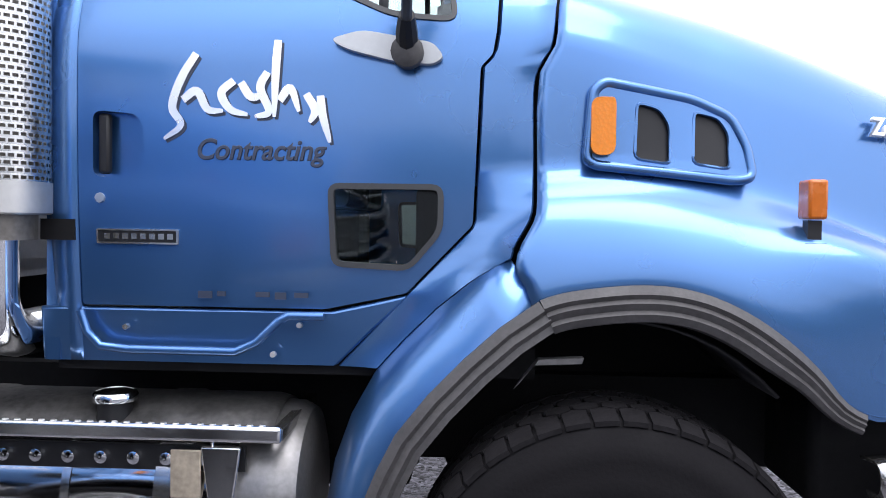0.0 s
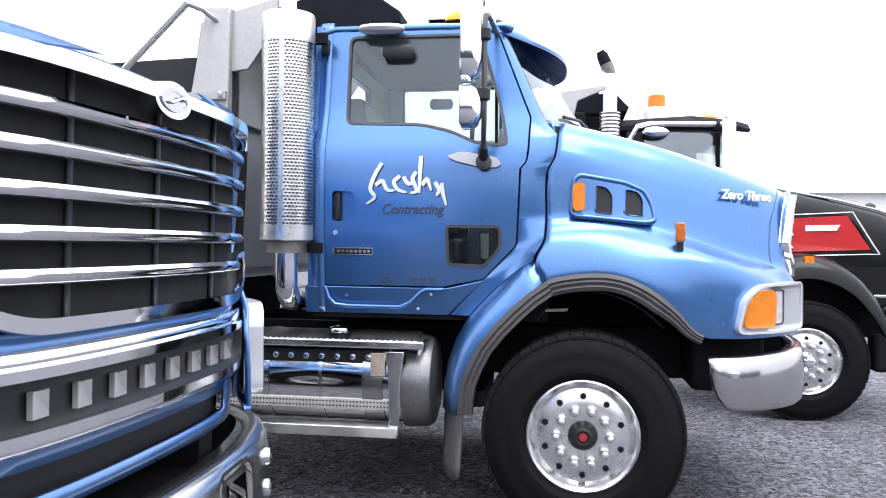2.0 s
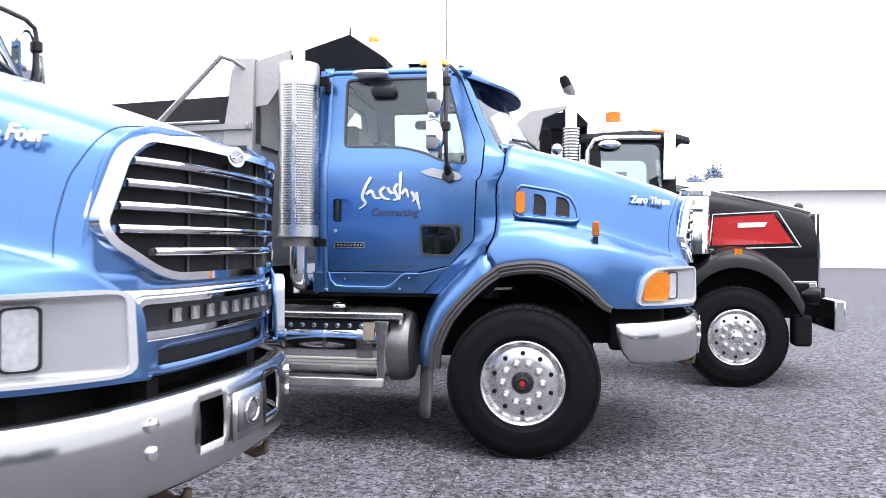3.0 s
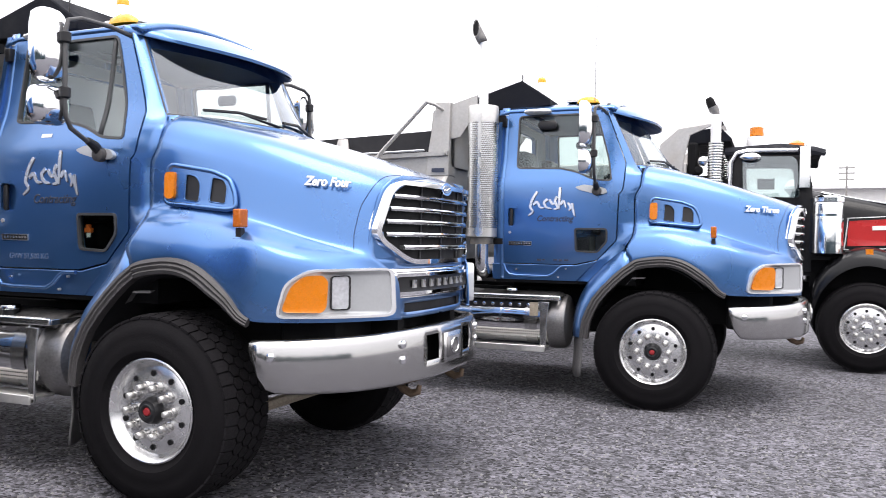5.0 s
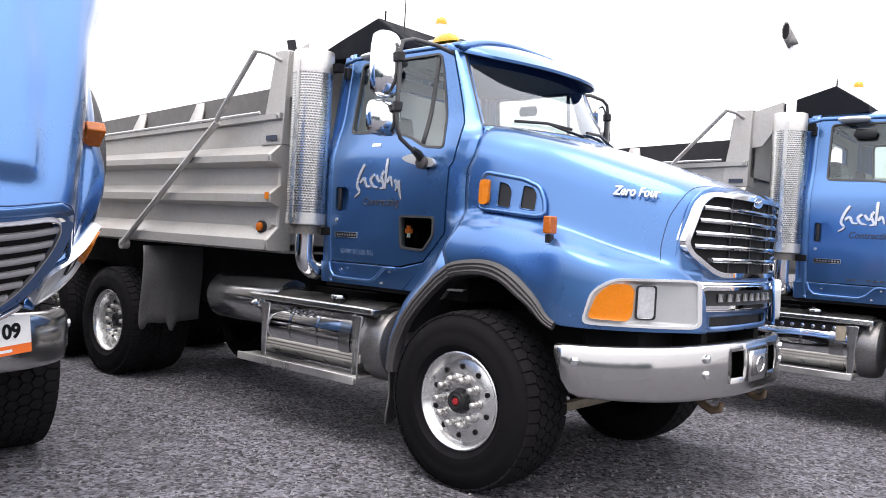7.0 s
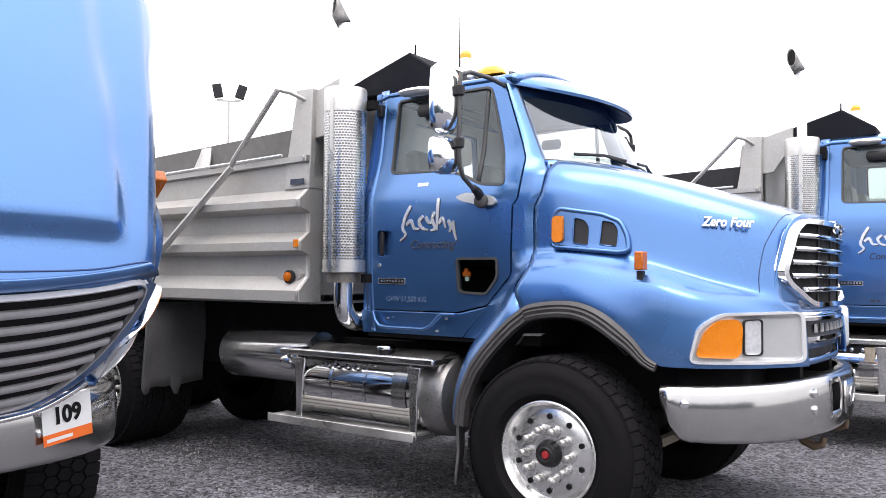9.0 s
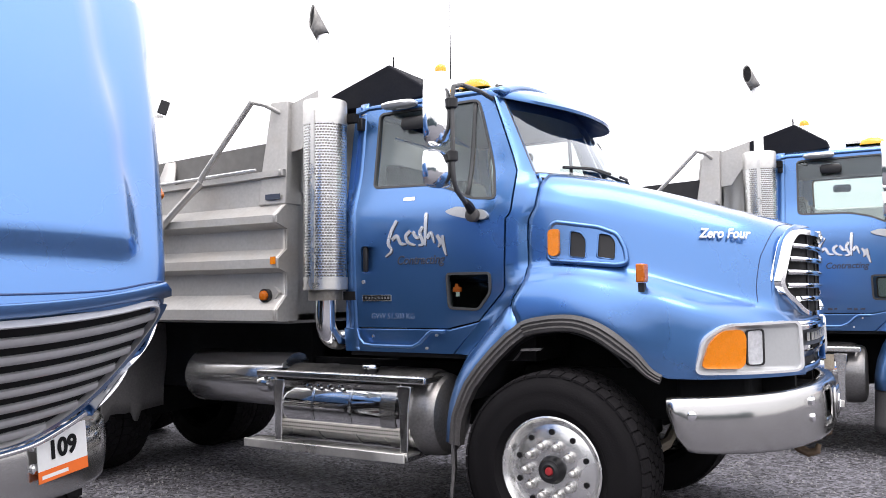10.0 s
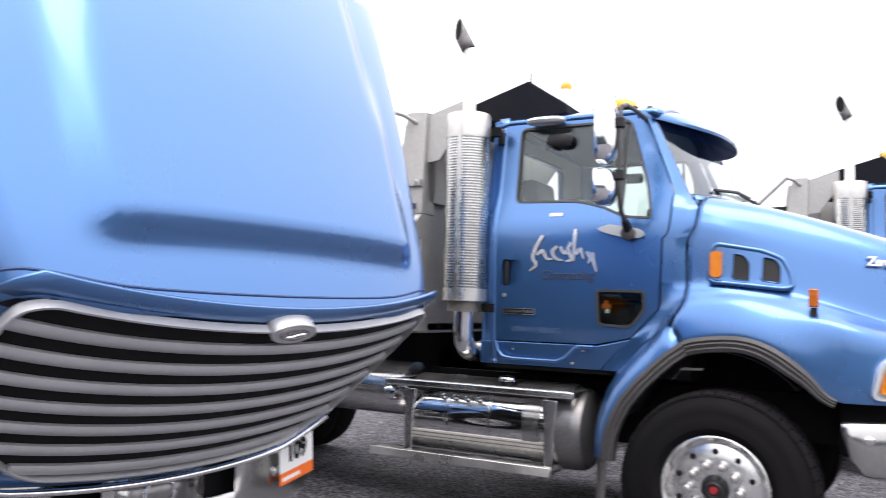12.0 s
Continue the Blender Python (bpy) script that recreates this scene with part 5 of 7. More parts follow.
def build_exhaust(truck, m=1):
    cx, cy = -1.72, -1.065 * m
    bm = bmesh.new()
    n, r = 44, 0.152
    z0, dz = 1.66, 0.0192
    count = 55
    for j in range(count):
        for i in range(n):
            a0 = 2 * math.pi * (i + 0.5 * (j % 2)) / n
            wa = 2 * math.pi / n
            za, zb = z0 + j * dz, z0 + (j + 1) * dz
            o = [(a0, za), (a0 + wa, za), (a0 + wa, zb), (a0, zb)]
            q = [(a0 + 0.14 * wa, za + 0.26 * dz), (a0 + 0.86 * wa, za + 0.26 * dz), (a0 + 0.86 * wa, za + 0.76 * dz), (a0 + 0.14 * wa, za + 0.76 * dz)]
            vo = [bm.verts.new((cx + r * math.cos(a), cy + r * math.sin(a), z)) for a, z in o]
            if 3.3 < a0 % 6.2832 < 4.1 or 0.2 < a0 % 6.2832 < 1.6:
                bm.faces.new(vo)
                continue
            vi = [bm.verts.new((cx + r * math.cos(a), cy + r * math.sin(a), z)) for a, z in q]
            for k in range(4):
                bm.faces.new((vo[k], vo[(k + 1) % 4], vi[(k + 1) % 4], vi[k]))
    me = bpy.data.meshes.new("stack_guard")
    bm.to_mesh(me)
    bm.free()
    me.materials.append(GUARD)
    me.shade_smooth()
    guard = new("stack_guard", me)
    guard.parent = truck
    tagged(guard, "perforated bright steel exhaust guard")
    bm = bmesh.new()
    drum(bm, (cx, cy, 0), "z", [(1.57, 0.148), (1.575, 0.155), (1.66, 0.155)], 30, False)
    part("guard_foot", bm, STEEL, truck, "bright steel foot of the exhaust guard", angle=40)
    bm = bmesh.new()
    drum(bm, (cx, cy, 0), "z", [(z0 + count * dz, 0.155), (2.87, 0.155), (2.885, 0.15), (2.885, 0.08)], 30, False)
    part("guard_collar", bm, STEEL, truck, "bright steel end of the exhaust guard", angle=40)
    bm = bmesh.new()
    box(bm, cx + 0.0, cx + 0.03, cy - 0.16 if m > 0 else cy + 0.15, cy - 0.15 if m > 0 else cy + 0.16, 1.62, 2.8)
    part("guard_strip", bm, STEEL, truck)
    bm = bmesh.new()
    drum(bm, (cx, cy, 0), "z", [(1.5, 0.118), (2.8, 0.118)], 20)
    part("muffler", bm, MUFFLER, truck, "dull grey silencer inside the guard")
    bm = bmesh.new()
    path = [(cx, cy, 2.8), (cx, cy, 3.44), (cx - 0.004, cy - m * 0.003, 3.49), (cx - 0.014, cy - m * 0.009, 3.53)]
    tube(bm, path, 0.045, 18)
    part("exhaust_pipe", bm, PIPE, truck, "chrome exhaust pipe, its glare painted white, with a turned-out end", angle=50)
    bm = bmesh.new()
    rows = []
    lean = Vector((-0.42, -0.2 * m, 0.88)).normalized()
    across = lean.cross((0, -m, 0)).normalized()
    for k, (d, slant) in enumerate(((0.0, 0.0), (0.055, 0.1), (0.11, 0.4), (0.165, 0.8))):
        c, out = Vector((cx - 0.014, cy - m * 0.009, 3.531)) + lean * d, lean.cross(across)
        rows.append([tuple(c + 0.048 * (across * math.cos(q) + out * math.sin(q)) + lean * (0.1 * slant * math.sin(q + 0.5 * m))) for q in frange(0, 2 * math.pi, 18)[:-1]])
    grid(bm, rows, True)
    solid(part("exhaust_tip", bm, TIP, truck, "sooty grey turned-out exhaust tip", angle=60), 0.004)
    # black face closes the tip and stands in for its dark inside
    bm = bmesh.new()
    bm.faces.new([bm.verts.new(Vector(p) - lean * 0.015) for p in rows[-1]])
    part("exhaust_mouth", bm, BLACK, truck, "black exhaust mouth")
    bm = bmesh.new()
    path = [(cx, cy, 1.6)] + [(cx + 0.0, cy + m * (0.14 - 0.14 * math.cos(a)), 1.36 - 0.14 * math.sin(a)) for a in frange(0, math.pi / 2, 8)] + [(cx, cy + m * 0.5, 1.22)]
    tube(bm, path, 0.07, 18)
    part("exhaust_elbow", bm, CHROME, truck, "chrome exhaust elbow", angle=50)
    bm = bmesh.new()
    box(bm, cx + 0.1, cx + 0.2, cy + m * 0.1 - 0.03, cy + m * 0.1 + 0.03, 2.74, 2.8)
    part("stack_bracket", bm, BLACK, truck)
    bm = bmesh.new()
    box(bm, cx + 0.1, cx + 0.2, cy + m * 0.1 - 0.03, cy + m * 0.1 + 0.03, 1.5, 1.56)
    part("stack_bracket", bm, BLACK, truck)


def build_tanks(truck, m=1):
    bm = bmesh.new()
    drum(bm, (0, -m * 0.83, 0.76), "x", [(-2.16, 0.2), (-2.15, 0.25), (-2.11, 0.262), (-1.03, 0.262)], 40)
    part("fuel_tank", bm, TANK, truck, "polished fuel tank", angle=40)
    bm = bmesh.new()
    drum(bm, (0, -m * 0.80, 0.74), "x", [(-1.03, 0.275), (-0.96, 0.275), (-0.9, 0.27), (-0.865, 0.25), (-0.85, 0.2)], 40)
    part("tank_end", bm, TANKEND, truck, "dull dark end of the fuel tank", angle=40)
    bm = bmesh.new()
    drum(bm, (0, -m * 0.83, 0.76), "x", [(-1.25, 0.268), (-1.13, 0.268)], 40, False)
    part("tank_strap", bm, BUMPER, truck, "steel tank strap", angle=40)
    bm = bmesh.new()
    box(bm, -1.2, -1.115, -m * 1.098, -m * 1.09, 0.8, 0.935)
    bevel(part("strap_plate", bm, WORN, truck, "worn tan strap plate"), 0.004)
    # deck, lower step and uprights
    bm = bmesh.new()
    box(bm, -2.3, -0.9, -m * 1.1, -m * 1.03, 0.98, 0.99)
    box(bm, -2.31, -2.28, -m * 1.1, -m * 0.62, 0.965, 1.0)
    box(bm, -0.92, -0.89, -m * 1.1, -m * 0.62, 0.965, 1.0)
    bevel(part("step_deck", bm, BUMPER, truck, "worn steel frame of the step over the tank"), 0.004)
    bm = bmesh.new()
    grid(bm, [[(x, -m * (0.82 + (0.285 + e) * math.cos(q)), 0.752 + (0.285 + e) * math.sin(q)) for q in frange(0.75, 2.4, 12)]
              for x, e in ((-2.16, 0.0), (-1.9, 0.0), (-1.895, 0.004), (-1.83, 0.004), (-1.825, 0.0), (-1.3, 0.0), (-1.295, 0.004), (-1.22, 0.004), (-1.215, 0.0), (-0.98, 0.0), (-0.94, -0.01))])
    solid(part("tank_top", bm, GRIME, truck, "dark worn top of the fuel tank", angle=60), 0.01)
    bm = bmesh.new()
    box(bm, -2.31, -0.89, -m * 1.11 - 0.008, -m * 1.11 + 0.014, 0.962, 1.008)
    bevel(part("deck_edge", bm, ALLOY, truck, "bright deck edge bar"), 0.01, 3)
    bm = bmesh.new()
    drum(bm, (0, 0, 0), "z", [(0, 0.010), (0.003, 0.008), (0.003, 0.005)], 6)
    tooth = part("grip_tooth", bm, STEEL, truck)
    tooth.location = (-2.27, -m * 1.104, 1.008)
    for i in range(1, 40):
        again = new("grip_tooth", tooth.data)
        again.parent = truck
        again.location = (-2.27 + i * 0.034, -m * 1.104, 1.008)
    bm = bmesh.new()
    box(bm, -2.42, -1.04, -m * 1.12, -m * 0.93, 0.485, 0.505)
    box(bm, -2.42, -1.04, -m * 1.12 - 0.008, -m * 1.12 + 0.008, 0.455, 0.515)
    bevel(part("lower_step", bm, STEEL, truck, "bright lower step board"), 0.005)
    bm = bmesh.new()
    for i in range(52):
        for j in range(2):
            drum(bm, (-2.1 + i * 0.02, -m * 1.081, 0.622 + 0.025 * j), "y", [(-0.002, 0.0055), (0.002, 0.0055)], 6)
    tagged(part("step_studs", bm, BLACK, truck), kind="stuff")
    bm = bmesh.new()
    box(bm, -2.1, -1.03, -m * 1.08 + 0.0, -m * 1.08 + 0.012 * m, 0.605, 0.665)
    bevel(part("tread_strip", bm, DUSTY, truck, "punched steel tread strip along the tank"), 0.004)
    for x in (-2.12, -1.06):
        bm = bmesh.new()
        grid(bm, [[(x + a, -m * y, z) for a, y in ((-w, 1.1), (w, 1.1), (w, 1.085), (-w, 1.085))] for z, w in ((0.46, 0.028), (0.6, 0.03), (0.8, 0.036), (0.9, 0.05), (0.945, 0.056))], True, True)
        box(bm, x - 0.03, x - 0.02, -m * 1.098, -m * 0.6, 0.44, 0.98)
        bevel(part("step_bracket", bm, ALLOY, truck, "bright steel step bracket"), 0.005)
    for i in range(9):
        bm = bmesh.new()
        x = -1.86 + i * 0.092
        drum(bm, (x, -m * 1.075, 0.905), "y", [(-0.016 * m, 0.006), (-0.012 * m, 0.018), (0.01 * m, 0.022)], 12)
        part("step_lamp", bm, CHROME, truck)
    bm = bmesh.new()
    box(bm, -1.95, -1.0, -m * 1.07, -m * 1.06, 0.87, 0.94)
    part("lamp_rail", bm, PLASTIC, truck)
    bm = bmesh.new()
    drum(bm, (-1.42, -m * 0.95, 0), "z", [(0.96, 0.056), (1.012, 0.05), (1.03, 0.05)], 18)
    neck = part("filler_neck", bm, PLASTIC, truck, "black filler neck")
    bm = bmesh.new()
    drum(bm, (-1.42, -m * 0.95, 0), "z", [(1.03, 0.05), (1.034, 0.064), (1.05, 0.066), (1.06, 0.06), (1.068, 0.03)], 18)
    part("filler_cap", bm, CHROME, neck, "chrome fuel filler cap", angle=40)
    bm = bmesh.new()
    drum(bm, (0, -m * 0.64, 0.895), "x", [(-3.36, 0.15), (-3.35, 0.195), (-3.32, 0.212), (-2.36, 0.212), (-2.33, 0.2), (-2.32, 0.13)], 36)
    part("air_tank", bm, AIRTANK, truck, "polished cylindrical air tank", angle=40)
    bm = bmesh.new()
    drum(bm, (-2.3, -m * 1.02, 0.9), "x", [(-0.065, 0.02), (-0.05, 0.052), (0.0, 0.064), (0.045, 0.055), (0.06, 0.02)], 16)
    part("tank_fitting", bm, CHROME, truck)
    bm = bmesh.new()
    drum(bm, (-2.2, -m * 1.03, 0.93), "y", [(-0.05 * m, 0.02), (-0.04 * m, 0.042), (0.03 * m, 0.045)], 14)
    part("tank_fitting", bm, CHROME, truck)
    for x in (-1.82, -1.5):
        bm = bmesh.new()
        drum(bm, (0, -m * 0.83, 0.76), "x", [(x - 0.012, 0.2645), (x + 0.012, 0.2645)], 40, False)
        part("tank_band", bm, ALLOY, truck, angle=40)


def build_chassis(truck):
    for m in (1, -1):
        bm = bmesh.new()
        box(bm, -7.6, 1.2, -m * 0.46, -m * 0.38, 0.75, 1.05)
        part("frame_rail", bm, BLACK, truck)
    bm = bmesh.new()
    box(bm, -0.08, 0.08, -0.85, 0.85, 0.44, 0.6)
    bevel(part("front_axle", bm, BLACK, truck), 0.03)
    bm = bmesh.new()
    box(bm, -0.597, 1.0, -0.35, 0.35, 0.8, 1.7)
    bevel(part("engine", bm, BLACK, truck), 0.03)
    bm = bmesh.new()
    box(bm, -1.6, -0.6, -0.35, 0.35, 0.6, 1.12)
    bevel(part("gearbox", bm, BLACK, truck), 0.03)
    # black block added behind the bumper to stand in for shade
    bm = bmesh.new()
    box(bm, 0.62, 1.02, -0.84, 0.84, 0.74, 1.08)
    bevel(part("bumper_carrier", bm, BLACK, truck), 0.03)
    bm = bmesh.new()
    tube(bm, [(0.16, -0.9, 0.5), (0.2, -0.5, 0.43), (0.2, 0.5, 0.43), (0.16, 0.9, 0.5)], 0.04, 8)
    part("drag_link", bm, WORN, truck, "dusty brown steering link")
    for dims, name in (((-4.74, -4.5, -0.8, 0.8, 0.42, 0.66), "rear_axle"), ((-6.09, -5.85, -0.8, 0.8, 0.42, 0.66), "rear_axle"), ((-5.8, -4.8, -0.6, -0.45, 0.55, 0.7), "walking_beam"),
                       ((-5.8, -4.8, 0.45, 0.6, 0.55, 0.7), "walking_beam"), ((-3.85, -2.3, -0.36, 0.36, 0.7, 1.2), "transmission")):
        bm = bmesh.new()
        box(bm, *dims)
        part(name, bm, BLACK, truck)
    for m in (1, -1):
        side = pose(0, 0, 0, 0, 0, 0 if m > 0 else 180)
        put_wheel(FRONT_WHEEL, truck, Matrix.Translation((0, -m * 1.21, 0.535)) @ side, label="front wheel with a polished rim and a blocky tyre")
        for x in (-4.62, -5.97):
            put_wheel(REAR_WHEEL, truck, Matrix.Translation((x, -m * 1.12, 0.525)) @ side, deep=True, twin=True, red=False, label="twin rear wheel with a deep polished rim")
        bm = bmesh.new()
        torn = [0.5, 0.56, 0.64, 0.72, 0.755, 0.79, 0.8, 0.83, 0.85, 0.87, 0.92, 1.0, 1.06, 1.08, 1.12, 1.14], [0.72, 0.725, 0.73, 0.735, 0.74, 0.82, 0.825, 0.81, 0.76, 0.735, 0.745, 0.735, 0.74, 0.79, 0.8, 0.74]
        rows = [[(-3.97 + 0.02 * math.sin(f * 5) + 0.012 * math.sin(9 * y), -m * y, 1.3 - straight(y, *torn) * f) for y in frange(0.5, 1.14, 48)] for f in frange(0, 1, 8)]
        grid(bm, rows)
        solid(part("rear_mud_flap", bm, FLAP, truck, "grey torn mud flap before the rear wheels", angle=60), 0.012)


BOX_PROFILE = [(1.10, 1.35), (1.125, 1.355), (1.125, 1.435), (1.02, 1.54), (1.02, 1.70), (1.115, 1.735), (1.115, 1.80), (1.02, 1.875), (1.02, 2.02), (1.13, 2.06), (1.13, 2.115), (1.03, 2.2), (1.03, 2.40), (1.07, 2.405), (1.07, 2.45), (0.96, 2.45)]


def build_box(truck):
    bm = bmesh.new()
    for m in (1, -1):
        rows = [[(x, -m * y, z - 0.03 * (-2.1 - x) * max(0.0, (z - 2.1)) / 0.35) for y, z in BOX_PROFILE] for x in (-2.12, -2.16, -3.0, -4.0, -5.0, -6.0, -7.3)]
        grid(bm, rows)
    bodybox = part("dump_box", bm, BOXGREY, truck, "grey ribbed steel dump box", angle=20)
    solid(bodybox, 0.02)
    bm = bmesh.new()
    box(bm, -7.3, -2.15, -0.95, 0.95, 1.33, 1.4)
    box(bm, -7.3, -7.2, -1.02, 1.02, 1.35, 2.4)
    box(bm, -2.2, -2.15, -1.0, 1.0, 1.35, 2.6)
    part("box_floor", bm, BOXGREY, bodybox)
    bm = bmesh.new()
    box(bm, -7.2, -2.3, -0.5, 0.5, 0.95, 1.34)
    part("subframe", bm, BLACK, bodybox, "black steel subframe under the box")
    for m in (1, -1):
        # end caps that close the folded ribs at the front
        bm = bmesh.new()
        outline = [(y, z) for y, z in BOX_PROFILE] + [(0.9, 2.45), (0.9, 1.35)]
        plate(bm, outline, lambda u, v, d, m=m: (-2.125 + d, -m * u, v), 0.02)
        part("box_end_cap", bm, BOXGREY, bodybox)
        bm = bmesh.new()
        rows = [[(x, -m * 1.0, 2.45 - 0.03 * (-2.1 - x)), (x, -m * 0.99, 2.68 - 0.045 * (-2.1 - x)), (x, -m * 0.95, 2.68 - 0.045 * (-2.1 - x)), (x, -m * 0.95, 2.45 - 0.03 * (-2.1 - x))] for x in (-2.2, -3.5, -5.0, -7.3)]
        grid(bm, rows, True, True)
        part("side_board", bm, BOXDARK, bodybox, "weathered grey side board")
        bm = bmesh.new()
        tube(bm, [(-2.36, -m * 1.075, 2.462), (-7.3, -m * 1.075, 2.45 - 0.03 * 5.2 + 0.012)], 0.011, 6)
        part("board_rail", bm, BRIGHT, bodybox, "bright rail under the side board")
        for x in (-3.35, -4.35, -5.35, -6.35):
            z0, z1 = 2.44 - 0.03 * (-2.1 - x), 2.67 - 0.045 * (-2.1 - x)
            bm = bmesh.new()
            grid(bm, [[(x - 0.1 + 0.045 * k, -m * y, z), (x + 0.1 - 0.045 * k, -m * y, z)] for k, y, z in ((0, 1.06, z0), (0, 1.06, z0 + 0.02), (0.6, 1.02, z0 + 0.14), (1, 1.005, z1))])
            solid(part("board_stake", bm, BOXGREY, bodybox, "tapered grey stake"), 0.02)
        # front post of the head board
        bm = bmesh.new()
        rows = [[(-2.1, -m * 0.86, z), (-2.1, -m * (1.04 - 0.02 * k), z), (-2.36 + 0.1 * k, -m * (1.05 - 0.02 * k), z), (-2.36 + 0.1 * k, -m * 0.86, z)] for k, z in ((0, 2.2), (0.3, 2.45), (1, 2.9), (1, 2.96))]
        grid(bm, rows, True, True)
        bevel(part("head_post", bm, BOXGREY, bodybox, "grey head board post"), 0.008)
        bm = bmesh.new()
        box(bm, -2.28, -2.14, -m * 1.058 - 0.003, -m * 1.058 + 0.003, 2.235, 2.275)
        part("maker_strip", bm, DARKTEXT, bodybox, "small dark maker's strip")
        # tarp arm
        bm = bmesh.new()
        tube(bm, [(-4.34, -m * 1.16, 1.3), (-2.83, -m * 1.16, 2.4)], 0.028, 8)
        tube(bm, [(-2.86, -m * 1.16, 2.38), (-2.80, -m * 1.17, 2.45), (-2.29, -m * 1.19, 2.94)], 0.021, 8)
        tube(bm, [(-2.3, -m * 1.19, 2.94), (-2.23, -m * 1.12, 2.92), (-2.17, -m * 1.0, 2.87)], 0.016, 8)
        drum(bm, (-4.34, -m * 1.14, 1.3), "y", [(-0.03, 0.05), (0.04, 0.05)], 12)
        part("tarp_arm", bm, BOXGREY, bodybox, "long grey tarp arm")
        bm = bmesh.new()
        drum(bm, (-2.27, -m * 1.075, 1.537), "y", [(-0.03 * m, 0.016), (-0.024 * m, 0.034), (0.0, 0.037), (0.03 * m, 0.037)], 18)
        part("box_lamp", bm, AMBER_DARK, bodybox, "round amber box lamp")
        bm = bmesh.new()
        drum(bm, (-2.27, -m * 1.07, 1.537), "y", [(-0.012 * m, 0.038), (-0.012 * m, 0.05), (0.05 * m, 0.052)], 18, False)
        part("lamp_ring", bm, PLASTIC, bodybox)
        bm = bmesh.new()
        plate(bm, rounded([(-2.42, 1.53), (-2.42, 1.555), (-2.3, 1.56), (-2.28, 1.6), (-2.2, 1.6), (-2.16, 1.56), (-2.2, 1.5), (-2.3, 1.49)], 0.01), lambda u, v, d, m=m: (u, -m * (1.05 - d), v), 0.03)
        part("lamp_bracket", bm, BOXGREY, bodybox)
        bm = bmesh.new()
        box(bm, -2.175, -2.13, -m * 1.118 - 0.006, -m * 1.118 + 0.004, 1.76, 1.815)
        part("box_reflector", bm, AMBER, bodybox, "small amber reflector")
    # head board and cab shield with its gabled black front
    bm = bmesh.new()
    plate(bm, [(-0.98, 2.3), (0.98, 2.3), (0.98, 2.95), (0.9, 2.96), (0, 3.0), (-0.9, 2.96), (-0.98, 2.95)], lambda u, v, d: (-2.1 - d, u, v), 0.04)
    part("head_board", bm, BOXGREY, bodybox, "grey steel head board")
    bm = bmesh.new()
    profile = [(-2.06, 2.92), (-2.06, 3.0), (-1.85, 3.07), (-1.43, 3.2), (-1.13, 3.0), (-1.13, 2.93), (-1.4, 2.9)]
    grid(bm, [[(x, y, z) for x, z in profile] for y in (-0.7, -0.35, 0.0, 0.35, 0.7)], True, True)
    bevel(part("cab_shield", bm, TARP, bodybox, "black gabled cab shield", angle=20), 0.012)
    bm = bmesh.new()
    drum(bm, (-1.45, -0.6, 0), "z", [(3.18, 0.008), (3.28, 0.006)], 6)
    part("shield_pin", bm, BLACK, bodybox)
    for m in (1, -1):
        bm = bmesh.new()
        plate(bm, [(-2.34, 2.55), (-2.3, 2.88), (-1.82, 3.02), (-1.82, 2.86), (-2.0, 2.6)], lambda u, v, d, m=m: (u, -m * (0.98 - d), v), 0.03)
        part("shield_gusset", bm, BOXGREY, bodybox)
    bm = bmesh.new()
    rows = [[(x, y, 2.5 + 0.06 * math.cos(y * 2) - 0.03 * (-2.1 - x) + 0.02 * math.sin(7 * x)) for y in frange(-0.95, 0.95, 8)] for x in frange(-7.2, -2.2, 20)]
    grid(bm, rows)
    solid(part("tarp", bm, TARP, bodybox, "black tarp laid over the load", angle=60), 0.01)
    return bodybox


def build_truck(wide=False):
    truck = empty("dump_truck")
    build_chassis(truck)
    build_hood(truck, wide)
    build_bumper(truck)
    build_cab(truck)
    build_exhaust(truck, 1)
    for m in (1, -1):
        build_tanks(truck, m)
    build_box(truck)
    return truck


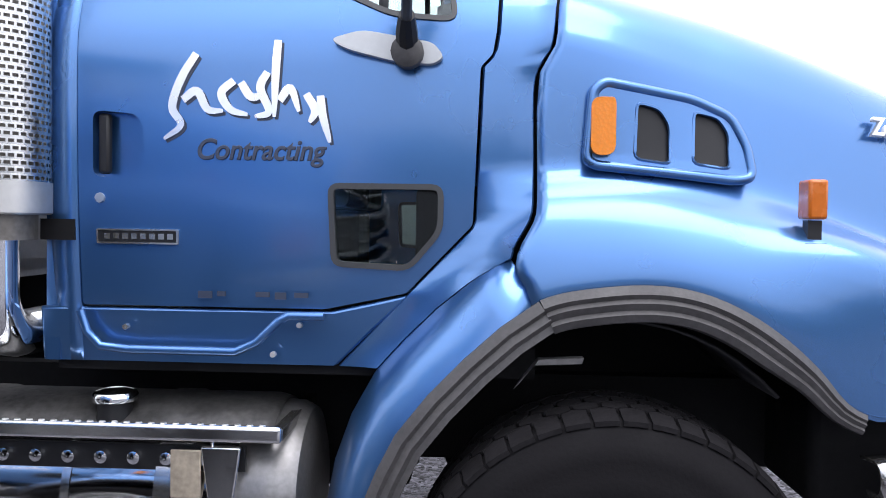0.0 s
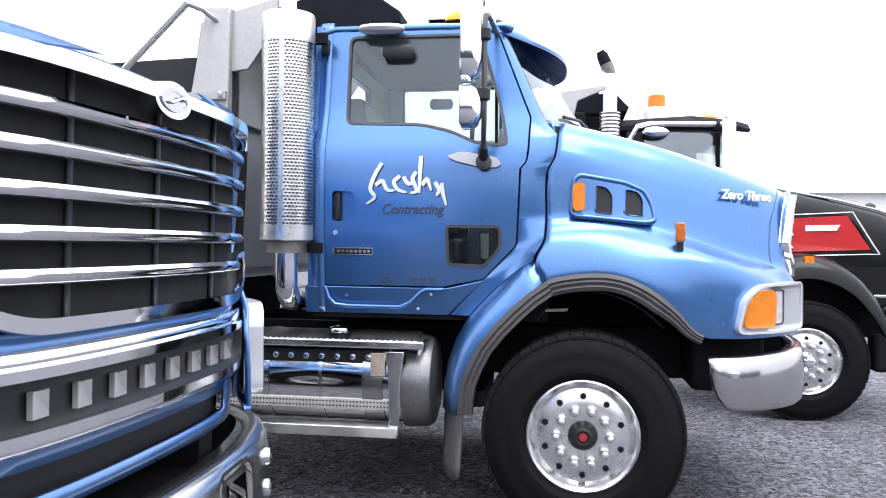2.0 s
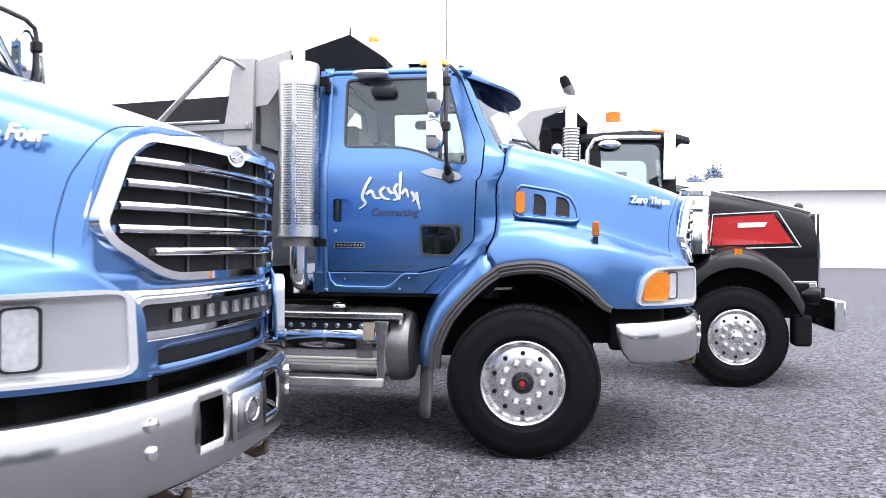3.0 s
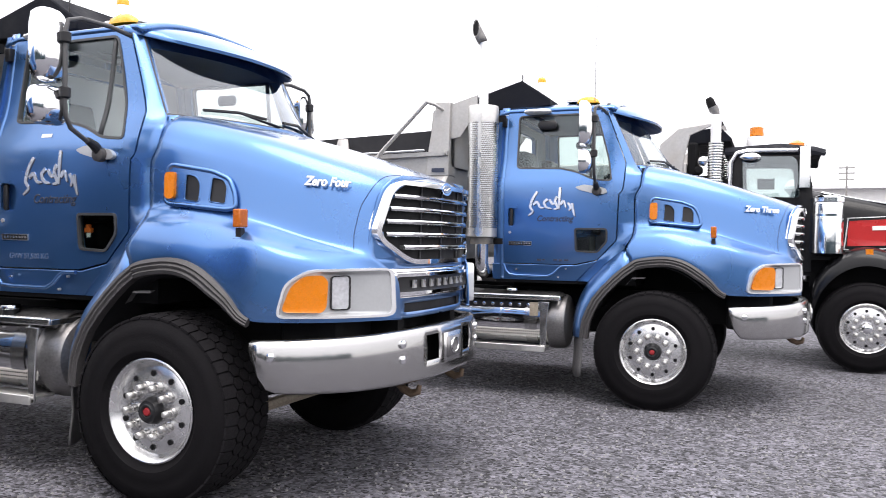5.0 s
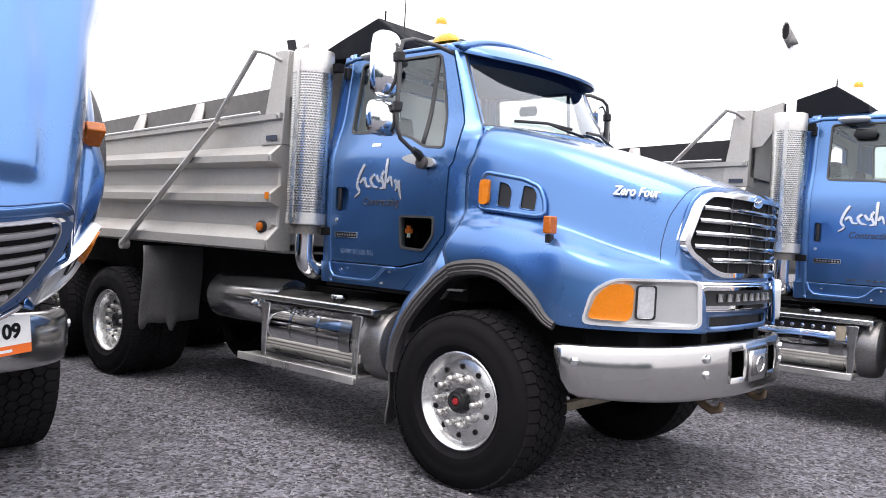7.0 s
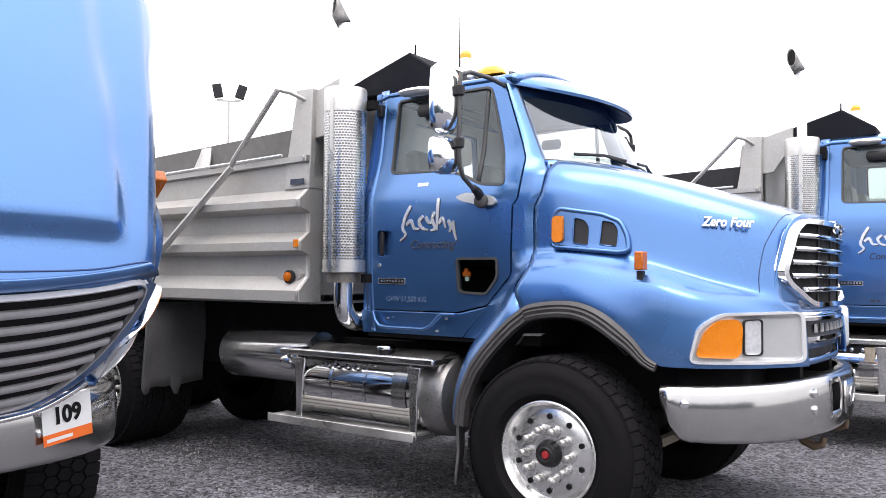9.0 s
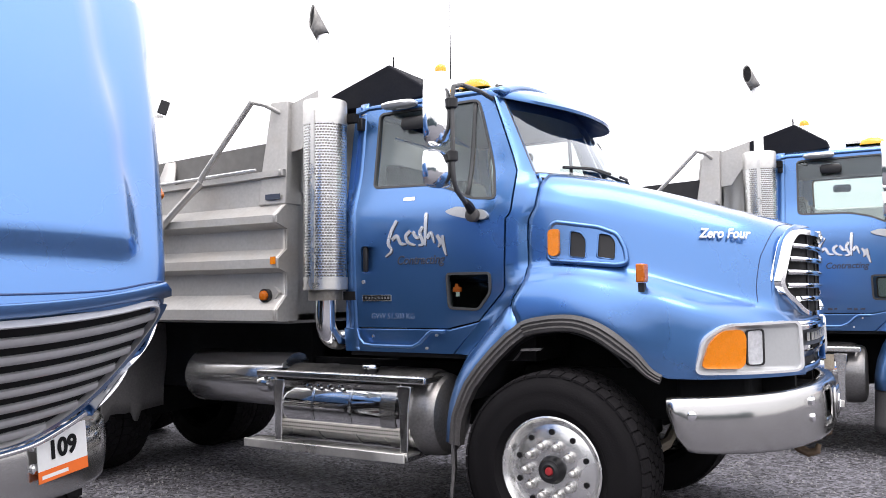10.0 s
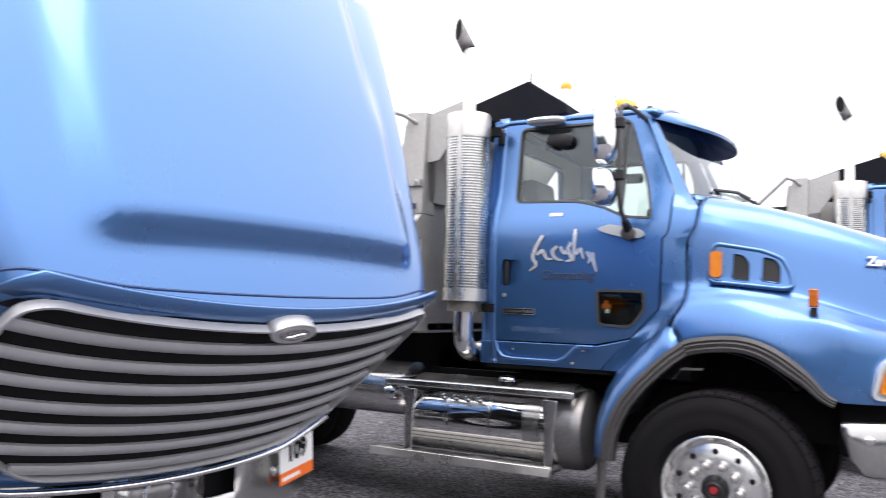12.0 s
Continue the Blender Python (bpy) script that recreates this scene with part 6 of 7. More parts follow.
# ---- ground ----
def gravel_material():
    m = material("grey_gravel", (0.079, 0.077, 0.089), 0.9, vary=0.38, scale=1.2, fine=9.0)
    nt = m.node_tree
    b = nt.nodes["Principled BSDF"]
    co = nt.nodes.new("ShaderNodeTexCoord")
    v = nt.nodes.new("ShaderNodeTexVoronoi")
    v.inputs["Scale"].default_value = 44
    nt.links.new(co.outputs["Object"], v.inputs["Vector"])
    mr = nt.nodes.new("ShaderNodeMapRange")
    mr.inputs["To Min"].default_value, mr.inputs["To Max"].default_value = 0.05, 2.3
    sep = nt.nodes.new("ShaderNodeSeparateColor")
    nt.links.new(v.outputs["Color"], sep.inputs["Color"])
    nt.links.new(sep.outputs["Red"], mr.inputs["Value"])
    mul = nt.nodes.new("ShaderNodeMix")
    mul.data_type, mul.blend_type = "RGBA", "MULTIPLY"
    mul.inputs["Factor"].default_value = 1
    src = b.inputs["Base Color"].links[0].from_socket
    nt.links.new(src, mul.inputs["A"])
    nt.links.new(mr.outputs["Result"], mul.inputs["B"])
    nt.links.new(mul.outputs["Result"], b.inputs["Base Color"])
    v2 = nt.nodes.new("ShaderNodeTexVoronoi")
    v2.inputs["Scale"].default_value = 15
    nt.links.new(co.outputs["Object"], v2.inputs["Vector"])
    sep2, mr2 = nt.nodes.new("ShaderNodeSeparateColor"), nt.nodes.new("ShaderNodeMapRange")
    mr2.inputs["To Min"].default_value, mr2.inputs["To Max"].default_value = 0.72, 1.3
    nt.links.new(v2.outputs["Color"], sep2.inputs["Color"])
    nt.links.new(sep2.outputs["Green"], mr2.inputs["Value"])
    mul2 = nt.nodes.new("ShaderNodeMix")
    mul2.data_type, mul2.blend_type = "RGBA", "MULTIPLY"
    mul2.inputs["Factor"].default_value = 1
    nt.links.new(mul.outputs["Result"], mul2.inputs["A"])
    nt.links.new(mr2.outputs["Result"], mul2.inputs["B"])
    nt.links.new(mul2.outputs["Result"], b.inputs["Base Color"])
    bp = nt.nodes.new("ShaderNodeBump")
    bp.inputs["Strength"].default_value, bp.inputs["Distance"].default_value = 0.9, 0.012
    bp.invert = True
    nt.links.new(v.outputs["Distance"], bp.inputs["Height"])
    nt.links.new(bp.outputs["Normal"], b.inputs["Normal"])
    return m


GRAVEL = gravel_material()
bm = bmesh.new()
xs = [-900, -200, -60] + frange(-24, 16, 40) + [60, 200, 900]
ys = [-900, -200, -60] + frange(-22, 12, 34) + [60, 200, 900]
vv = [[bm.verts.new((x, y, 0.006 * noise.noise((x * 0.7, y * 0.7, 0)) - 0.004)) for y in ys] for x in xs]
for i in range(len(xs) - 1):
    for j in range(len(ys) - 1):
        bm.faces.new((vv[i][j], vv[i + 1][j], vv[i + 1][j + 1], vv[i][j + 1]))
ground = tagged(new("ground", finish(bm, "ground", GRAVEL)), "grey crushed gravel yard", "ground", kind="structure")

STONE = material("gravel_stone", (0.22, 0.218, 0.215), 0.85, vary=0.5, scale=14, fine=60)
rng = random.Random(5)
verts, faces = [], []
for k in range(15000):
    x, y = rng.uniform(-6.5, 6.5), rng.uniform(-8.5, 1.5)
    s = rng.choice((0.005, 0.007, 0.009, 0.013))
    a = rng.uniform(0, 6.28)
    n = len(verts)
    for i in range(4):
        t = a + i * 1.57 + rng.uniform(-0.4, 0.4)
        verts.append((x + s * math.cos(t), y + s * math.sin(t), -0.004))
    verts.append((x + rng.uniform(-0.3, 0.3) * s, y + rng.uniform(-0.3, 0.3) * s, s * rng.uniform(0.5, 1.0)))
    faces += [(n, n + 1, n + 4), (n + 1, n + 2, n + 4), (n + 2, n + 3, n + 4), (n + 3, n, n + 4)]
me = bpy.data.meshes.new("gravel")
me.from_pydata(verts, [], faces)
me.materials.append(STONE)
tagged(new("gravel", me), "loose grey stones on the yard", "gravel", kind="stuff")

# ---- the blue trucks ----
GROUP = "blue dump trucks parked in a row"
truck_a = build_truck()
tagged(truck_a, "blue dump truck with grey ribbed box, parked on gravel", "truck", GROUP)
bm = bmesh.new()
tube(bm, [(-0.56, -1.25, 2.85), (-0.56, -1.25, 3.2), (-0.55, -1.26, 3.75)], [0.005, 0.0025, 0.0014], 6)
part("aerial", bm, PLASTIC, truck_a, "thin whip aerial on the mirror arm")
B_POSE = pose(-2.294, -3.948, 0.0, 0, 0, -1.02)
C_POSE = pose(-5.058, -7.790, 0.0, 0, 0, -8.54)
truck_b = tagged(copy_thing(truck_a, B_POSE), "blue dump truck with an amber toy behind its peep window")
for o in [o for o in truck_b.children if o.name.split(".")[0] in ("lamp_rail", "strap_plate")] + [o for o in truck_b.children if o.name.split(".")[0] == "step_lamp" and min(v.co.x for v in o.data.vertices) > -1.55]:
    bpy.data.objects.remove(o)
for o in truck_a.children_recursive:
    if o.name.split(".")[0] == "side_board":
        o.data = o.data.copy()
        o.data.materials[0] = BOARDBLACK
        tagged(o, "black-stained side board")
for o in truck_b.children:
    if o.name.split(".")[0] in ("exhaust_pipe", "exhaust_tip", "exhaust_mouth"):
        o.location.z -= 0.17
    elif o.name.split(".")[0] == "aerial":
        o.location = (-0.04, 0.0, 0.0)
truck_c = tagged(build_truck(True), "blue dump truck with its wide-grilled hood tilted open", "truck", GROUP)
truck_c.matrix_basis = C_POSE
hood_c = next(o for o in truck_c.children if o.name.startswith("hood"))
hood_c.matrix_basis = Matrix.Translation((1.2, 0, 1.01)) @ Matrix.Rotation(radians(51), 4, "Y") @ Matrix.Translation((-1.2, 0, -0.95))


def find(truck, name):
    return next(o for o in truck.children_recursive if o.name.split(".")[0] == name)


def hood_text(truck, text):
    m = Matrix(((0.955, 0.0, 0.29, 0.77), (0.296, 0.3, -0.93, -0.832), (-0.03, 0.955, 0.2, 1.842), (0, 0, 0, 1)))
    writing("hood_name", text, 0.078, WHITE, find(truck, "hood"), m, 0.2, "white script name on the hood side", 0.006, 0.8, 0.0, 0.0025)


hood_text(truck_a, "Zero Three")
hood_text(truck_b, "Zero Four")
writing("weight_mark", "GVW 51,500 KG", 0.052, FADETEXT, find(truck_b, "door"), Matrix(((1, 0, 0, -1.38), (0, 0, -1, -1.0), (0, 1, 0, 1.375), (0, 0, 0, 1))), 0, "faded weight lettering", 0.001, 0.95)
for i, w in enumerate((0.05, 0.03, 0.0, 0.05, 0.04, 0.05)):
    if w:
        bm = bmesh.new()
        box(bm, -1.16 + i * 0.055, -1.16 + i * 0.055 + w * 0.8, -0.999, -0.994, 1.342 + 0.006 * (i % 2), 1.362)
        part("weight_mark", bm, DARKTEXT, find(truck_a, "door"), "worn dark lettering")
bm = bmesh.new()
grid(bm, [[(x, -cab_y(z) - 0.003, z) for x in (-1.13, -1.04)] for z in (2.16, 2.172, 2.184)])
part("sticker", bm, PAPER, find(truck_b, "door"), "small white sticker under the window")
# small toy behind the peep window of the middle truck
bm = bmesh.new()
box(bm, -0.755, -0.7, -0.975, -0.955, 1.55, 1.58)
box(bm, -0.74, -0.718, -0.975, -0.955, 1.58, 1.602)
toy = part("dash_toy", bm, ORANGE, find(truck_b, "door"), "small orange thing behind the glass")
bm = bmesh.new()
box(bm, -0.732, -0.706, -0.978, -0.97, 1.52, 1.548)
part("dash_tag", bm, PAPER, find(truck_b, "door"))
# card on the bumper of the open truck
card = empty("number_card")
tagged(card, "white card with black numbers and an orange foot on a bumper", "sign")
card.matrix_basis = C_POSE @ pose(1.30, 0.72, 0.9, 0, -6, 104)
bm = bmesh.new()
box(bm, -0.125, 0.125, -0.004, 0.0, -0.06, 0.095)
part("sheet", bm, PAPER, card)
bm = bmesh.new()
box(bm, -0.125, 0.125, -0.004, 0.0, -0.11, -0.06)
part("foot_band", bm, ORANGE, card, "orange printed band")
bm = bmesh.new()
box(bm, -0.11, 0.02, -0.006, -0.004, -0.095, -0.08)
part("foot_print", bm, PAPER, card)
writing("number", "109", 0.105, BLACK, card, Matrix(((1, 0, 0, -0.075), (0, 0, -1, -0.0075), (0, 1, 0, -0.02), (0, 0, 0, 1))), 0, "black figures", 0.001, 0.92, 0.004)
# ---- the black and red truck beyond ----
def build_black_truck():
    t = empty("black_truck")
    m = 1
    for x, z, ms in ((0, 0.53, FRONT_WHEEL),):
        for s in (1, -1):
            put_wheel(ms, t, Matrix.Translation((x, -s * 1.17, 0.535)) @ pose(0, 0, 0, 0, 0, 0 if s > 0 else 180), red=False, bright=True, label="front wheel with a polished rim and chrome hub")
    for x in (-4.9, -6.25):
        for s in (1, -1):
            put_wheel(REAR_WHEEL, t, Matrix.Translation((x, -s * 1.14, 0.525)) @ pose(0, 0, 0, 0, 0, 0 if s > 0 else 180), deep=True, twin=True, red=False)
    bm = bmesh.new()
    box(bm, -7.2, 1.1, -0.45, 0.45, 0.7, 1.05)
    part("chassis", bm, BLACK, t)
    bm = bmesh.new()
    box(bm, -0.62, 0.95, -0.74, 0.74, 1.0, 1.4)
    part("inner_fender", bm, BLACK, t)
    # long square hood with a sloping top
    bm = bmesh.new()
    rows = []
    for x, zt, w in ((-0.62, 2.26, 0.8), (-0.3, 2.2, 0.79), (0.4, 2.06, 0.72), (0.8, 1.97, 0.64), (0.93, 1.93, 0.6), (0.98, 1.88, 0.58)):
        rows.append([(x, -w, 1.35), (x, -w, zt - 0.25), (x, -w + 0.03, zt - 0.1), (x, -w + 0.13, zt - 0.02), (x, 0, zt + 0.03), (x, w - 0.13, zt - 0.02), (x, w - 0.03, zt - 0.1), (x, w, zt - 0.25), (x, w, 1.35)])
    grid(bm, rows, True, True)
    part("hood", bm, BLACKPAINT, t, "black square hood", angle=40)
    for s in (1, -1):
        # bright tube along the hood's upper shoulder
        bm = bmesh.new()
        tube(bm, [(x, -s * (w - 0.12), zt - 0.012) for x, zt, w in ((-0.5, 2.235, 0.79), (-0.1, 2.15, 0.76), (0.4, 2.06, 0.72), (0.8, 1.97, 0.64), (0.93, 1.93, 0.6))], 0.011, 6)
        part("hood_hinge", bm, CHROME, t, "bright strip along the hood")
        bm = bmesh.new()
        box(bm, 0.62, 0.86, -s * 0.98 - 0.03, -s * 0.98 + 0.03, 1.12, 1.15)
        box(bm, 0.78, 0.86, -s * 0.98 - 0.04, -s * 0.98 + 0.04, 1.0, 1.13)
        bevel(part("lamp_bracket", bm, ALLOY, t, "bright head lamp bracket"), 0.008)
        bm = bmesh.new()
        drum(bm, (0.78, -s * 0.98, 1.0), "x", [(-0.08, 0.05), (0.02, 0.1), (0.1, 0.105), (0.11, 0.09)], 18)
        part("head_lamp", bm, BLACKPAINT, t, "black head lamp pod")
        bm = bmesh.new()
        box(bm, 0.62, 0.81, -s * 0.95 - 0.12, -s * 0.95 + 0.12, 0.44, 0.78)
        bevel(part("front_mud_guard", bm, BLACK, t), 0.04, 3)
    bm = bmesh.new()
    drum(bm, (0.92, 0, 0), "z", [(1.95, 0.03), (1.99, 0.055), (2.03, 0.05), (2.05, 0.02)], 14)
    part("hood_ornament", bm, TRIM, t)
    bm = bmesh.new()
    plate(bm, dense([(-0.18, 1.85), (0.47, 1.89), (0.69, 1.565), (-0.22, 1.53)], 0.1), lambda u, v, d: (u, -(0.785 - 0.05 * max(0, u + 0.3) - 0.04 * max(0, u) - d), v), 0.02)
    part("red_panel", bm, REDPAINT, t, "red flash on the hood side")
    bm = bmesh.new()
    band(bm, dense([(-0.2, 1.89), (0.52, 1.93), (0.78, 1.52), (-0.24, 1.485)], 0.1), lambda u, v, d: (u, -(0.787 - 0.05 * max(0, u + 0.3) - 0.04 * max(0, u) - d), v), 0.011, 0.015, 0.004)
    part("white_stripe", bm, WHITE, t, "white pinstripe round the red flash")
    bm = bmesh.new()
    plate(bm, [(0.08, 1.735), (0.37, 1.745), (0.4, 1.8), (0.08, 1.79)], lambda u, v, d: (u, -(0.768 - 0.04 * u - d), v), 0.02)
    part("hood_badge", bm, WHITE, t, "pale maker's badge on the red flash")
    bm = bmesh.new()
    box(bm, 0.95, 1.02, -0.58, 0.58, 1.05, 1.92)
    bevel(part("grille_shell", bm, CHROME, t, "upright chrome grille shell"), 0.02, 3)
    bm = bmesh.new()
    box(bm, 1.0, 1.12, -1.15, 1.15, 0.62, 0.95)
    bevel(part("bumper", bm, CHROME, t, "square chrome bumper"), 0.02, 3)
    for s in (1, -1):
        bm = bmesh.new()
        path = [(-0.62, 0.62), (-0.6, 0.85), (-0.5, 1.08), (-0.3, 1.28), (-0.05, 1.37), (0.2, 1.34), (0.42, 1.22), (0.58, 1.04), (0.68, 0.88), (0.7, 0.84)]
        rows = []
        for q in frange(0, len(path) - 1, 36):
            x, z = (spline(q, list(range(len(path))), [p[i] for p in path]) for i in (0, 1))
            k = 1.0 + 0.1 * smooth((z - 0.9) * 5)
            rows.append([(x, -s * 0.74, z + 0.16), (x, -s * 1.0, z + 0.14), (x * 1.02, -s * 1.1, z + 0.1), (x, -s * 1.165, z + 0.02), (x * 0.96, -s * 1.175, z - 0.07 * k), (x * 0.95, -s * 1.14, z - 0.08 * k)])
        grid(bm, rows)
        solid(part("fender", bm, BLACKPAINT, t, "black swept front fender", angle=50), 0.015)
        bm = bmesh.new()
        drum(bm, (-0.45, -s * 0.98, 0), "z", [(1.4, 0.1), (1.42, 0.15), (1.44, 0.19), (2.05, 0.19), (2.07, 0.185), (2.08, 0.2), (2.13, 0.2), (2.16, 0.12)], 24)
        drum(bm, (-0.45, -s * 0.98, 0), "z", [(1.55, 0.195), (1.58, 0.195)], 24)
        drum(bm, (-0.45, -s * 0.98, 0), "z", [(1.9, 0.195), (1.93, 0.195)], 24)
        part("air_cleaner", bm, CHROME, t, "chrome air cleaner canister", angle=40)
        bm = bmesh.new()
        box(bm, -0.02, 0.06, -s * 1.1 - 0.03, -s * 1.1 + 0.03, 1.42, 1.5)
        part("fender_lamp", bm, AMBER, t)
        # exhaust
        bm = bmesh.new()
        cx, cy = -1.79, -s * 1.0
        prof = []
        for j in range(32):
            prof += [(1.75 + j * 0.035 + d, r) for d, r in ((0, 0.09), (0.012, 0.1), (0.022, 0.1))]
        drum(bm, (cx, cy, 0), "z", prof, 18)
        part("stack_guard", bm, GUARD, t, "ribbed chrome exhaust guard")
        bm = bmesh.new()
        tube(bm, [(cx, cy, 1.6), (cx, cy, 3.16), (cx - 0.02, cy, 3.26)], 0.066, 16)
        part("exhaust_pipe", bm, PIPE, t, "chrome exhaust pipe, its glare painted white", angle=50)
        bm = bmesh.new()
        tube(bm, [(cx - 0.005, cy, 3.2), (cx - 0.02, cy - s * 0.01, 3.27), (cx - 0.045, cy - s * 0.02, 3.33)], 0.062, 16)
        part("exhaust_tip", bm, TIP, t, "sooty grey exhaust tip")
        bm = bmesh.new()
        tube(bm, [(cx - 0.045, cy - s * 0.02, 3.32), (cx - 0.08, cy - s * 0.03, 3.4), (cx - 0.1, cy - s * 0.045, 3.44)], [0.058, 0.055, 0.036], 16)
        part("exhaust_mouth", bm, BLACK, t, "black exhaust mouth")
        # cab side with its window and chrome frame
        bm = bmesh.new()
        win = rounded([(-1.46, 2.14), (-0.75, 2.12), (-0.78, 2.62), (-0.84, 2.69), (-1.48, 2.7)], 0.06)
        plate(bm, [(-1.62, 1.2), (-0.62, 1.2), (-0.62, 2.3), (-0.72, 2.76), (-1.62, 2.76)], lambda u, v, d, s=s: (u, -s * (0.93 - 0.05 * max(0, v - 2.2) - d), v), 0.04, [win])
        part("cab_side", bm, BLACKPAINT, t, "black cab side")
        bm = bmesh.new()
        band(bm, win, lambda u, v, d, s=s: (u, -s * (0.935 - 0.05 * max(0, v - 2.2) - d), v), 0.02, 0.03, 0.004)
        part("window_frame", bm, BLACKPAINT, t)
        bm = bmesh.new()
        plate(bm, win, lambda u, v, d, s=s: (u, -s * (0.91 - d), v), 0.004)
        pane = part("window_pane", bm, SHIELD, t)
        pane.visible_shadow = False
        bm = bmesh.new()
        tube(bm, [(-1.62, -s * 1.0, 1.5), (-1.6, -s * 1.0, 2.6), (-1.53, -s * 0.98, 2.72), (-1.4, -s * 0.96, 2.75), (-0.8, -s * 0.96, 2.74)], 0.03, 10)
        part("grab_rail", bm, CHROME, t, angle=50)
        bm = bmesh.new()
        box(bm, -0.78, -0.66, -s * 1.16 - 0.05, -s * 1.16 + 0.05, 2.25, 2.76)
        tube(bm, [(-0.7, -s * 0.9, 2.3), (-0.72, -s * 1.16, 2.26), (-0.72, -s * 1.16, 2.8), (-0.7, -s * 0.9, 2.78)], 0.015, 8)
        bevel(part("mirror", bm, CHROME, t, "tall chrome mirror"), 0.02, 3)
    bm = bmesh.new()
    box(bm, -1.65, -0.62, -0.9, 0.9, 1.15, 1.22)
    box(bm, -1.66, -1.62, -0.9, 0.9, 1.2, 2.2)
    part("cab_floor", bm, BLACK, t)
    bm = bmesh.new()
    grid(bm, [[(-1.68, y, 2.74 + k), (-1.0, y, 2.78 + k), (-0.6, y, 2.73 + k), (-0.47, y, 2.69 + k), (-0.49, y, 2.665 + k), (-0.7, y, 2.69 + k), (-1.68, y, 2.7)] for y, k in ((-0.93, 0), (-0.8, 0.07), (0, 0.1), (0.8, 0.07), (0.93, 0))], True, True)
    part("roof", bm, TARP, t, "black roof with a short visor", angle=40)
    bm = bmesh.new()
    sheet(bm, frange(-0.85, 0.85, 6), [0.0, 1.0], lambda u, v, d: (-0.62 - 0.1 * v, u, 2.24 + 0.48 * v))
    sh = part("windscreen", bm, SHIELD, t)
    sh.visible_shadow = False
    bm = bmesh.new()
    box(bm, -1.3, -1.06, 0.86, 0.885, 2.36, 2.52)
    part("window_sign", bm, TANKEND, t, "dark grey card at the far window")
    bm = bmesh.new()
    grid(bm, [[(-1.36 + 0.13 * r * math.cos(q), -1.02 - d, 2.66 + 0.055 * r * math.sin(q)) for q in frange(0, 2 * math.pi, 18)[:-1]] for d, r in ((0.0, 0.9), (0.02, 1.0), (0.05, 0.8), (0.065, 0.3))], True, True)
    part("door_mirror", bm, CHROME, t, "small oval chrome mirror over the door", angle=60)
    bm = bmesh.new()
    drum(bm, (-1.3, -0.5, 0), "z", [(2.84, 0.13), (2.86, 0.13), (2.98, 0.12), (2.99, 0.05)], 16)
    part("beacon_base", bm, PAPER, t, "white beacon base")
    bm = bmesh.new()
    drum(bm, (-1.3, -0.5, 0), "z", [(2.99, 0.09), (3.1, 0.085), (3.12, 0.03)], 16)
    part("beacon", bm, AMBER, t, "orange beacon")
    bm = bmesh.new()
    drum(bm, (-0.8, -0.45, 0), "z", [(2.8, 0.12), (2.88, 0.11), (2.92, 0.04)], 14)
    part("roof_lamp", bm, AMBER, t, "amber roof lamp")
    # grey box behind
    bm = bmesh.new()
    box(bm, -7.3, -2.15, -1.1, 1.1, 1.35, 2.6)
    bevel(part("dump_box", bm, BOXGREY, t, "pale grey dump box"), 0.02)
    for s in (1, -1):
        bm = bmesh.new()
        plate(bm, [(-2.48, 1.5), (-2.48, 2.84), (-2.25, 3.04), (-1.84, 3.1), (-1.84, 3.06), (-2.1, 2.95), (-2.18, 2.6), (-2.2, 1.5)], lambda u, v, d, s=s: (u, -s * (1.16 - d), v), 0.05)
        bevel(part("head_post", bm, BOXGREY, t, "pale grey post and shield side of the box"), 0.01)
    bm = bmesh.new()
    grid(bm, [[(-2.2, y, 2.86), (-1.62, y, 2.9), (-1.6, y, 2.93), (-1.74, y, 3.08), (-2.2, y, 3.03)] for y in (-0.86, 0.86)], True, True)
    part("cab_shield", bm, TARP, t, "black cab shield over the gear")
    bm = bmesh.new()
    box(bm, -2.15, -1.66, -0.95, 0.6, 1.4, 2.42)
    box(bm, -2.15, -2.02, -0.95, -0.6, 2.42, 2.88)
    drum(bm, (-2.0, -0.98, 2.5), "y", [(-0.05, 0.06), (0.05, 0.06)], 14)
    drum(bm, (-1.93, -0.96, 2.36), "x", [(-0.12, 0.07), (0.1, 0.07)], 14)
    bevel(part("gear_frame", bm, BLACK, t, "dark gear behind the cab"), 0.03)
    bm = bmesh.new()
    drum(bm, (-1.95, -1.0, 2.62), "y", [(-0.06, 0.03), (-0.04, 0.06), (0.05, 0.06)], 14)
    part("gear_fitting", bm, CHROME, t, "chrome fitting behind the cab", angle=40)
    return t


black_truck = tagged(build_black_truck(), "black truck with a red hood flash and chrome trim", "truck")
black_truck.matrix_basis = pose(2.129, 3.351, 0.0, 0, 0, -0.51)

# ---- far things: shed, poles, floodlights, trees ----
SHEDWALL = material("pale_shed_wall", (0.78, 0.77, 0.75), 0.8, vary=0.06, scale=0.3, fine=4)
SHEDROOF = material("pale_shed_roof", (0.76, 0.76, 0.77), 0.5, vary=0.05, scale=0.2, fine=3)
# pole grey is lifted to paint in distance haze
POLE = material("haze_greyed_pole_wood", (0.26, 0.25, 0.24), 0.85, vary=0.25)
LEAF = material("far_leaves", (0.13, 0.18, 0.2), 0.8, vary=0.4, scale=0.6, fine=3)
# bluish distance haze is mixed into this leaf colour
HAZELEAF = material("haze_tinted_leaves", (0.16, 0.21, 0.28), 0.8, vary=0.4, scale=0.6, fine=3)

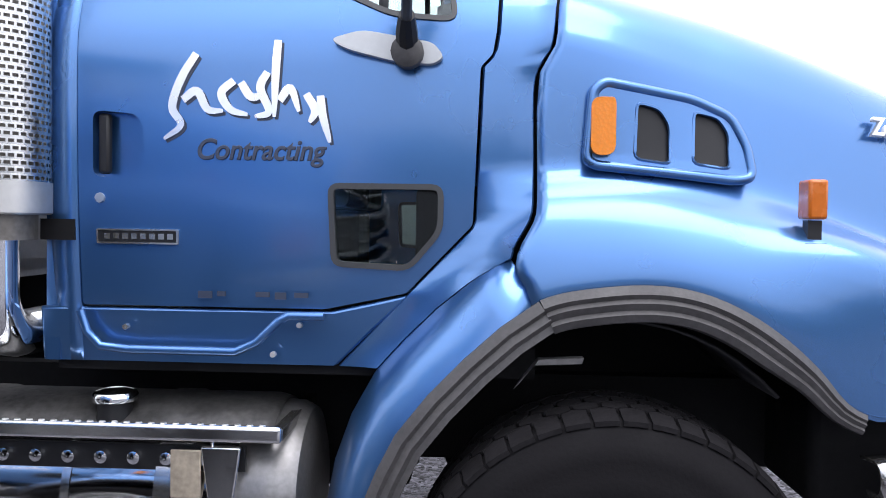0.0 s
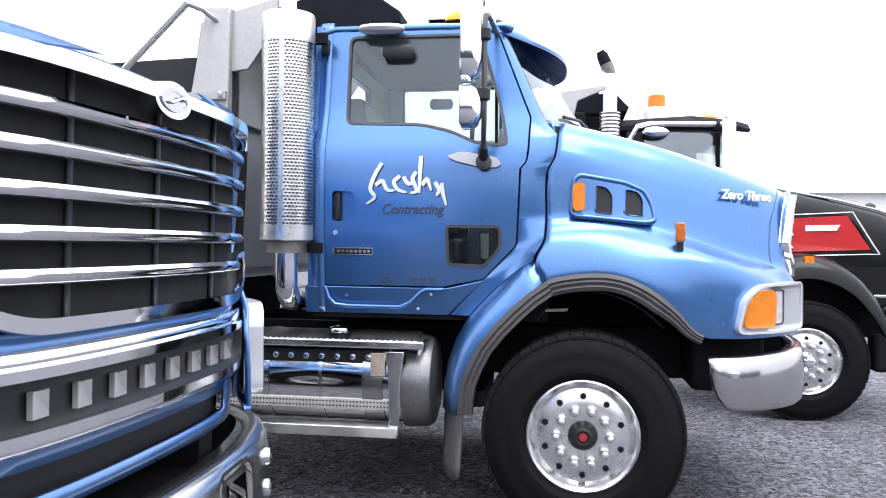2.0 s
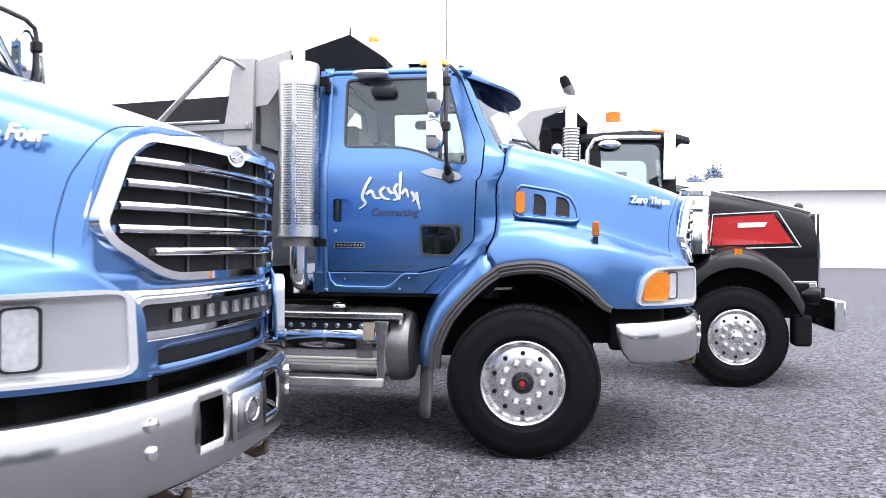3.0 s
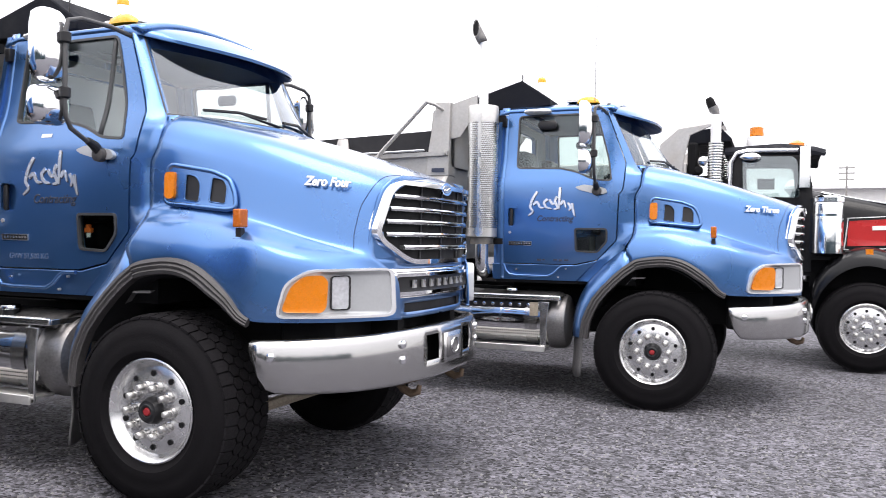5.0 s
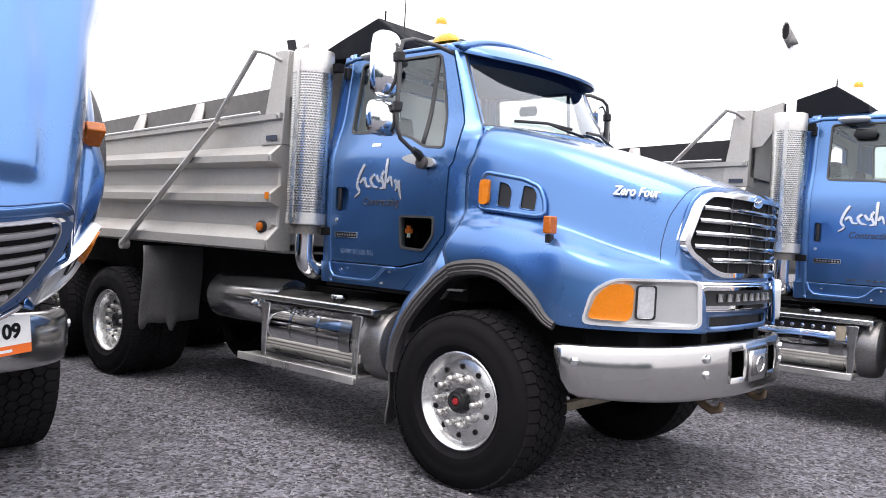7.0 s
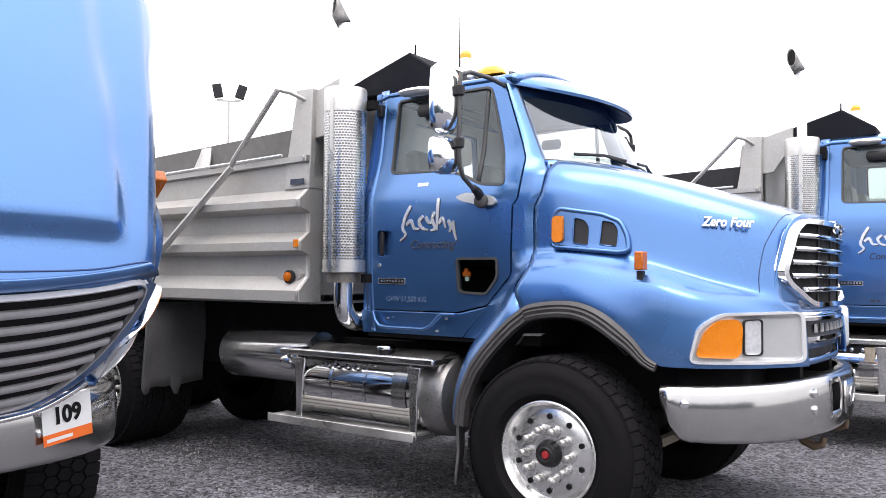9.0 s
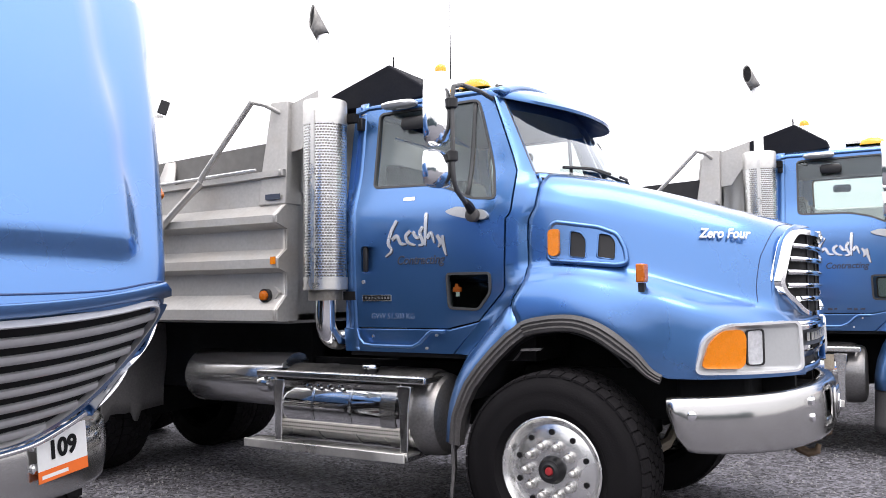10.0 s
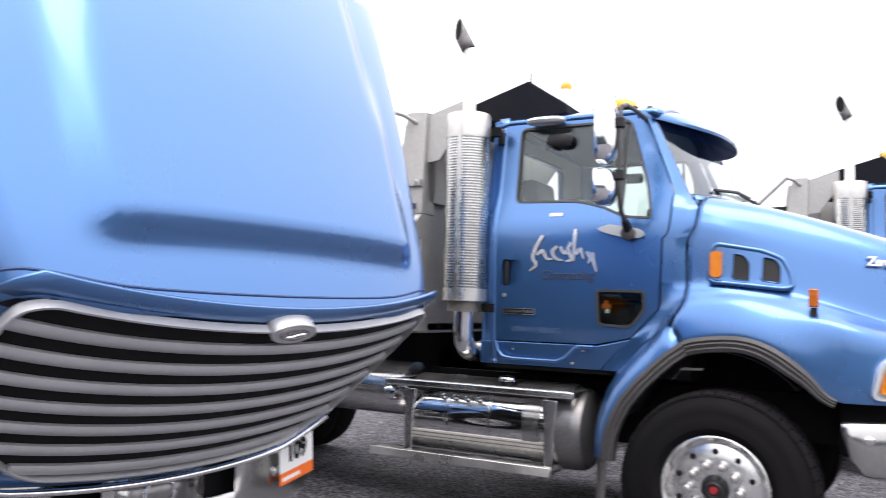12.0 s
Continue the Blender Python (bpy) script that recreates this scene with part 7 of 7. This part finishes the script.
shed = tagged(empty("storage_shed"), "long pale low storage shed", "building")
shed.matrix_basis = pose(3, 58, 0, 0, 0, -4)
bm = bmesh.new()
box(bm, 0, 60, 0, 18, 0, 5.9)
part("wall", bm, SHEDWALL, shed)
bm = bmesh.new()
grid(bm, [[(x, -0.6, 5.9), (x, 9, 7.1), (x, 18.6, 5.9), (x, 18.6, 5.7), (x, -0.6, 5.7)] for x in (-0.6, 60.6)], True, True)
part("roof", bm, SHEDROOF, shed)
hall = tagged(empty("storage_hall"), "taller pale flat-roofed hall behind the shed", "building")
hall.matrix_basis = pose(13.0, 70.0, 0, 0, 0, -4)
bm = bmesh.new()
box(bm, 0, 50, 0, 7, 0, 7.4)
part("wall", bm, SHEDWALL, hall)
bm = bmesh.new()
box(bm, -0.25, 50.25, -0.25, 7.25, 7.4, 7.7)
part("roof", bm, SHEDROOF, hall)
for i in range(5):
    bm = bmesh.new()
    box(bm, 8 + i * 10, 12 + i * 10, -0.06, 0.0, 0, 4)
    part("door", bm, SHEDROOF, shed)


def utility_pole(x, y, h):
    p = tagged(empty("utility_pole"), "wooden utility pole with crossarms", "pole", "far utility poles")
    p.matrix_basis = pose(x, y, 0)
    bm = bmesh.new()
    drum(bm, (0, 0, 0), "z", [(0, 0.1), (h, 0.05)], 10)
    part("post", bm, POLE, p)
    for dz in (0.12, 0.48, 0.92):
        bm = bmesh.new()
        box(bm, -0.5, 0.5, -0.06, 0.06, h - dz - 0.035, h - dz + 0.035)
        part("crossarm", bm, POLE, p)
    return p


utility_pole(6.2, 52.9, 6.95)
light = tagged(empty("floodlight_mast"), "slim pale mast with two splayed grey floodlights", "street lamp")
light.matrix_basis = pose(-42.0, 26.4, 0, 0, 0, 48)
bm = bmesh.new()
drum(bm, (0, 0, 0), "z", [(0, 0.11), (13.0, 0.05)], 10)
part("mast", bm, BOXGREY, light)
bm = bmesh.new()
box(bm, -0.75, 0.75, -0.04, 0.04, 12.95, 13.03)
part("crossarm", bm, BOXGREY, light)
for sx in (-1, 1):
    bm = bmesh.new()
    box(bm, -0.29, 0.29, -0.16, 0.1, 0.16, 1.05)
    box(bm, -0.24, 0.24, 0.1, 0.2, 0.25, 0.95)
    bm.transform(Matrix.Translation((sx * 0.6, 0, 13.03)) @ Matrix.Rotation(radians(12 * (-1 if sx < 0 else 1.4)), 4, "Y"))
    head = part("floodlight", bm, BOARDBLACK, light, "dark grey floodlight head")
    bevel(head, 0.04)
    bm = bmesh.new()
    box(bm, sx * 0.55 - 0.2, sx * 0.55 + 0.2, -0.02, 0.02, 13.02, 13.1)
    box(bm, sx * 0.57 - 0.03, sx * 0.57 + 0.03, -0.03, 0.03, 13.02, 13.26)
    part("lamp_yoke", bm, BOXGREY, light)

rng = random.Random(11)
for k in range(2):
    tree = tagged(empty("tree"), "far leafy tree behind the shed", "tree", "far trees")
    tree.matrix_basis = pose(13.0 + k * 2.3, 80 + 2 * k, 0)
    h = 9.3 + 1.3 * k
    bm = bmesh.new()
    drum(bm, (0, 0, 0), "z", [(0, 0.3), (h * 0.8, 0.1)], 8)
    part("trunk", bm, POLE, tree)
    verts, faces = [], []
    for i in range(3600):
        a, e, r = rng.uniform(0, 6.28), rng.uniform(-0.6, 1.5), rng.uniform(0.35, 1.0)
        r *= 0.82 + 0.36 * noise.noise((2.2 * math.cos(a), 2.2 * math.sin(a), 2.4 * e + 7 * k))
        c = Vector((1.7 * r * math.cos(a) * math.cos(e), 1.7 * r * math.sin(a) * math.cos(e), h * 0.66 + h * 0.32 * r * math.sin(e)))
        u = Vector((rng.uniform(-1, 1), rng.uniform(-1, 1), rng.uniform(-1, 1))).normalized() * 0.13
        w = u.orthogonal().normalized() * 0.1
        n = len(verts)
        verts += [c - u, c + w, c + u, c - w]
        faces.append((n, n + 1, n + 2, n + 3))
    me = bpy.data.meshes.new("crown")
    me.from_pydata(verts, [], faces)
    me.materials.append(HAZELEAF)
    o = new("crown", me)
    o.parent = tree

# ---- unseen tree belt, added to darken what paint and chrome mirror ----
rng = random.Random(23)
verts, faces = [], []
for k in range(9000):
    a = rng.uniform(math.radians(195), math.radians(345))
    d = rng.uniform(36, 44)
    top = 5.0 + 1.6 * noise.noise((a * 9, 0, 0)) + 1.2 * noise.noise((a * 31, 3, 0))
    c = Vector((d * math.cos(a), -6 + d * math.sin(a), rng.uniform(0, 1) ** 0.8 * top))
    u = Vector((rng.uniform(-1, 1), rng.uniform(-1, 1), rng.uniform(-1, 1))).normalized() * rng.uniform(0.5, 1.0)
    w = u.orthogonal().normalized() * 0.6
    n = len(verts)
    verts += [c - u, c + w, c + u, c - w]
    faces.append((n, n + 1, n + 2, n + 3))
me = bpy.data.meshes.new("woods")
me.from_pydata(verts, [], faces)
me.materials.append(LEAF)
tagged(new("woods", me), "unseen leafy belt added to darken reflections", "woods", kind="stuff")
